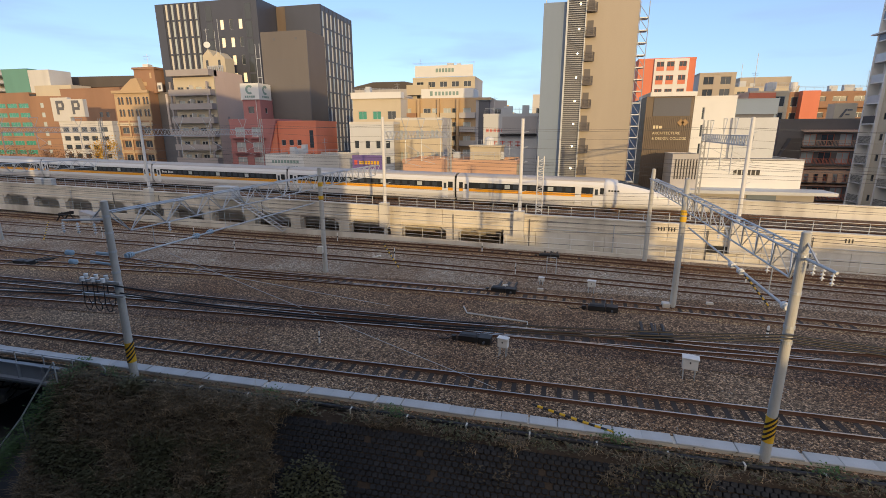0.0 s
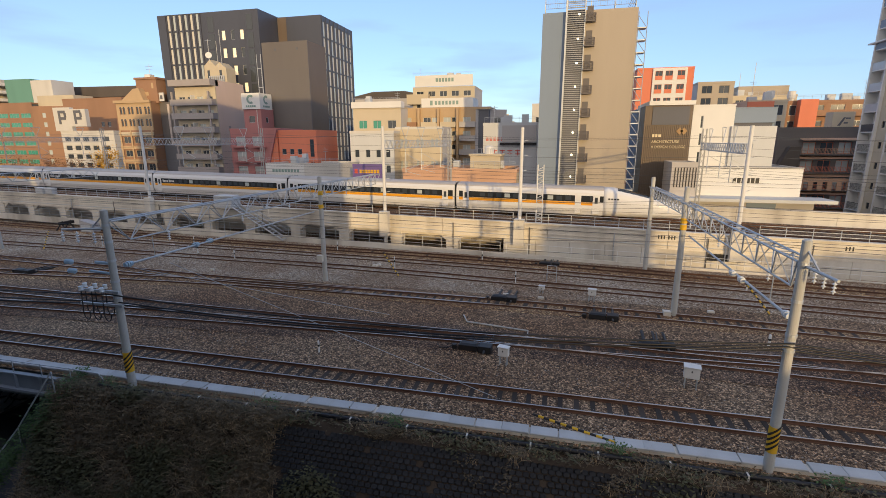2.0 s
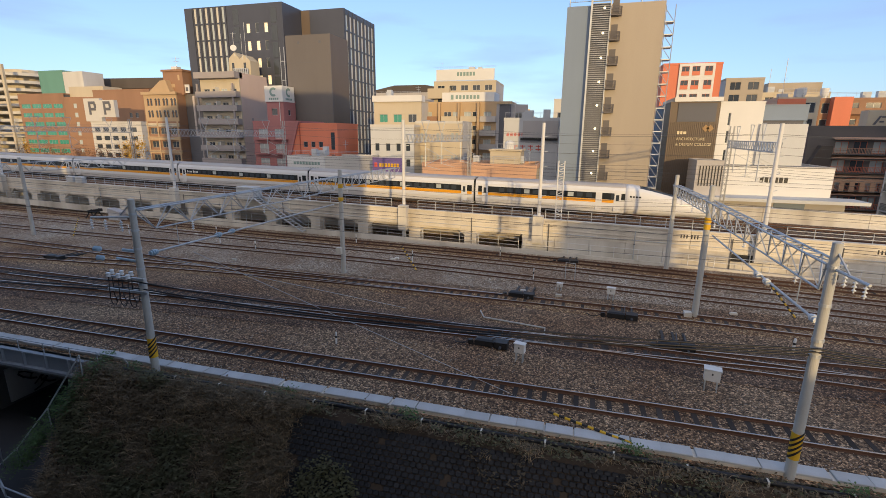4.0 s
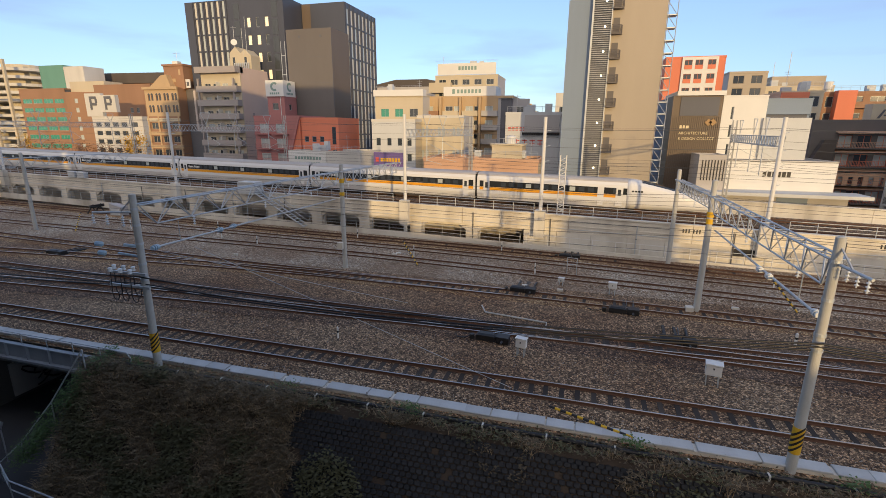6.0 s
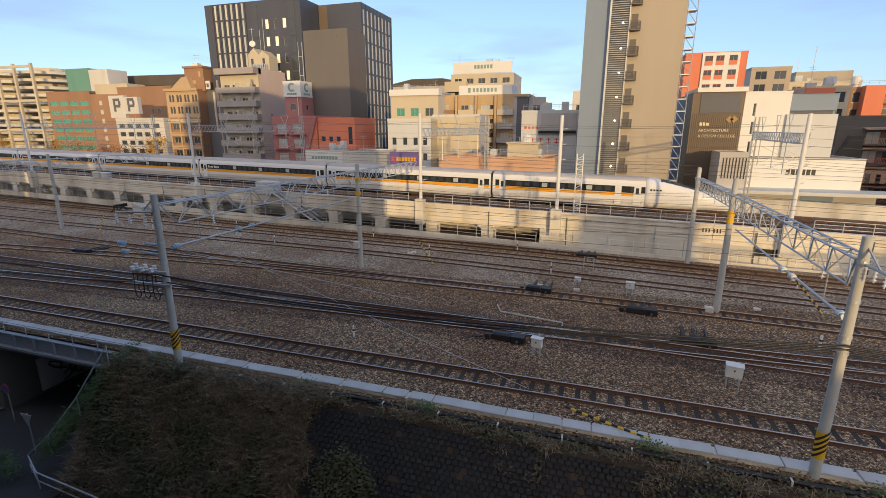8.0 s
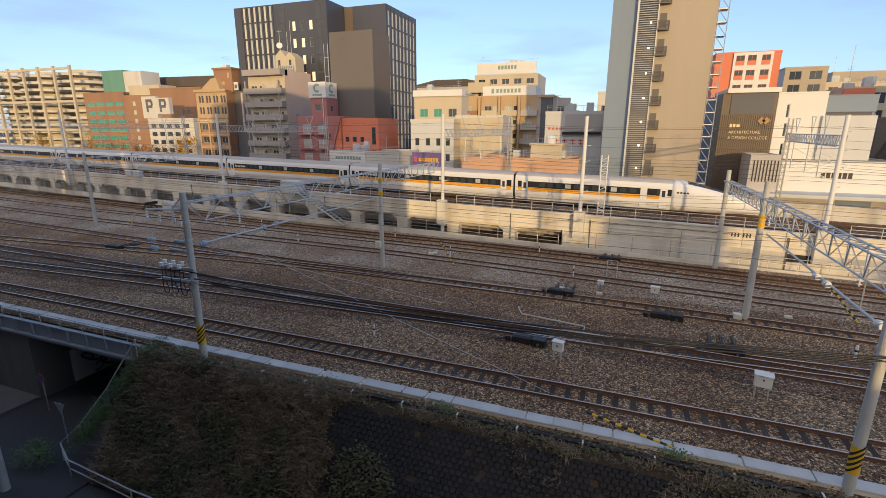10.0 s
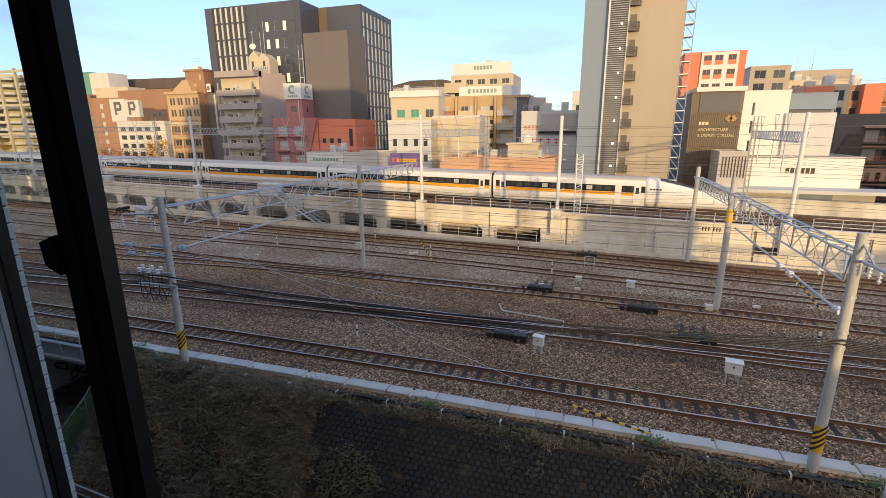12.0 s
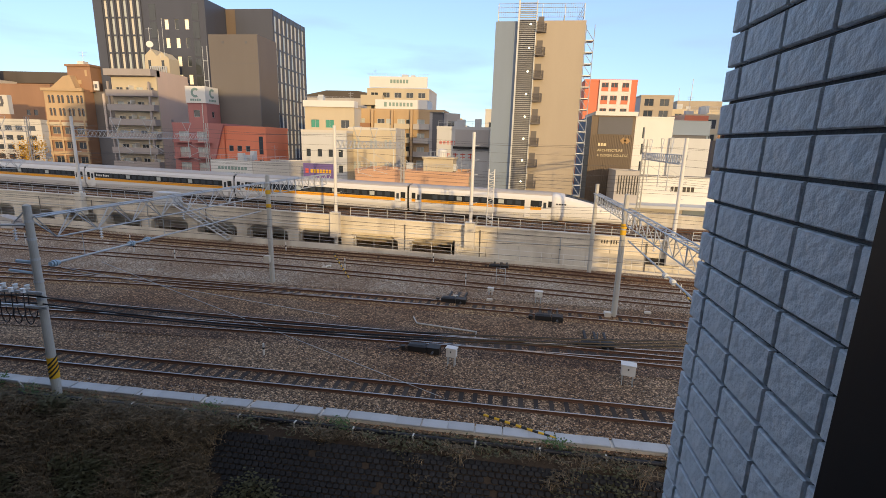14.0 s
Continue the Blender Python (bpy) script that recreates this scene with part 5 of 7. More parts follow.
# far roofs on the skyline
e, W, I = house("distant grey-brown domed hall", -92, -58, 200, 30, 27.5, W_GREY)
part("dome", Geo().prism([(-4, 0, 27.5), (36, 0, 27.5), (36, 0, 29.5), (28, 0, 31.0), (14, 0, 31.0), (4, 0, 29.0)], (0, 30, 0)), W_ROOF, e)
facade(e, I, W, -5.6, 27.5, W_GREY, [], [], 1, 1)
e, W, I = house("distant plain white office building", -6.5, 1.0, 130, 10, 19.2, W_WHITE)
facade(e, I, W, -5.6, 19.2, W_WHITE, storeys(2, 3.2, 5), [1, 4.5], 1.6, 1.5, GALV, GLASS_D, 0)
sides(e, W, 10, -5.6, 19.2, W_WHITE)
e, W, I = house("distant white building with a lit sign", -20, -12.2, 140, 10, 15.2, W_WHITE)
facade(e, I, W, -5.6, 15.2, W_WHITE, storeys(2, 3.2, 4), [1, 4.5], 1.6, 1.5, GALV, GLASS_D, 0)
part("sign", Geo().box(1, 6.4, -0.3, 0.5, 15.8, 17.6), YELLOW, e)


# ---- the bank in front of the tracks ----
SL = [(15.45, -0.38), (14.9, -0.75), (13.4, -3.1), (11.9, -5.5)]


def slope_z(y):
    ys, zs_ = [p[0] for p in SL][::-1], [p[1] for p in SL][::-1]
    return float(np.interp(y, ys, zs_))


bank = Geo()
for i in range(150):
    xa, xb = -22 + i * 0.8, -22 + (i + 1) * 0.8
    for (ya, _), (yb, _) in zip([(15.62, 0)] + SL, SL):
        q = []
        for x, y in ((xa, ya), (xb, ya), (xb, yb), (xa, yb)):
            z = slope_z(y) + 0.10 * noise.noise((x * 0.5, y * 1.1, 3))
            q.append((x, y, z if x > -21.4 else max(-5.6, z - 2.0)))
        bank.add(q, [(0, 1, 2, 3)])
bank_ob = thing("earth_bank", bank, SOIL, "steep earth bank below the tracks, dry soil", "bank", kind="structure")

# facing blocks on the bank
dy, dz = SL[2][0] - SL[1][0], SL[2][1] - SL[1][1]
ang = math.atan2(-dz, -dy)
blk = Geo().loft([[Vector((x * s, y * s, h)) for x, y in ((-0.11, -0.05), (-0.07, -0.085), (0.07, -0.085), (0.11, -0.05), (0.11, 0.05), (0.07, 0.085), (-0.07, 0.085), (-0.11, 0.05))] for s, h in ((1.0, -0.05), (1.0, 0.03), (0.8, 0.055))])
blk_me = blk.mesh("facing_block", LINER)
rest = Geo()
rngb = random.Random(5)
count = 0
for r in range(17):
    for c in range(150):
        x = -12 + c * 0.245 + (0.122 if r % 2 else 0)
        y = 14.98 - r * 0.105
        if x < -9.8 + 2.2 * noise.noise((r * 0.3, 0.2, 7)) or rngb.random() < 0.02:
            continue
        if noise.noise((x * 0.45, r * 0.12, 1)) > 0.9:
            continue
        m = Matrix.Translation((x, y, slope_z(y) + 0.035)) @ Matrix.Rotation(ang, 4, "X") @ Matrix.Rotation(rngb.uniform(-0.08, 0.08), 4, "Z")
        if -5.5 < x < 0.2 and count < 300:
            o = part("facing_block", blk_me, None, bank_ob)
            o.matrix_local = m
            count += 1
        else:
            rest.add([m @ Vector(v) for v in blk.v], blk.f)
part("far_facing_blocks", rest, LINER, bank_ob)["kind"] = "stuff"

# weeds and dry grass
LEAF = mat("weed_leaf", (0.105, 0.10, 0.05), 0.85, 0.4, 0.6, 6, 0.0)
DRY = mat("dry_grass", (0.45, 0.32, 0.19), 0.85, 0.45, 0.8, 5, 0.0)
VINE = mat("green_vine_leaf", (0.07, 0.13, 0.035), 0.65, 0.35, 0.6, 6, 0.0)


def blades(name, label, matl, spots, seed, length, width, droop=0.6, leaf=False):
    """Tufts of blades or small leaves, grown at the spots (x, y, z, how many, height)."""
    r = random.Random(seed)
    V, F = [], []
    for x, y, z, n, hgt in spots:
        for _ in range(n):
            bx, by = x + r.gauss(0, 0.16), y + r.gauss(0, 0.10)
            a = r.uniform(0, 2 * math.pi)
            if leaf:
                h0 = hgt * r.random()
                cx, cy, cz = bx, by - 0.12 * r.random(), z + h0
                l, w = length * r.uniform(0.6, 1.3), width * r.uniform(0.6, 1.3)
                ux, uy, uz = math.cos(a), math.sin(a), r.uniform(-0.5, 0.6)
                px, py = -uy, ux
                o = len(V)
                V += [(cx, cy, cz), (cx + ux * l * 0.5 + px * w, cy + uy * l * 0.5 + py * w, cz + uz * l * 0.5 + 0.01), (cx + ux * l, cy + uy * l, cz + uz * l), (cx + ux * l * 0.5 - px * w, cy + uy * l * 0.5 - py * w, cz + uz * l * 0.5)]
                F.append((o, o + 1, o + 2, o + 3))
            else:
                L = hgt * r.uniform(0.5, 1.25) * length
                d = droop * r.uniform(0.3, 1.2) * L
                w = width * r.uniform(0.6, 1.4)
                wx, wy = -math.sin(a) * w, math.cos(a) * w
                mx_, my_ = bx + math.cos(a) * d * 0.35, by + math.sin(a) * d * 0.35
                tx_, ty_ = bx + math.cos(a) * d, by + math.sin(a) * d
                o = len(V)
                V += [(bx - wx, by - wy, z), (bx + wx, by + wy, z), (mx_ + wx * 0.8, my_ + wy * 0.8, z + L * 0.65), (mx_ - wx * 0.8, my_ - wy * 0.8, z + L * 0.65), (tx_, ty_, z + L * 0.9)]
                F += [(o, o + 1, o + 2, o + 3), (o + 3, o + 2, o + 4)]
    me = bpy.data.meshes.new(name)
    me.from_pydata(V, [], F)
    me.materials.append(matl)
    return tagged(new(name, me), label, "weeds", kind="stuff")


rv = random.Random(11)
green, dry, vine = [], [], []
for _ in range(4600):
    x = rv.uniform(-21, -5) if rv.random() < 0.72 else rv.uniform(-5, 22)
    y = rv.uniform(12.0 if x < -11 else 13.0, 15.3)
    z = slope_z(y)
    k = noise.noise((x * 0.33, y * 0.6, 4))
    left = x < -9.5 + 2 * noise.noise((y, 1, 7))
    if not left and (k < 0.12 or rv.random() < 0.35):
        continue
    if left and k < -0.55:
        continue
    if k + 0.5 * noise.noise((x * 0.9, y, 9)) > 0.30 - (0.35 if y < 14.1 else 0):
        green.append((x, y, z, 16, rv.uniform(0.25, 0.75)))
    else:
        dry.append((x, y, z, 20, rv.uniform(0.3, 0.8)))
for _ in range(900):
    x = rv.uniform(-21, 24)
    (dry if rv.random() < 0.7 else green).append((x, rv.uniform(15.0, 15.75), -0.42, 8, rv.uniform(0.12, 0.5)))
for _ in range(150):
    s = rv.random()
    vine.append((-20.6 - 3.0 * s + rv.uniform(0, 0.9), 14.9 - 2.3 * s + rv.uniform(-0.1, 0.5), -0.6 - 4.4 * s + rv.uniform(0, 0.4), 26, 0.6))
for _ in range(26):
    vine.append((-24.6 + rv.uniform(-0.9, 0.7), 11.9 + rv.uniform(-0.6, 0.6), -5.4, 30, 1.0))
for x, y, n in ((-20.3, 15.9, 40), (-18.5, 15.5, 30), (-5.2, 15.5, 26), (3.0, 15.7, 26), (-10.5, 15.6, 22), (9.5, 15.5, 30)):
    for _ in range(4):
        vine.append((x + rv.uniform(-0.4, 0.4), y + rv.uniform(-0.1, 0.1), -0.2, n, 0.4))
blades("weeds", "dense dark green weeds on the bank", LEAF, green, 1, 0.14, 0.045, leaf=True)
blades("dry_grass", "dry brown grass tufts on the bank", DRY, dry[::2], 2, 0.8, 0.008, droop=1.5)
DEAD = mat("withered_leaf", (0.13, 0.098, 0.06), 0.9, 0.5, 0.5, 6, 0.0)
blades("withered_weeds", "withered brown weeds on the bank", DEAD, dry, 6, 0.13, 0.035, leaf=True)
blades("vines", "green vines along the stair rail and gutter", VINE, vine, 3, 0.11, 0.035, leaf=True)

# loose stones along the nearest track
rs = random.Random(3)
st = Geo()
for _ in range(2600):
    x = rs.uniform(-24, 16)
    y = rs.choice((rs.uniform(16.45, 17.25), rs.uniform(17.4, 18.2), rs.uniform(19.5, 22.5)))
    s = rs.uniform(0.02, 0.045)
    vs = [Vector((rs.uniform(0.6, 1) * a, rs.uniform(0.6, 1) * b, rs.uniform(0.5, 0.9) * c)) * s + Vector((x, y, BZ + 0.02)) for a, b, c in ((1, 0, 0), (-1, 0, 0), (0, 1, 0), (0, -1, 0), (0, 0, 1), (0, 0, -1))]
    st.add(vs, [(0, 2, 4), (2, 1, 4), (1, 3, 4), (3, 0, 4), (2, 0, 5), (1, 2, 5), (3, 1, 5), (0, 3, 5)])
thing("loose_stones", st, STONE, "loose grey-brown ballast stones", "stones", kind="stuff")

# cable trough, pipe and brackets along the edge of the bank
trough = tagged(empty("cable_trough"), "pale concrete cable trough with separate lids", "cable trough", kind="structure")
part("channel", Geo().box(-46, 60, 15.90, 16.34, -0.4, -0.085), CONC, trough)
lid = Geo().loft([[Vector((x, y, z)) for x, y in ((0, 15.86), (0.985, 15.86), (0.985, 16.38), (0, 16.38))] for z in (-0.08, -0.025)] + [[Vector((x, y, -0.01)) for x, y in ((0.015, 15.88), (0.97, 15.88), (0.97, 16.36), (0.015, 16.36))]]).mesh("lid", mat("trough_lid", (0.47, 0.475, 0.47), 0.8, 0.15, 0.8, 25, 0.1, stain=(0.33, 0.32, 0.3), stain_amt=0.5, rand=0.18))
rl = random.Random(8)
for i in range(75):
    o = part("lid", lid, None, trough)
    o.location = (-44 + i, rl.uniform(-0.015, 0.015), rl.uniform(-0.008, 0.008))
    o.rotation_euler = (0, 0, rl.uniform(-0.006, 0.006))
pipe = tagged(empty("cable_pipe"), "black plastic cable pipe on short brackets", "pipe", kind="structure")
part("tube", Geo().path([(-19, 15.42, -0.25), (-9, 15.5, -0.22), (2, 15.48, -0.24), (14, 15.45, -0.22), (40, 15.45, -0.22)], 0.085, 10), RUBBER, pipe, smooth=True)
brk = Geo().box(-0.03, 0.03, -0.1, -0.088, -0.1, 0.1).box(-0.03, 0.03, -0.088, 0.1, 0.088, 0.1).mesh("bracket", CONC_L)
for i in range(24):
    o = part("bracket", brk, None, pipe)
    o.location = (-16 + i * 2.3, 15.41, -0.22)

# ---- poles, trusses and wires over the yard ----
def band_geo(x, y, r, z0, w, phase):
    """A slanting stripe ring about a pole."""
    g = Geo()
    n = 14
    rings = []
    for k in range(n):
        a = 2 * math.pi * k / n
        z = z0 + 0.19 * math.cos(a + phase)
        rings.append((x + r * math.cos(a), y + r * math.sin(a), z))
    vs = [(p[0], p[1], p[2]) for p in rings] + [(p[0], p[1], p[2] + w) for p in rings]
    g.add(vs, [(i, (i + 1) % n, n + (i + 1) % n, n + i) for i in range(n)])
    return g


def pole(x, y, z0, z1, r0, r1, label, stripes=False, rings=()):
    p = tagged(empty("catenary_pole"), label, "catenary pole", "catenary poles")
    p.matrix_world = Matrix.Translation((x, y, 0))
    part("shaft", Geo().tube((0, 0, z0), (0, 0, z1), r0, 18, r1).tube((0, 0, z1), (0, 0, z1 + 0.03), r1 * 0.9, 18, r1 * 0.5), POLE, p)
    if stripes:
        sl = part("sleeve", Geo().tube((0, 0, 0.50), (0, 0, 1.42), r0 + 0.006, 18, r0 + 0.003), YELLOW, p, "yellow and black warning sleeve")
        for i in range(4):
            part("stripe", band_geo(0, 0, r0 + 0.010, 0.66 + i * 0.19, 0.095, 0.44 if x > 0 else -0.87), BLACKP, sl, "black slanting stripe")
    for z in rings:
        k = (z - z0) / (z1 - z0)
        r = r0 + (r1 - r0) * k
        part("clamp", Geo().tube((0, 0, z), (0, 0, z + 0.09), r + 0.018, 14), GALV, p, "galvanised clamp")
    return p


pA = pole(-17.38, 15.66, -0.6, 7.65, 0.175, 0.135, "grey concrete catenary pole with cable brackets and striped sleeve", True, (7.0, 6.3, 5.5, 4.6, 3.9))
pB = pole(7.75, 15.90, -0.6, 7.50, 0.16, 0.13, "grey concrete catenary pole with striped sleeve beside the trough", True, (6.75, 5.6, 4.5, 4.0))
pC = pole(-16.55, 32.35, -0.5, 7.8, 0.19, 0.15, "grey concrete catenary pole between the tracks", False, (7.2, 6.1))
pD = pole(7.95, 30.2, -0.5, 7.7, 0.19, 0.15, "grey concrete catenary pole with yellow bands", False, (6.7, 5.4))
pF = pole(8.0, 40.6, -0.5, 7.5, 0.18, 0.15, "grey concrete catenary pole at the viaduct foot", False, (6.4,))
pL = pole(-54.0, 35.2, -0.5, 7.8, 0.19, 0.15, "grey concrete catenary pole between far tracks", False, (7.2,))
for p, zz in ((pC, (6.9, 5.9)), (pD, (6.05, 5.65))):
    for z in zz:
        part("yellow_band", Geo().tube((0, 0, z - 0.45), (0, 0, z - 0.15), 0.185, 14), YELLOW, p, "yellow band")
part("base_block", Geo().box(-0.62, -0.2, -0.3, 0.15, -0.3, 0.12), CONC_L, pD)
part("step_box", Geo().box(-0.35, 0.05, -0.5, -0.2, 1.4, 1.9), CONC_L, pC, "grey relay box")


def truss(label, a, b, hw, depth, bays, r=0.035, flip=False):
    """A three-chord truss from a to b: two chords above and one below (or a rectangle when flip)."""
    t = tagged(empty("overhead_truss"), label, "truss", "overhead trusses")
    a, b = Vector(a), Vector(b)
    d = (b - a).normalized()
    s = d.cross(Vector((0, 0, 1))).normalized() * hw
    low = Vector((0, 0, -depth))
    part("upper_chord", Geo().tube(a + s, b + s, r, 6), GALV, t)
    part("upper_chord", Geo().tube(a - s, b - s, r, 6), GALV, t)
    if flip:
        part("lower_chord", Geo().tube(a + s + low, b + s + low, r, 6), GALV, t)
        part("lower_chord", Geo().tube(a - s + low, b - s + low, r, 6), GALV, t)
    else:
        part("lower_chord", Geo().tube(a + low + (b - a) / bays * 0.5, b + low - (b - a) / bays * 0.5, r, 6), GALV, t)
    for i in range(bays):
        p, q = a + (b - a) * i / bays, a + (b - a) * (i + 1) / bays
        mid = (p + q) / 2
        g = Geo()
        for o in (s, -s):
            if flip:
                g.tube(p + o, mid + o + low, r * 0.7, 4).tube(mid + o + low, q + o, r * 0.7, 4)
            else:
                g.tube(p + o, mid + low, r * 0.75, 4).tube(mid + low, q + o, r * 0.75, 4)
        g.tube(p + s, p - s, r * 0.6, 4).tube(p + s, q - s, r * 0.5, 4)
        part("lacing", g, GALV, t)
    return t


truss("galvanised lattice truss between poles over the near tracks", (7.85, 15.95, 6.85), (7.95, 30.2, 6.85), 0.24, 0.95, 10)
truss("galvanised lattice truss between poles over the far tracks", (7.95, 30.2, 6.85), (8.0, 40.6, 6.75), 0.24, 0.8, 11, 0.03)
truss("galvanised lattice truss between poles over the near tracks", (-17.35, 15.7, 7.2), (-16.55, 32.35, 7.3), 0.22, 0.95, 9)
truss("galvanised lattice truss between poles over the far tracks", (-16.55, 32.35, 7.3), (-16.1, 43.0, 7.3), 0.24, 0.9, 9)
truss("galvanised lattice truss between poles over far tracks", (-54.0, 24.0, 7.3), (-54, 35.2, 7.3), 0.24, 0.9, 8)
truss("galvanised lattice truss between poles over far tracks", (-54, 35.2, 7.3), (-53, 46.5, 7.3), 0.24, 0.9, 8)

INS = {}


def insulator_mesh(n, r, matl, L):
    """A stack of discs hanging down from the origin."""
    prof2 = [(0.02, 0.0)]
    for i in range(n):
        z = -L * (i + 0.7) / (n + 0.4)
        prof2 += [(0.02, z + 0.04), (r * 0.4, z + 0.03), (r, z), (r * 0.8, z - 0.02), (0.02, z - 0.025)]
    prof2.append((0.02, -L))
    g = Geo().loft([[Vector((q * math.cos(k * 0.6283), q * math.sin(k * 0.6283), h)) for k in range(10)] for q, h in prof2])
    return g.mesh("insulator", matl)


INS_W = insulator_mesh(4, 0.075, CERAM, 0.5)
INS_S = insulator_mesh(3, 0.06, CERAM, 0.36)
INS_B = insulator_mesh(3, 0.12, BLUEI, 0.46)


def hung(me, x, y, z, rot=None, label="white disc insulator string"):
    o = tagged(new("insulator", me), label, "insulator", "insulators on the overhead line")
    o.matrix_world = Matrix.Translation((x, y, z)) @ (rot or Matrix.Identity(4))
    return o


RX = Matrix.Rotation(radians(90), 4, "X")
# side arms with their strings
arm = part("arm", Geo().tube((0, 0, 6.9), (-2.75, 0.3, 6.7), 0.05, 6).tube((-0.1, 0, 7.45), (-0.9, 0.1, 6.85), 0.03, 5), GALV, pA)
for x in (-2.7, -1.9, -1.0):
    hung(INS_W, -17.38 + x, 15.9, 6.66)
arm = part("arm", Geo().tube((0, 0.2, 6.75), (0.2, -1.45, 6.7), 0.045, 6).tube((0, 0, 7.3), (0.1, -0.7, 6.75), 0.03, 5), GALV, pB)
for y in (15.5, 15.0, 14.5):
    hung(INS_S, 7.9, y, 6.68)
# tension spars with pale insulators
for x0, ya, yb, base in ((-17.2, 16.4, 31.9, 5.25), (7.9, 16.9, 29.8, 4.92)):
    s = tagged(empty("tension_spar"), "galvanised tension spar with pale ribbed insulators", "spar", "tension spars")
    part("tube", Geo().tube((x0, ya, base), (x0 + 0.3, yb, base), 0.045, 6), GALV, s)
    for y in (ya - 0.35, ya + 3.6, ya + 4.6):
        for k in range(4):
            part("shed", Geo().tube((x0 + 0.02, y + k * 0.1, base), (x0 + 0.02, y + k * 0.1 + 0.06, base), 0.13 if k in (1, 2) else 0.10, 10), BLUEI if x0 < 0 else CERAM, s)
    g = Geo()
    for y in (ya + 1.2, ya + 6, ya + 9):
        g.tube((x0 + 0.05, y, base), (x0 + 0.05, y, 6.2), 0.02, 4)
    part("hangers", g, GALV, s)
for y in (18.6, 24.0, 29.0, 34.5, 38.0):
    hung(INS_W, 8.0, y, 6.0)
    hung(INS_W, -17.0, y - 0.2, 6.35)
# separate pale blue insulators beside pole A
for x, z in ((-2.2, 5.38), (-2.1, 4.98)):
    o = hung(INS_B, -17.38 + x + 0.2, 15.6, z, Matrix.Rotation(radians(90), 4, "Y"), "pale blue ribbed insulator")
part("arm", Geo().tube((0, 0, 5.40), (-0.85, 0, 5.42), 0.07, 8).tube((0, 0, 4.95), (-1.25, 0, 5.02), 0.06, 8), BLUEI, pA, "pale blue bracket arm")
# cable cluster on pole A
rack = tagged(empty("cable_rack"), "steel cable rack with white bell insulators and hanging loops", "cable rack")
rack.matrix_world = Matrix.Translation((-17.38, 15.45, 0))
part("beam", Geo().box(-1.75, 0.35, -0.05, 0.05, 4.18, 4.28), GALV, rack)
part("beam", Geo().box(-1.75, 0.45, -0.05, 0.05, 3.58, 3.68), GALV, rack)
for i in range(6):
    x = -1.6 + i * 0.27
    yy = -0.25 if i % 2 else 0.15
    part("bell", Geo().tube((x, yy, 4.30), (x, yy, 4.42), 0.10, 10, 0.07).tube((x, yy, 4.42), (x, yy, 4.47), 0.09, 10), CERAM, rack)
    lp = [(x, yy, 4.35), (x + 0.02, yy - 0.05, 3.7)]
    for k in range(9):
        a = math.pi * k / 8
        lp.append((x + 0.18 - 0.18 * math.cos(a), yy - 0.05, 3.45 - 0.32 * math.sin(a) - (0.1 if i % 2 else 0)))
    part("cable_loop", Geo().path(lp, 0.022, 5), RUBBER, rack, "black hanging cable")


def wire(label, pts, r, matl=RUBBER, sag=0.0, seg=10, name="cable"):
    """A line hung from point to point with sag."""
    out = []
    for a, b in zip(pts, pts[1:]):
        for k in range(seg):
            t = k / seg
            out.append(tuple(a[i] + (b[i] - a[i]) * t - (4 * sag * t * (1 - t) if i == 2 else 0) for i in range(3)))
    out.append(pts[-1])
    return thing(name, Geo().path(out, r, 4), matl, label, "cable", "overhead cables", smooth=True)


for i, (zA, zB) in enumerate(((4.1, 4.35), (3.75, 4.2), (3.6, 4.05))):
    y = 15.45 + 0.12 * i
    wire("thick black cable hung between the poles", [(-48, y + 0.6, zA - 0.1 - 0.2 * i), (-17.6, y, zA), (7.75, y + 0.2, zB), (34, y + 0.3, zB - 0.2)], 0.034, sag=0.42)
for y, z, s in ((24.0, 5.0, 0.05), (24.0, 5.9, 0.4), (29.8, 5.0, 0.05), (29.8, 5.9, 0.4), (35.2, 5.0, 0.05), (35.2, 5.9, 0.4), (38.8, 5.0, 0.05), (38.8, 5.9, 0.4)):
    wire("thin grey overhead contact line", [(-110, y + 5, z), (-54, y + 2.0, z), (-17, y + 0.4, z), (8, y - 0.6, z), (50, y - 4, z)], 0.011, GALV_D, s, name="overhead_wire")
for a, b in (((-9, 26, 0), (-17.2, 16.5, 5.0)), ((-1.5, 18.0, 0), (-15.8, 17, 5.2))):
    wire("thin steel guy wire", [a, b], 0.012, GALV, name="guy_wire")


# striped guards on guy wires
def guard(a, b, label):
    a, b = Vector(a), Vector(b)
    g = tagged(empty("striped_guard"), label, "guy guard", "striped guards")
    n = 14
    for i in range(n):
        part("ring", Geo().tube(a + (b - a) * i / n, a + (b - a) * (i + 1) / n, 0.05, 7), YELLOW if i % 2 else BLACKP, g)
    return g


guard((0.1, 16.9, 0.12), (3.0, 16.0, -0.02), "yellow and black striped guard lying by the trough")
guard((-13.3, 36.6, 1.2), (-11.2, 34.2, 0.0), "yellow and black striped guy guard")
guard((12.6, 33.5, 1.6), (13.6, 31.3, 0.0), "yellow and black striped guy guard")
guard((-52.0, 38.6, 1.2), (-49.0, 35.6, 0.0), "pale striped guy guard")


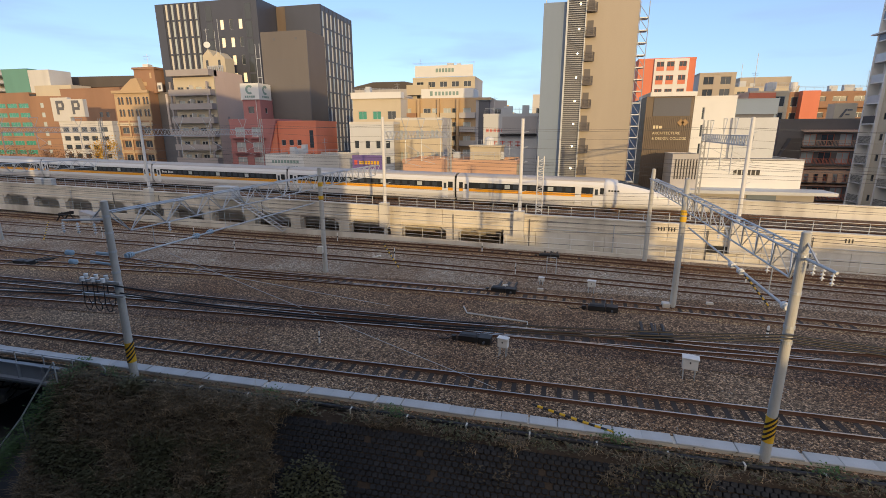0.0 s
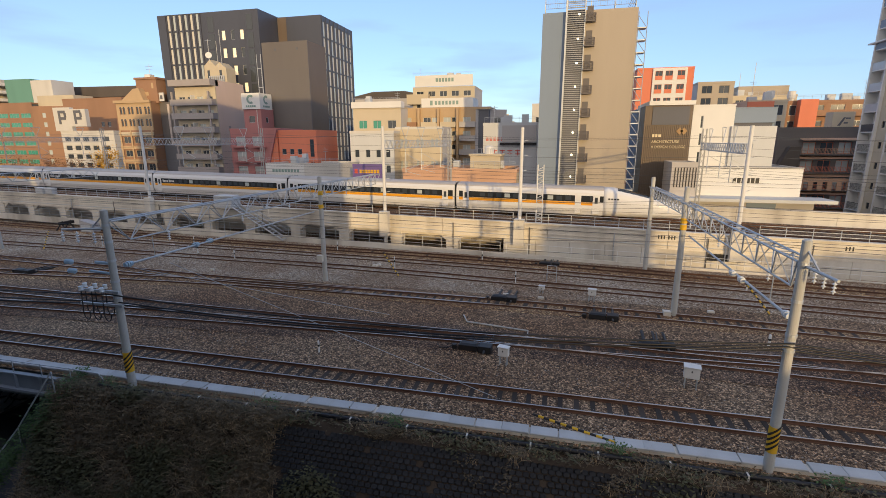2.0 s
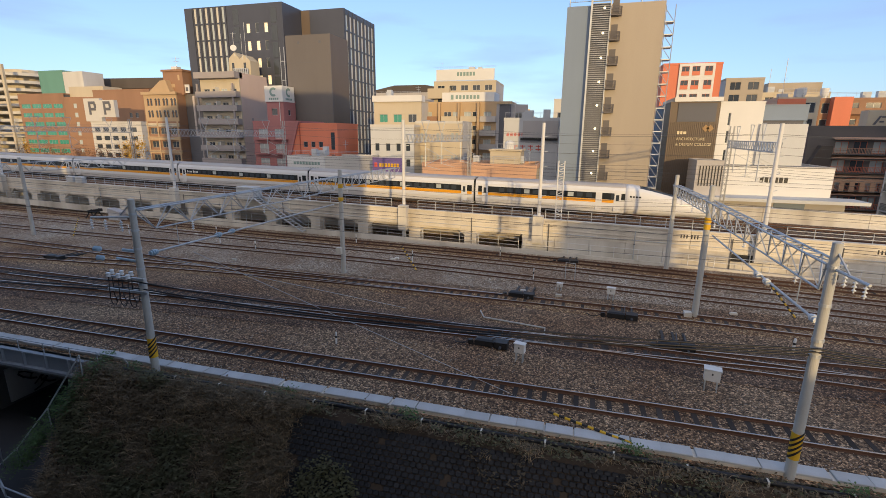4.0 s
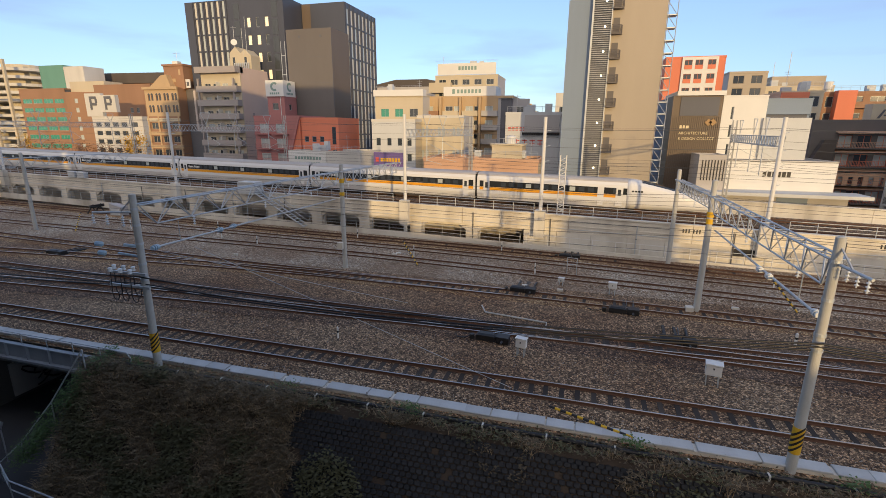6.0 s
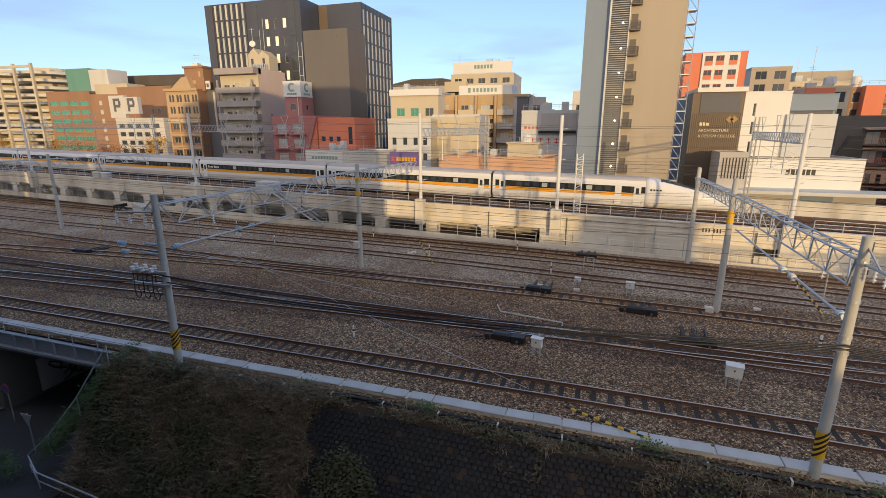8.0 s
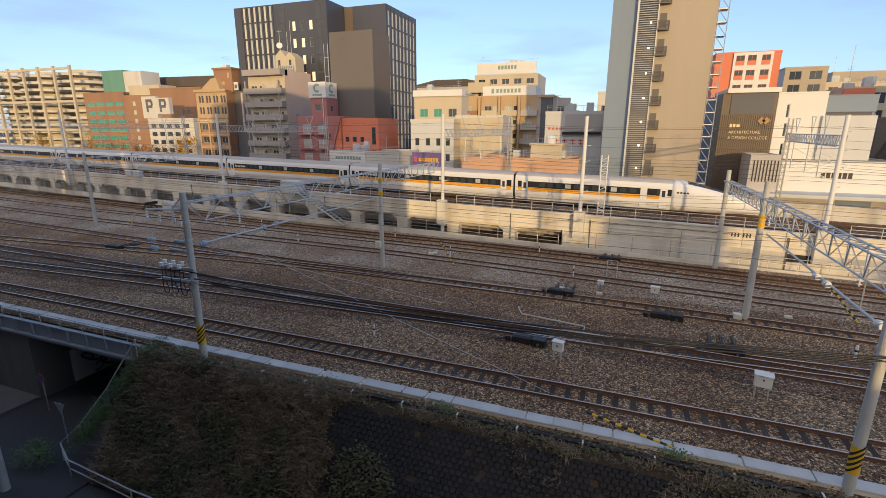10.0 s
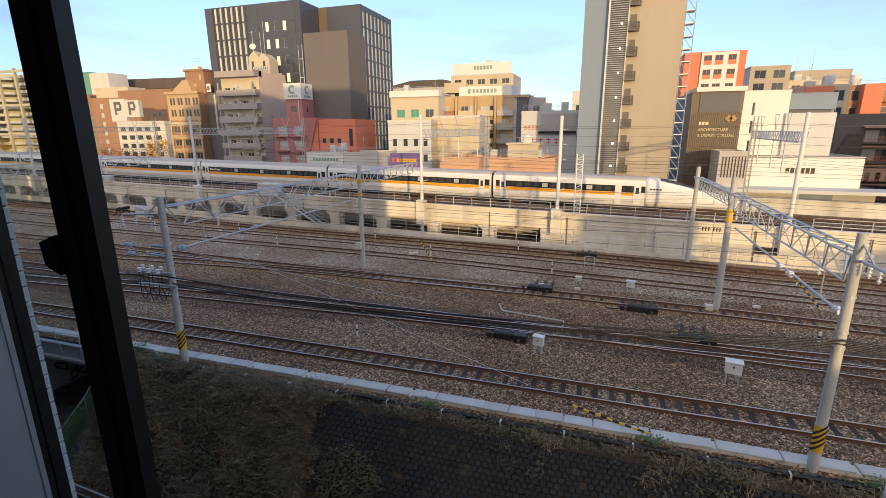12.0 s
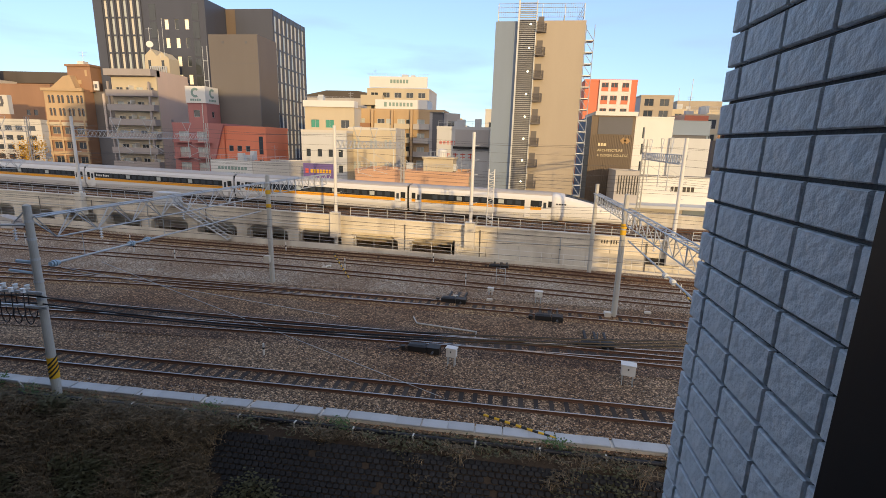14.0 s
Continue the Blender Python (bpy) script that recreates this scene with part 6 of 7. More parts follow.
# signal boxes, point machines and markers on the ballast
def signal_box(x, y, w, d, z0, z1, label):
    b = tagged(empty("signal_box"), label, "signal box", "white boxes by the tracks")
    b.matrix_world = Matrix.Translation((x, y, 0)) @ Matrix.Rotation(radians(-12), 4, "Z")
    bm = bmesh.new()
    bmesh.ops.create_cube(bm, size=1, matrix=Matrix.Translation((0, 0, (z0 + z1) / 2)) @ Matrix.Diagonal((w, d, z1 - z0, 1)))
    bmesh.ops.bevel(bm, geom=list(bm.edges), offset=0.025, segments=2, affect="EDGES")
    me = bpy.data.meshes.new("case")
    bm.to_mesh(me)
    bm.free()
    me.materials.append(WHITE)
    part("case", me, None, b)
    part("lid", Geo().box(-w / 2 - 0.03, w / 2 + 0.03, -d / 2 - 0.03, d / 2 + 0.03, z1 + 0.002, z1 + 0.04), WHITE, b)
    part("lock", Geo().box(-0.03, 0.03, -d / 2 - 0.03, -d / 2 - 0.002, z1 - 0.2, z1 - 0.12), GALV_D, b)
    for sx_ in (-1, 1):
        for sy_ in (-1, 1):
            part("leg", Geo().box(sx_ * (w / 2 - 0.08) - 0.02, sx_ * (w / 2 - 0.08) + 0.02, sy_ * (d / 2 - 0.06) - 0.02, sy_ * (d / 2 - 0.06) + 0.02, BZ - 0.05, z0), GALV, b)
    return b


signal_box(6.68, 21.1, 0.62, 0.42, 0.28, 0.78, "white steel signal box on four legs")
signal_box(-1.53, 21.4, 0.50, 0.30, 0.25, 0.70, "white steel signal box on four legs by the points")
signal_box(3.24, 31.95, 0.50, 0.30, 0.22, 0.62, "white steel signal box on legs beyond the points")
signal_box(-0.1, 33.0, 0.38, 0.26, 0.05, 0.30, "small white box between the tracks")


def point_machine(x, y, label):
    p = tagged(empty("point_machine"), label, "point machine", "point machines")
    p.matrix_world = Matrix.Translation((x, y, BZ)) @ Matrix.Rotation(radians(-4), 4, "Z")
    part("motor", Geo().box(-0.75, 0.25, -0.22, 0.22, 0.02, 0.30), BLACKP, p)
    part("gearbox", Geo().box(0.3, 0.95, -0.28, 0.28, 0.02, 0.36), BLACKP, p)
    part("rod", Geo().tube((0.6, 0.2, 0.12), (0.7, 2.0, 0.12), 0.03, 6), GALV_D, p)
    part("rod", Geo().tube((0.2, 0.2, 0.12), (0.3, 2.0, 0.12), 0.03, 6), GALV_D, p)
    for k in range(3):
        part("tie_bar", Geo().box(-0.5 + k * 0.55, -0.36 + k * 0.55, 0.3, 2.2, 0.03, 0.09), BLACKP, p)
    part("cover", Geo().prism([(-0.7, -0.24, 0.31), (0.2, -0.24, 0.31), (0.15, -0.1, 0.38), (-0.65, -0.1, 0.38)], (0, 0.3, 0)), BLACKP, p)
    part("junction", Geo().tube((-1.0, -0.1, 0.02), (-1.0, -0.1, 0.26), 0.13, 10), BLACKP, p)
    part("hose", Geo().path([(-1.0, -0.1, 0.2), (-1.3, -0.3, 0.1), (-1.7, -0.25, 0.04), (-2.0, 0.1, 0.03)], 0.03, 5), RUBBER, p)
    part("crank", Geo().tube((0.62, -0.28, 0.15), (0.62, -0.55, 0.15), 0.06, 8), GALV_D, p)
    return p


point_machine(-3.2, 22.6, "black point machine beside the rails")
point_machine(5.9, 24.9, "black point machine beside the rails")
point_machine(-2.6, 30.6, "black point machine at the far points")
point_machine(3.6, 28.6, "black point machine at the far points")
point_machine(0.2, 40.4, "black point machine by the viaduct")
point_machine(-41.8, 28.6, "grey point machine with white rods")


def stake(x, y, h, r, matl, label):
    s = tagged(empty("marker_post"), label, "marker post", "marker posts")
    s.matrix_world = Matrix.Translation((x, y, BZ - 0.04))
    part("post", Geo().tube((0, 0, 0), (0, 0, h), r, 8).tube((0, 0, h), (0, 0, h + r), r, 8, r * 0.4), matl, s)
    part("cap", Geo().tube((0, 0, h * 0.55), (0, 0, h * 0.72), r + 0.006, 8), BLACKP, s)


for x, y, h, r in ((-10.89, 20.6, 0.62, 0.05), (11.8, 26.6, 0.62, 0.07), (-12.5, 37.0, 1.0, 0.045), (-2.1, 34.9, 0.9, 0.045), (-5.6, 41.0, 0.9, 0.045), (-20, 41.6, 1.0, 0.05),
                   (-33, 38, 0.9, 0.05), (-28, 36.8, 0.8, 0.05), (-45, 38.5, 1.0, 0.05), (14, 36.2, 0.8, 0.05), (-36, 41, 0.9, 0.05)):
    stake(x, y, h, r, WHITE, "short white marker post beside the track")
gate = tagged(empty("hoop_stand"), "small grey steel hoop stand between tracks", "stand")
part("hoop", Geo().path([(0.2, 35.8, BZ), (0.2, 35.8, 1.1), (0.9, 35.7, 1.1), (0.9, 35.7, BZ)], 0.03, 6), GALV, gate)
part("crossbar", Geo().tube((0.2, 35.8, 0.6), (0.9, 35.7, 0.6), 0.025, 6), GALV, gate)
duct = tagged(empty("surface_duct"), "thin grey cable duct bent over the ballast", "duct")
part("run", Geo().path([(-4.6, 27.2, -0.1), (-4.2, 26.2, -0.1), (-0.6, 25.6, -0.1), (-0.6, 24.4, -0.1)], 0.045, 6), POLE, duct)
rw = random.Random(21)
for i in range(9):
    x, y = rw.uniform(-40, 14), rw.choice((33.2, 37.2, 40.4, 31.6)) + rw.uniform(-0.3, 0.3)
    tagged(part("track_box", Geo().loft([[Vector((x + a * s, y + b * s, z)) for a, b in ((-0.2, -0.1), (0.2, -0.1), (0.2, 0.1), (-0.2, 0.1))] for s, z in ((1, BZ - 0.05), (1, BZ + 0.08), (0.85, BZ + 0.11))]), CONC_L), "small pale concrete box between the rails", "track box", "track boxes")

# ---- the bridge and street at the bank's end ----
gird = tagged(empty("girder_bridge"), "blue-grey steel girder bridge over the street", "bridge", kind="structure")
STEELB = mat("blue_grey_steel", (0.27, 0.31, 0.35), 0.55, 0.15, 1.5, 15, 0.05, stain=(0.14, 0.12, 0.10), stain_amt=0.35)
for i in range(9):
    part("panel", Geo().box(-34.4 + i * 1.5, -32.94 + i * 1.5, 15.45, 15.53, -1.0, -0.32), STEELB, gird)
    part("stiffener", Geo().box(-34.43 + i * 1.5, -34.37 + i * 1.5, 15.33, 15.45, -1.05, -0.28), STEELB, gird)
part("flange", Geo().box(-34.5, -21.0, 15.25, 15.6, -1.12, -1.0).box(-34.5, -21.0, 15.38, 15.6, -0.32, -0.26), STEELB, gird)
hr = Geo().tube((-34.4, 15.5, 0.35), (-20.4, 15.5, 0.30), 0.025, 5)
for i in range(9):
    hr.tube((-34.4 + i * 1.72, 15.5, -0.3), (-34.4 + i * 1.72, 15.5, 0.34), 0.025, 5)
part("handrail", hr, GALV, gird)
part("hoop", Geo().path([(-20.4, 15.5, 0.3), (-19.0, 15.5, 0.25), (-18.8, 15.5, 0.0), (-18.8, 15.5, -0.5)], 0.035, 6), GALV, gird)
thing("street", Geo().box(-36, -21.3, -10, 60, -5.6, -5.5), ROAD, "dark asphalt street passing under the tracks", "street", kind="structure")
pave = thing("pavement", Geo().box(-36.2, -31.2, 4, 44, -5.6, -5.34), CONC_D, "dark concrete pavement beside the street", "pavement", kind="structure")
mural = tagged(empty("painted_board"), "weathered wall panel with dark painted scrawls", "panel")
mural.matrix_world = Matrix.Translation((-31.0, 17.5, -5.3)) @ Matrix.Rotation(radians(0), 4, "Z")
part("panel", Geo().box(0.02, 0.12, 0, 7, 0, 2.1), W_WHITE, mural)
for k in range(9):
    rr = random.Random(k)
    y, z = rr.uniform(0.3, 6), rr.uniform(0.4, 1.4)
    pts = [(0.14, y + 0.5 * math.cos(a * 0.8 + k), z + 0.4 * math.sin(a * 0.8)) for a in range(7)]
    part("scrawl", Geo().path(pts, 0.05, 4), BLACKP, mural)
stair = tagged(empty("stair_rail"), "galvanised handrail running down the bank", "handrail")
pts = [(-20.6, 14.7, 0.55), (-22.0, 13.9, -1.9), (-23.2, 13.1, -3.7), (-23.9, 12.5, -4.5), (-22.4, 11.9, -4.6), (-17.9, 11.6, -4.6), (-10, 11.5, -4.6)]
part("top_rail", Geo().path(pts, 0.035, 6), GALV, stair)
part("lower_rail", Geo().path([(x, y, z - 0.45) for x, y, z in pts[3:]], 0.03, 6), GALV, stair)
for x, y, z in pts:
    part("post", Geo().tube((x, y, max(z - 1.0, -5.5)), (x, y, z), 0.03, 6), GALV, stair)
up = tagged(empty("utility_pole"), "grey concrete utility pole beside the street", "utility pole")
part("shaft", Geo().tube((-24.3, 10.3, -5.6), (-24.3, 10.3, -2.5), 0.19, 14, 0.17), POLE, up)
part("cap", Geo().tube((-24.3, 10.3, -2.5), (-24.3, 10.3, -2.42), 0.2, 14, 0.1), POLE, up)


def sign(x, y, label, tri):
    s = tagged(empty("road_sign"), label, "road sign", "road signs")
    s.matrix_world = Matrix.Translation((x, y, -5.5))
    part("post", Geo().tube((0, 0, 0), (0, 0, 2.3), 0.035, 8), GALV, s)
    if tri:
        part("plate", Geo().prism([(-0.4, -0.05, 2.3), (0.4, -0.05, 2.3), (0, -0.05, 1.65)], (0, 0.02, 0)), GALV, s, "bare back of a triangular plate")
    else:
        part("plate", Geo().tube((0, -0.06, 2.1), (0, -0.04, 2.1), 0.3, 20), SIGN_R, s, "red rim")
        part("face", Geo().tube((0, -0.075, 2.1), (0, -0.062, 2.1), 0.22, 20), mat("blue_sign", (0.05, 0.10, 0.32), 0.5, 0.1), s, "blue face")


sign(-29.3, 15.0, "round red and blue road sign on a post", False)
sign(-25.2, 13.5, "triangular road sign on a grey post", True)

# ---- viaduct poles and portals ----
def vpole(u, v, w0, w1, r, label, bracket=True, square=False):
    p = tagged(empty("viaduct_pole"), label, "catenary pole", "poles of the viaduct")
    a, b = VM @ Vector((u, v, w0)), VM @ Vector((u, v, w1))
    part("shaft", Geo().tube(a, (a.x, a.y, b.z), r, 14, r * 0.85), WHITE if not square else POLE, p)
    if bracket:
        g = Geo()
        vb(g, u - 0.45, u + 0.45, v - 0.5, 0.001, 0.9, 3.35)
        part("bracket", g, CONC_L, p, "concrete pole bracket")
    for k in range(5):
        c = VM @ Vector((u, v, w1 - 1.2 - k * 1.3))
        part("rung", Geo().tube(c, c + Vector((0.5, 0.3, 0.1)), 0.03, 5), GALV, p)
    return p


def portal(u, w, label, far_h=11.8):
    vpole(u, -0.15, 0.9 if u != -16 else -0.4, 11.6, 0.17, "pale round catenary pole standing on the viaduct edge")
    m = tagged(empty("viaduct_mast"), "rusty lattice mast at the far side of the viaduct", "mast", "masts of the viaduct")
    for du, dv in ((-0.2, -0.2), (0.2, -0.2), (0.2, 0.2), (-0.2, 0.2)):
        part("upright", Geo().tube(VM @ Vector((u + 0.6 + du, 20.0 + dv, 0.6)), VM @ Vector((u + 0.6 + du, 20.0 + dv, far_h)), 0.045, 5), POLE, m)
    g = Geo()
    for k in range(int((far_h - 1) / 0.7)):
        z = 0.8 + k * 0.7
        g.tube(VM @ Vector((u + 0.4, 19.8, z)), VM @ Vector((u + 0.8, 19.8, z + 0.7)), 0.025, 4).tube(VM @ Vector((u + 0.8, 20.2, z)), VM @ Vector((u + 0.4, 20.2, z + 0.7)), 0.025, 4)
    part("lacing", g, POLE, m)
    a, b = VM @ Vector((u, 0.1, w)), VM @ Vector((u + 0.6, 19.8, w))
    truss(label, a, b, 0.28, 0.75, 20, 0.04, flip=True)
    g = tagged(empty("wire_support"), "pale steel droppers and vee hangers on the portal", "wire support", "wire supports")
    for v in (5.2, 9.7, 16.3):
        c = VM @ Vector((u + v * 0.03, v, w))
        part("vee", Geo().tube(c + Vector((-0.3, -0.5, 1.5)), c + Vector((0, 0, 0.1)), 0.035, 5).tube(c + Vector((0.3, 0.5, 1.5)), c + Vector((0, 0, 0.1)), 0.035, 5).tube(c + Vector((-0.3, -0.5, 1.5)), c + Vector((0.3, 0.5, 1.5)), 0.035, 5), GALV, g)
        d = VM @ Vector((u + v * 0.03, v, w - 0.75))
        part("dropper", Geo().tube(d, d + Vector((0, 0, -2.6)), 0.05, 5).tube(d + Vector((0, 0, -2.4)), d + Vector((1.9, 0, -1.6)), 0.03, 5).tube(d + Vector((0, 0, -0.6)), d + Vector((1.9, 0, -1.6)), 0.03, 5).tube(d + Vector((0, 0, -2.5)), d + Vector((1.6, 0.2, -2.9)), 0.025, 5), GALV, g)


for u in (-16.0, 15.0, -46.6, -80, -112):
    portal(u, 10.2, "galvanised box truss spanning the viaduct tracks")
vpole(-2.55, -0.25, 0.9, 11.45, 0.17, "pale round catenary pole with a ladder frame on the viaduct edge")
lad = tagged(empty("switch_frame"), "pale steel switch frame with ladder behind the pole", "switch frame")
c = VM @ Vector((-1.4, 2.5, 4.5))
for dx in (0, 0.55):
    for dyy in (0, 0.8):
        part("upright", Geo().tube(c + Vector((dx, dyy, -2.5)), c + Vector((dx, dyy, 3.6)), 0.045, 5), WHITE, lad)
for k in range(13):
    part("rung", Geo().tube(c + Vector((0, 0, -2.3 + k * 0.45)), c + Vector((0.55, 0, -2.3 + k * 0.45)), 0.03, 4), WHITE, lad)
    part("rung", Geo().tube(c + Vector((0, 0.8, -2.3 + k * 0.45)), c + Vector((0.55, 0.8, -2.0 + k * 0.45)), 0.03, 4), WHITE, lad)
for v, w, s in ((5.2, 6.5, 0.05), (5.2, 7.6, 0.5), (9.7, 6.5, 0.05), (9.7, 7.6, 0.5), (16.3, 6.5, 0.05), (16.3, 7.6, 0.5), (0.2, 10.8, 0.4), (0.2, 9.3, 0.4), (19.8, 9.8, 0.4), (19.8, 11.0, 0.4), (0.1, 5.3, 0.3)):
    wire("thin overhead line above the viaduct", [tuple(VM @ Vector((u, v, w))) for u in (-112, -80, -46.6, -16, 15, 46)], 0.013, GALV_D, s, 8, name="overhead_wire")
# steel stair from the viaduct down to the yard
vs_ = tagged(empty("steel_stair"), "grey steel stair from the viaduct down to the tracks", "stair")
for k in range(16):
    t = k / 15
    c = VM @ Vector((-33.5 + 6.0 * t, -1.0, 3.0 - 3.1 * t))
    part("step", Geo().box(c.x - 0.14, c.x + 0.14, c.y - 0.4, c.y + 0.4, c.z - 0.03, c.z), GALV, vs_)
for v in (-1.42, -0.58):
    a, b = VM @ Vector((-33.6, v, 3.0)), VM @ Vector((-27.4, v, -0.2))
    part("stringer", Geo().tube(a, b, 0.07, 6), GALV, vs_)
    part("handrail", Geo().tube(a + Vector((0, 0, 1)), b + Vector((0, 0, 1)), 0.03, 5).tube(a + Vector((0, 0, 0.5)), b + Vector((0, 0, 0.5)), 0.03, 5), GALV, vs_)
g = Geo()
vb(g, -36.0, -33.5, -1.5, -0.1, 2.9, 3.0)
part("landing", g, GALV, vs_)
g = Geo()
vb(g, -35.9, -33.6, -1.45, -0.15, 3.0, 4.2)
part("enclosure", g, W_LGREY, vs_, "grey sheet enclosure")
# conduits, drains and a wall opening on the viaduct side
for w, r, lab in ((1.78, 0.03, "thin grey conduit along the viaduct girder"), (2.5, 0.02, "thin dark cable along the viaduct girder")):
    g = Geo().tube(VM @ Vector((-110, -0.09, w)), VM @ Vector((60, -0.09, w)), r, 6)
    thing("conduit", g, GALV if r > 0.025 else GALV_D, lab, "conduit", "conduits on the viaduct")
for k in range(14):
    u = -60 + k * 7.3
    dp = tagged(empty("drain_pipe"), "grey drain pipe down the viaduct side", "drain pipe", "drain pipes")
    part("pipe", Geo().tube(VM @ Vector((u, -0.13, 0.0)), VM @ Vector((u, -0.13, 2.6)), 0.045, 8), CONC_D if k % 3 else GALV, dp)
    part("clip", Geo().tube(VM @ Vector((u, -0.13, 1.4)), VM @ Vector((u, -0.13, 1.46)), 0.06, 8), GALV_D, dp)
# no recess here: the opening's dark inside is a flat black plate
g = Geo()
vb(g, 13.0, 14.6, -0.09, -0.052, 0.75, 1.35)
thing("wall_hatch", g, BLACKP, "black plate for the dark inside of a square wall opening", "hatch")
for u in (9.2, 10.0, 22.4):
    g = Geo()
    for k in range(3):
        vb(g, u + 0.22 * k, u + 0.22 * k + 0.09, -0.02, -0.003, 2.3, 2.62)
    thing("wall_mark", g, BLACKP, "small black painted marks on the parapet", "marking", "marks on the parapet")
bs = tagged(empty("buffer_stop"), "black steel buffer stop at the siding end", "buffer stop")
bs.matrix_world = Matrix.Translation((-57.5, 44.6, BZ))
for s_ in (-0.5, 0.5):
    part("strut", Geo().tube((-0.9, s_, 0.0), (0.3, s_, 1.2), 0.07, 6).tube((0.9, s_, 0.0), (-0.1, s_, 1.1), 0.07, 6), BLACKP, bs)
part("beam", Geo().box(0.15, 0.35, -0.9, 0.9, 0.8, 1.15), BLACKP, bs)
hut = tagged(empty("equipment_cabinet"), "grey sloping equipment cabinet beside the siding", "cabinet")
hut.matrix_world = Matrix.Translation((-53.5, 44.4, BZ))
part("body", Geo().prism([(-0.9, -0.5, 0), (0.9, -0.5, 0), (0.9, -0.5, 1.1), (-0.9, -0.5, 1.5)], (0, 1.0, 0)), W_GREY, hut)
part("door", Geo().box(-0.7, 0.6, -0.54, -0.502, 0.15, 0.95), W_LGREY, hut)
for u in (-66, -64.2):
    b = tagged(empty("relay_box"), "pale steel relay box on the viaduct parapet", "relay box", "relay boxes")
    g = Geo()
    vb(g, u, u + 1.3, -0.3, 0.3, 3.05, 3.75)
    part("case", g, W_LGREY, b)
    g = Geo()
    vb(g, u - 0.05, u + 1.35, -0.35, 0.35, 3.752, 3.82)
    part("lid", g, WHITE, b)

# trees by the garage
TREE_Y = mat("yellow_ginkgo_leaf", (0.62, 0.36, 0.03), 0.7, 0.35, 1, 5, 0.0)
TREE_B = mat("russet_leaf", (0.20, 0.10, 0.05), 0.8, 0.4, 1, 5, 0.0)
BARK = mat("bark", (0.10, 0.075, 0.055), 0.9, 0.3, 1, 10, 0.2)


def tree(x, y, h, rad, matl, label, seed, leaves=900):
    r = random.Random(seed)
    t = tagged(empty("tree"), label, "tree", "street trees")
    t.matrix_world = Matrix.Translation((x, y, -5.6))
    tr = Geo().tube((0, 0, 0), (0.1, 0, h * 0.5), 0.22, 8, 0.13).tube((0.1, 0, h * 0.5), (0, 0.1, h * 0.92), 0.13, 6, 0.03)
    tips = []
    for k in range(11):
        a, z = r.uniform(0, 6.28), h * r.uniform(0.3, 0.8)
        q = (rad * 0.75 * math.cos(a), rad * 0.75 * math.sin(a), z + h * 0.17)
        tr.tube((0.05, 0, z), q, 0.06, 5, 0.02)
        tips.append(q)
    tips += [(0, 0, h * 0.95), (0, 0, h * 0.8)]
    part("trunk", tr, BARK, t)
    V, F = [], []
    for _ in range(leaves):
        q = r.choice(tips)
        c = Vector((q[0] + r.gauss(0, rad * 0.28), q[1] + r.gauss(0, rad * 0.28), q[2] + r.gauss(0, h * 0.07)))
        d = Vector((r.gauss(0, 1), r.gauss(0, 1), r.gauss(0, 1))).normalized() * 0.22
        e2 = d.cross(Vector((r.random(), r.random(), r.random()))).normalized() * 0.16
        o = len(V)
        V += [tuple(c - d), tuple(c + e2), tuple(c + d), tuple(c - e2)]
        F.append((o, o + 1, o + 2, o + 3))
    me = bpy.data.meshes.new("crown")
    me.from_pydata(V, [], F)
    me.materials.append(matl)
    part("crown", me, None, t)


tree(-133, 118, 13.5, 3.0, TREE_Y, "yellow autumn ginkgo tree by the garage", 1, 1500)
tree(-138, 120, 11, 2.8, TREE_B, "half-bare russet street tree", 2, 500)
for i in range(5):
    tree(-150 - i * 9, 122, 10.5, 3.2, TREE_B, "half-bare russet street tree", 5 + i, 420)
tree(-205, 135, 12, 3.0, TREE_Y, "yellow autumn street tree", 15, 900)
tree(-245, 140, 13, 3.5, TREE_Y, "yellow autumn street tree", 16, 900)


# ---- the building that the camera looks out of, and the houses behind it that shade the tracks ----
W_TILE = mat("pale_blue_grey_tile", (0.72, 0.73, 0.74), 0.55, 0.10, 0.05, 45, 0.4, rand=0.05)
GROUT = mat("dark_grout", (0.10, 0.105, 0.11), 0.9, 0.2, 0.3, 80, 0.2)
FRAME = mat("black_aluminium", (0.012, 0.012, 0.014), 0.4, 0.1, 1, 40, 0.0)
ROOMW = mat("room_wallpaper", (0.55, 0.50, 0.46), 0.9, 0.08, 1, 60, 0.1)
WX0, WX1, WY, WZ0, WZ1 = -1.113, 1.067, 1.066, 9.0, 11.75
BX0, BX1 = -49.5, 1.75
own = Geo()
own.box(BX0, WX0 - 0.009, 0.0, WY, -5.6, 29.5).box(WX1 + 0.009, BX1, 0.0, WY, -5.6, 29.5)
own.box(WX0 - 0.009, WX1 + 0.009, 0.0, WY, -5.6, WZ0).box(WX0 - 0.009, WX1 + 0.009, 0.0, WY, WZ1, 29.5)
own.box(BX0, BX1, -14.3, -14, -5.6, 29.5).box(BX0, BX0 + 0.3, -14, 0, -5.6, 29.5).box(BX1 - 0.3, BX1, -14, 0, -5.6, 29.5)
own.box(BX0, BX1, -14, 0, 29.5, 29.8)
wall_own = thing("wall_own", own, GROUT, "tiled outer wall of the building behind the window", "wall", kind="structure")
room = Geo().box(-3, 2.6 - 1.2, -4.2, -4, 7.8, 12.4).box(-3.2, -3, -4, 0, 7.8, 12.4).box(1.3, 1.42, -4, 0, 7.8, 12.4)
thing("wall_room", room, ROOMW, "plain pale room wall behind the window", "wall", kind="structure")
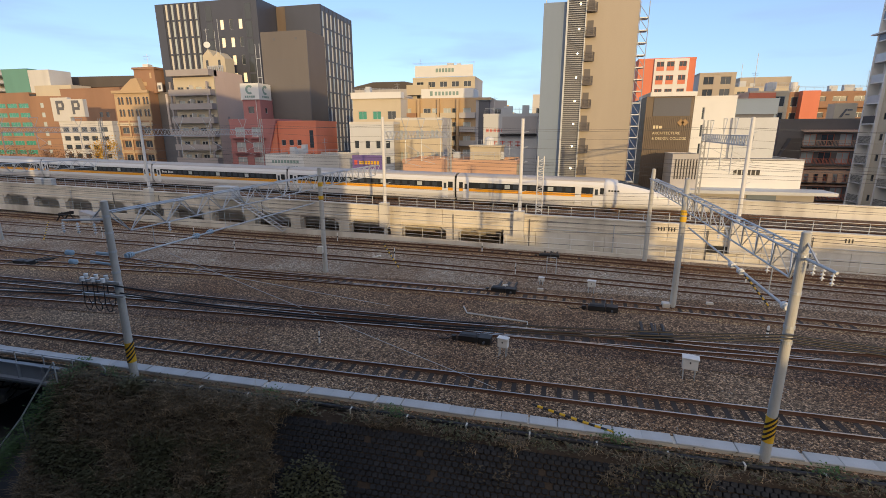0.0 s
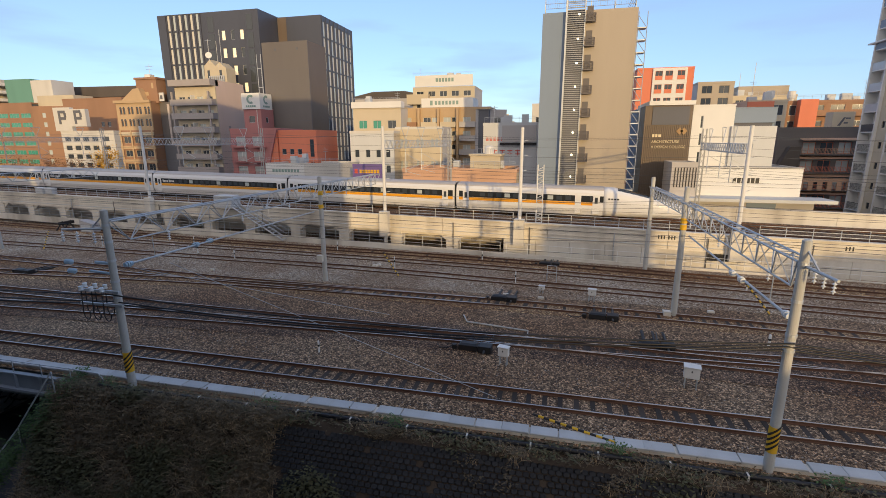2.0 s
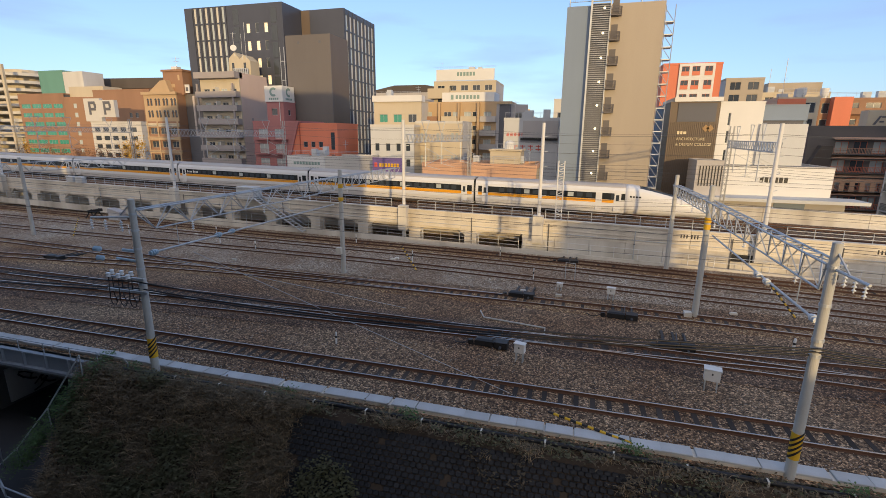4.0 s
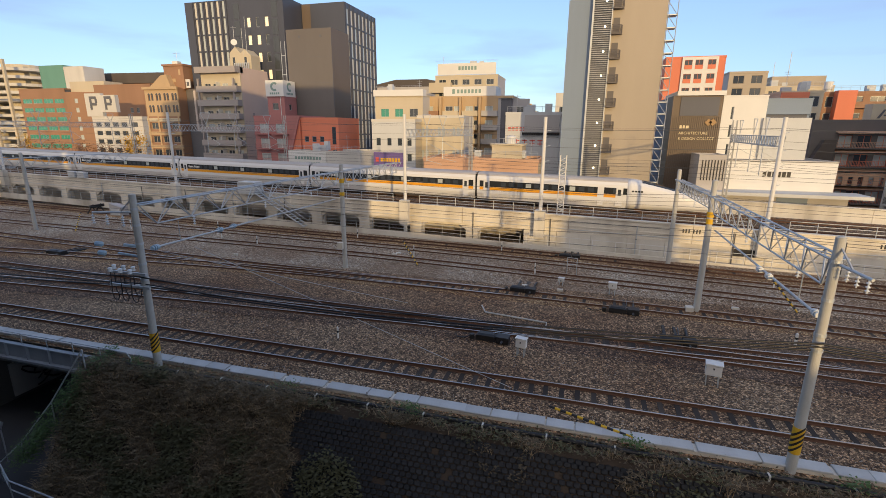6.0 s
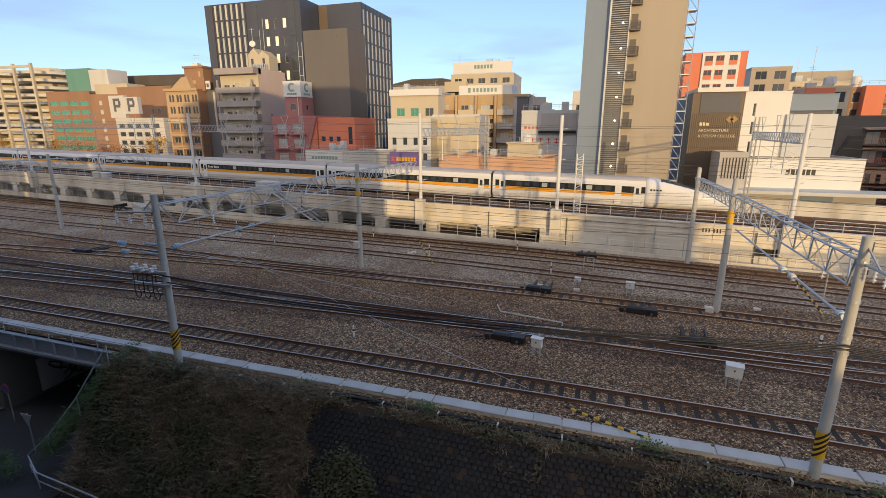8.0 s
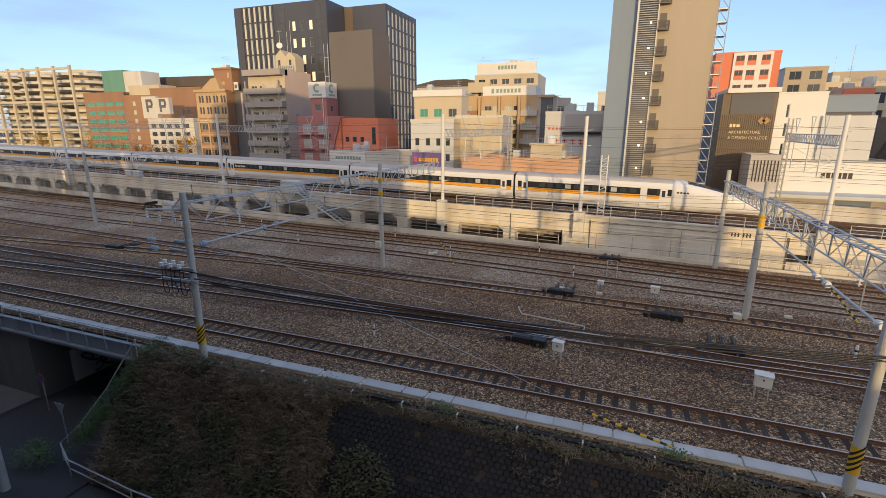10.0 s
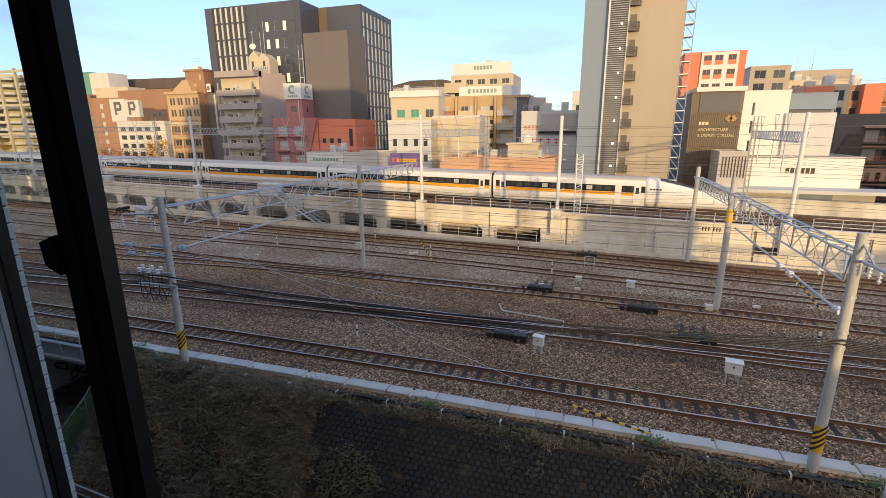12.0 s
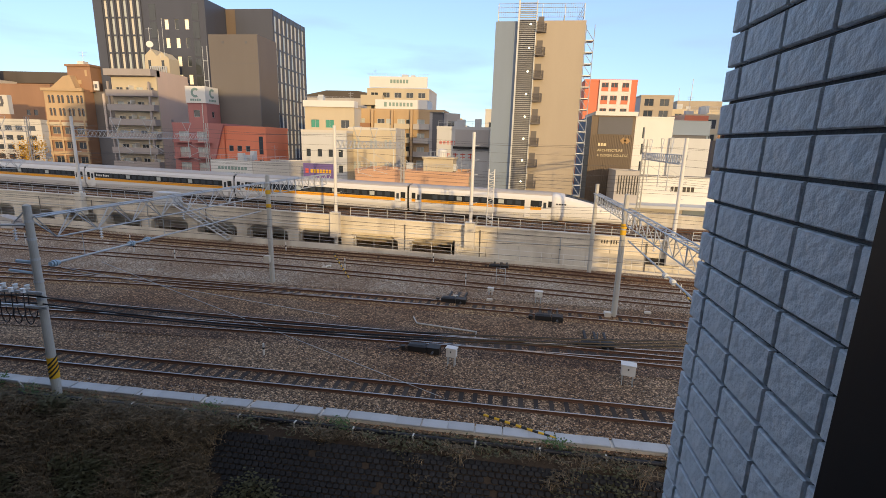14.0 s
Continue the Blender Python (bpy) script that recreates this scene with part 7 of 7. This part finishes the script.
thing("floor", Geo().box(-3, 1.3, -4, 0, 7.7, 7.8), SLEEPER, "dark wooden room floor", "floor", kind="structure")
thing("ceiling", Geo().box(-3, 1.3, -4, 0, 12.4, 12.5), ROOMW, "plain pale room ceiling", "ceiling", kind="structure")

# tiles of 95 x 45 mm on both reveals, half a tile at the corner
TW, TH, JT = 0.0945, 0.0445, 0.0055


def tile_mesh(w):
    """A glazed tile with slightly rounded arrises, its face towards -x."""
    b = 0.0016
    rings = [(0.0, 0.0), (-0.0065, 0.0), (-0.0085, b)]
    return Geo().loft([[Vector((x, y, z)) for y, z in ((i, i), (w - i, i), (w - i, TH - i), (i, TH - i))] for x, i in rings]).mesh("tile", W_TILE)


tile_me, half_me = tile_mesh(TW), tile_mesh(0.0445)
rt = random.Random(14)
rows_n = int((WZ1 - WZ0) / (TH + JT))
for i in range(rows_n):
    z = 10.425 + JT / 2 + (i - 28) * (TH + JT)
    for j in range(5):
        o = part("tile", tile_me if j else half_me, None, wall_own)
        y = WY + 0.0085 - 0.0455 if j == 0 else 1.025 - JT / 2 - TW - (j - 1) * (TW + JT)
        o.matrix_local = Matrix.Translation((WX1 + 0.0089 + rt.uniform(-0.0004, 0.0004), y, z)) @ Matrix.Rotation(rt.uniform(-0.006, 0.006), 4, "Z")
    for y, me in ((1.025, half_me), (0.925 + JT / 2, tile_me)):
        o = part("tile", me, None, wall_own)
        o.matrix_local = Matrix.Translation((WX0 - 0.0089, y + (TW if me is tile_me else 0.0445), z)) @ Matrix.Rotation(math.pi, 4, "Z")
# the window: black outer frame, grey inner jamb, and one sash slid half open
wf = Geo()
wf.box(1.028, WX1 + 0.0088, 0.50, 0.655, WZ0, WZ1).box(-0.66, 1.028, 0.60, 0.80, WZ1 - 0.06, WZ1).box(-0.66, 1.028, 0.60, 0.80, WZ0, WZ0 + 0.06)
win = thing("window_1", wf, FRAME, "black aluminium sliding window half open", "window", kind="structure")
part("jamb", Geo().box(-0.365, -0.338, 0.505, 0.60, WZ0, WZ1).box(-0.3382, -0.3365, 0.592, 0.60, WZ0, WZ1), GALV, win, "grey aluminium jamb")
part("reveal", Geo().box(-0.368, -0.341, 0.0, 0.504, WZ0, WZ1), mat("red_brown_wood_trim", (0.20, 0.105, 0.08), 0.55, 0.15, 0.4, 60, 0.05), win, "red-brown wooden window reveal")
part("outer_stile", Geo().box(-0.70, -0.603, 0.735, 0.775, WZ0 + 0.06, WZ1 - 0.06), FRAME, win)
sash = part("sash", Geo().box(-0.397, -0.300, 0.735, 0.765, WZ0 + 0.06, WZ1 - 0.06).box(-0.352, -0.346, 0.729, 0.735, WZ0 + 0.06, WZ1 - 0.06).box(-0.603, -0.397, 0.735, 0.765, WZ1 - 0.14, WZ1 - 0.06).box(-0.603, -0.397, 0.735, 0.765, WZ0 + 0.06, WZ0 + 0.14), FRAME, win)
latch = part("latch", Geo().prism([(-0.436, 0.725, 10.188), (-0.432, 0.725, 10.145), (-0.397, 0.725, 10.128), (-0.397, 0.725, 10.203)], (0, 0.035, 0)), FRAME, sash, "black crescent latch")
part("screw", Geo().tube((-0.39, 0.734, 10.195), (-0.39, 0.730, 10.195), 0.004, 8), GALV_D, latch)
gp = bpy.data.materials.new("clear_pane")
gp.use_nodes = True
gt = gp.node_tree
trn, gls, mxs, fr = gt.nodes.new("ShaderNodeBsdfTransparent"), gt.nodes.new("ShaderNodeBsdfGlossy"), gt.nodes.new("ShaderNodeMixShader"), gt.nodes.new("ShaderNodeValue")
fr.outputs[0].default_value = 0.05
gls.inputs["Roughness"].default_value = 0.02
trn.inputs["Color"].default_value = (0.93, 0.96, 0.95, 1)
gt.links.new(fr.outputs[0], mxs.inputs[0])
gt.links.new(trn.outputs[0], mxs.inputs[1])
gt.links.new(gls.outputs[0], mxs.inputs[2])
gt.links.new(mxs.outputs[0], gt.nodes["Material Output"].inputs["Surface"])
pane = part("pane", Geo().box(-0.603, -0.397, 0.748, 0.753, WZ0 + 0.14, WZ1 - 0.14), gp, sash, "clear glass")
pane.visible_shadow = False

# neighbouring houses behind, unseen but casting the evening shade
for x0, x1, y, d, z1 in ((2.0, 19.4, -34, 8, 8.6), (19.4, 37.9, -34, 8, 7.4), (38.0, 43.0, -34, 8, 10.6), (43.1, 56, -34, 8, 6.5), (56.1, 140, -34, 8, 8.6), (-140, -57.5, -12, 12, 14.5)):
    e, W, I = house("plain grey neighbouring house behind the camera", x0, x1, y, d, z1, W_GREY, group="houses behind the window")
    facade(e, I, W, -5.6, z1, W_GREY, [], [], 1, 1)
    sides(e, W, d, -5.6, z1, W_GREY)
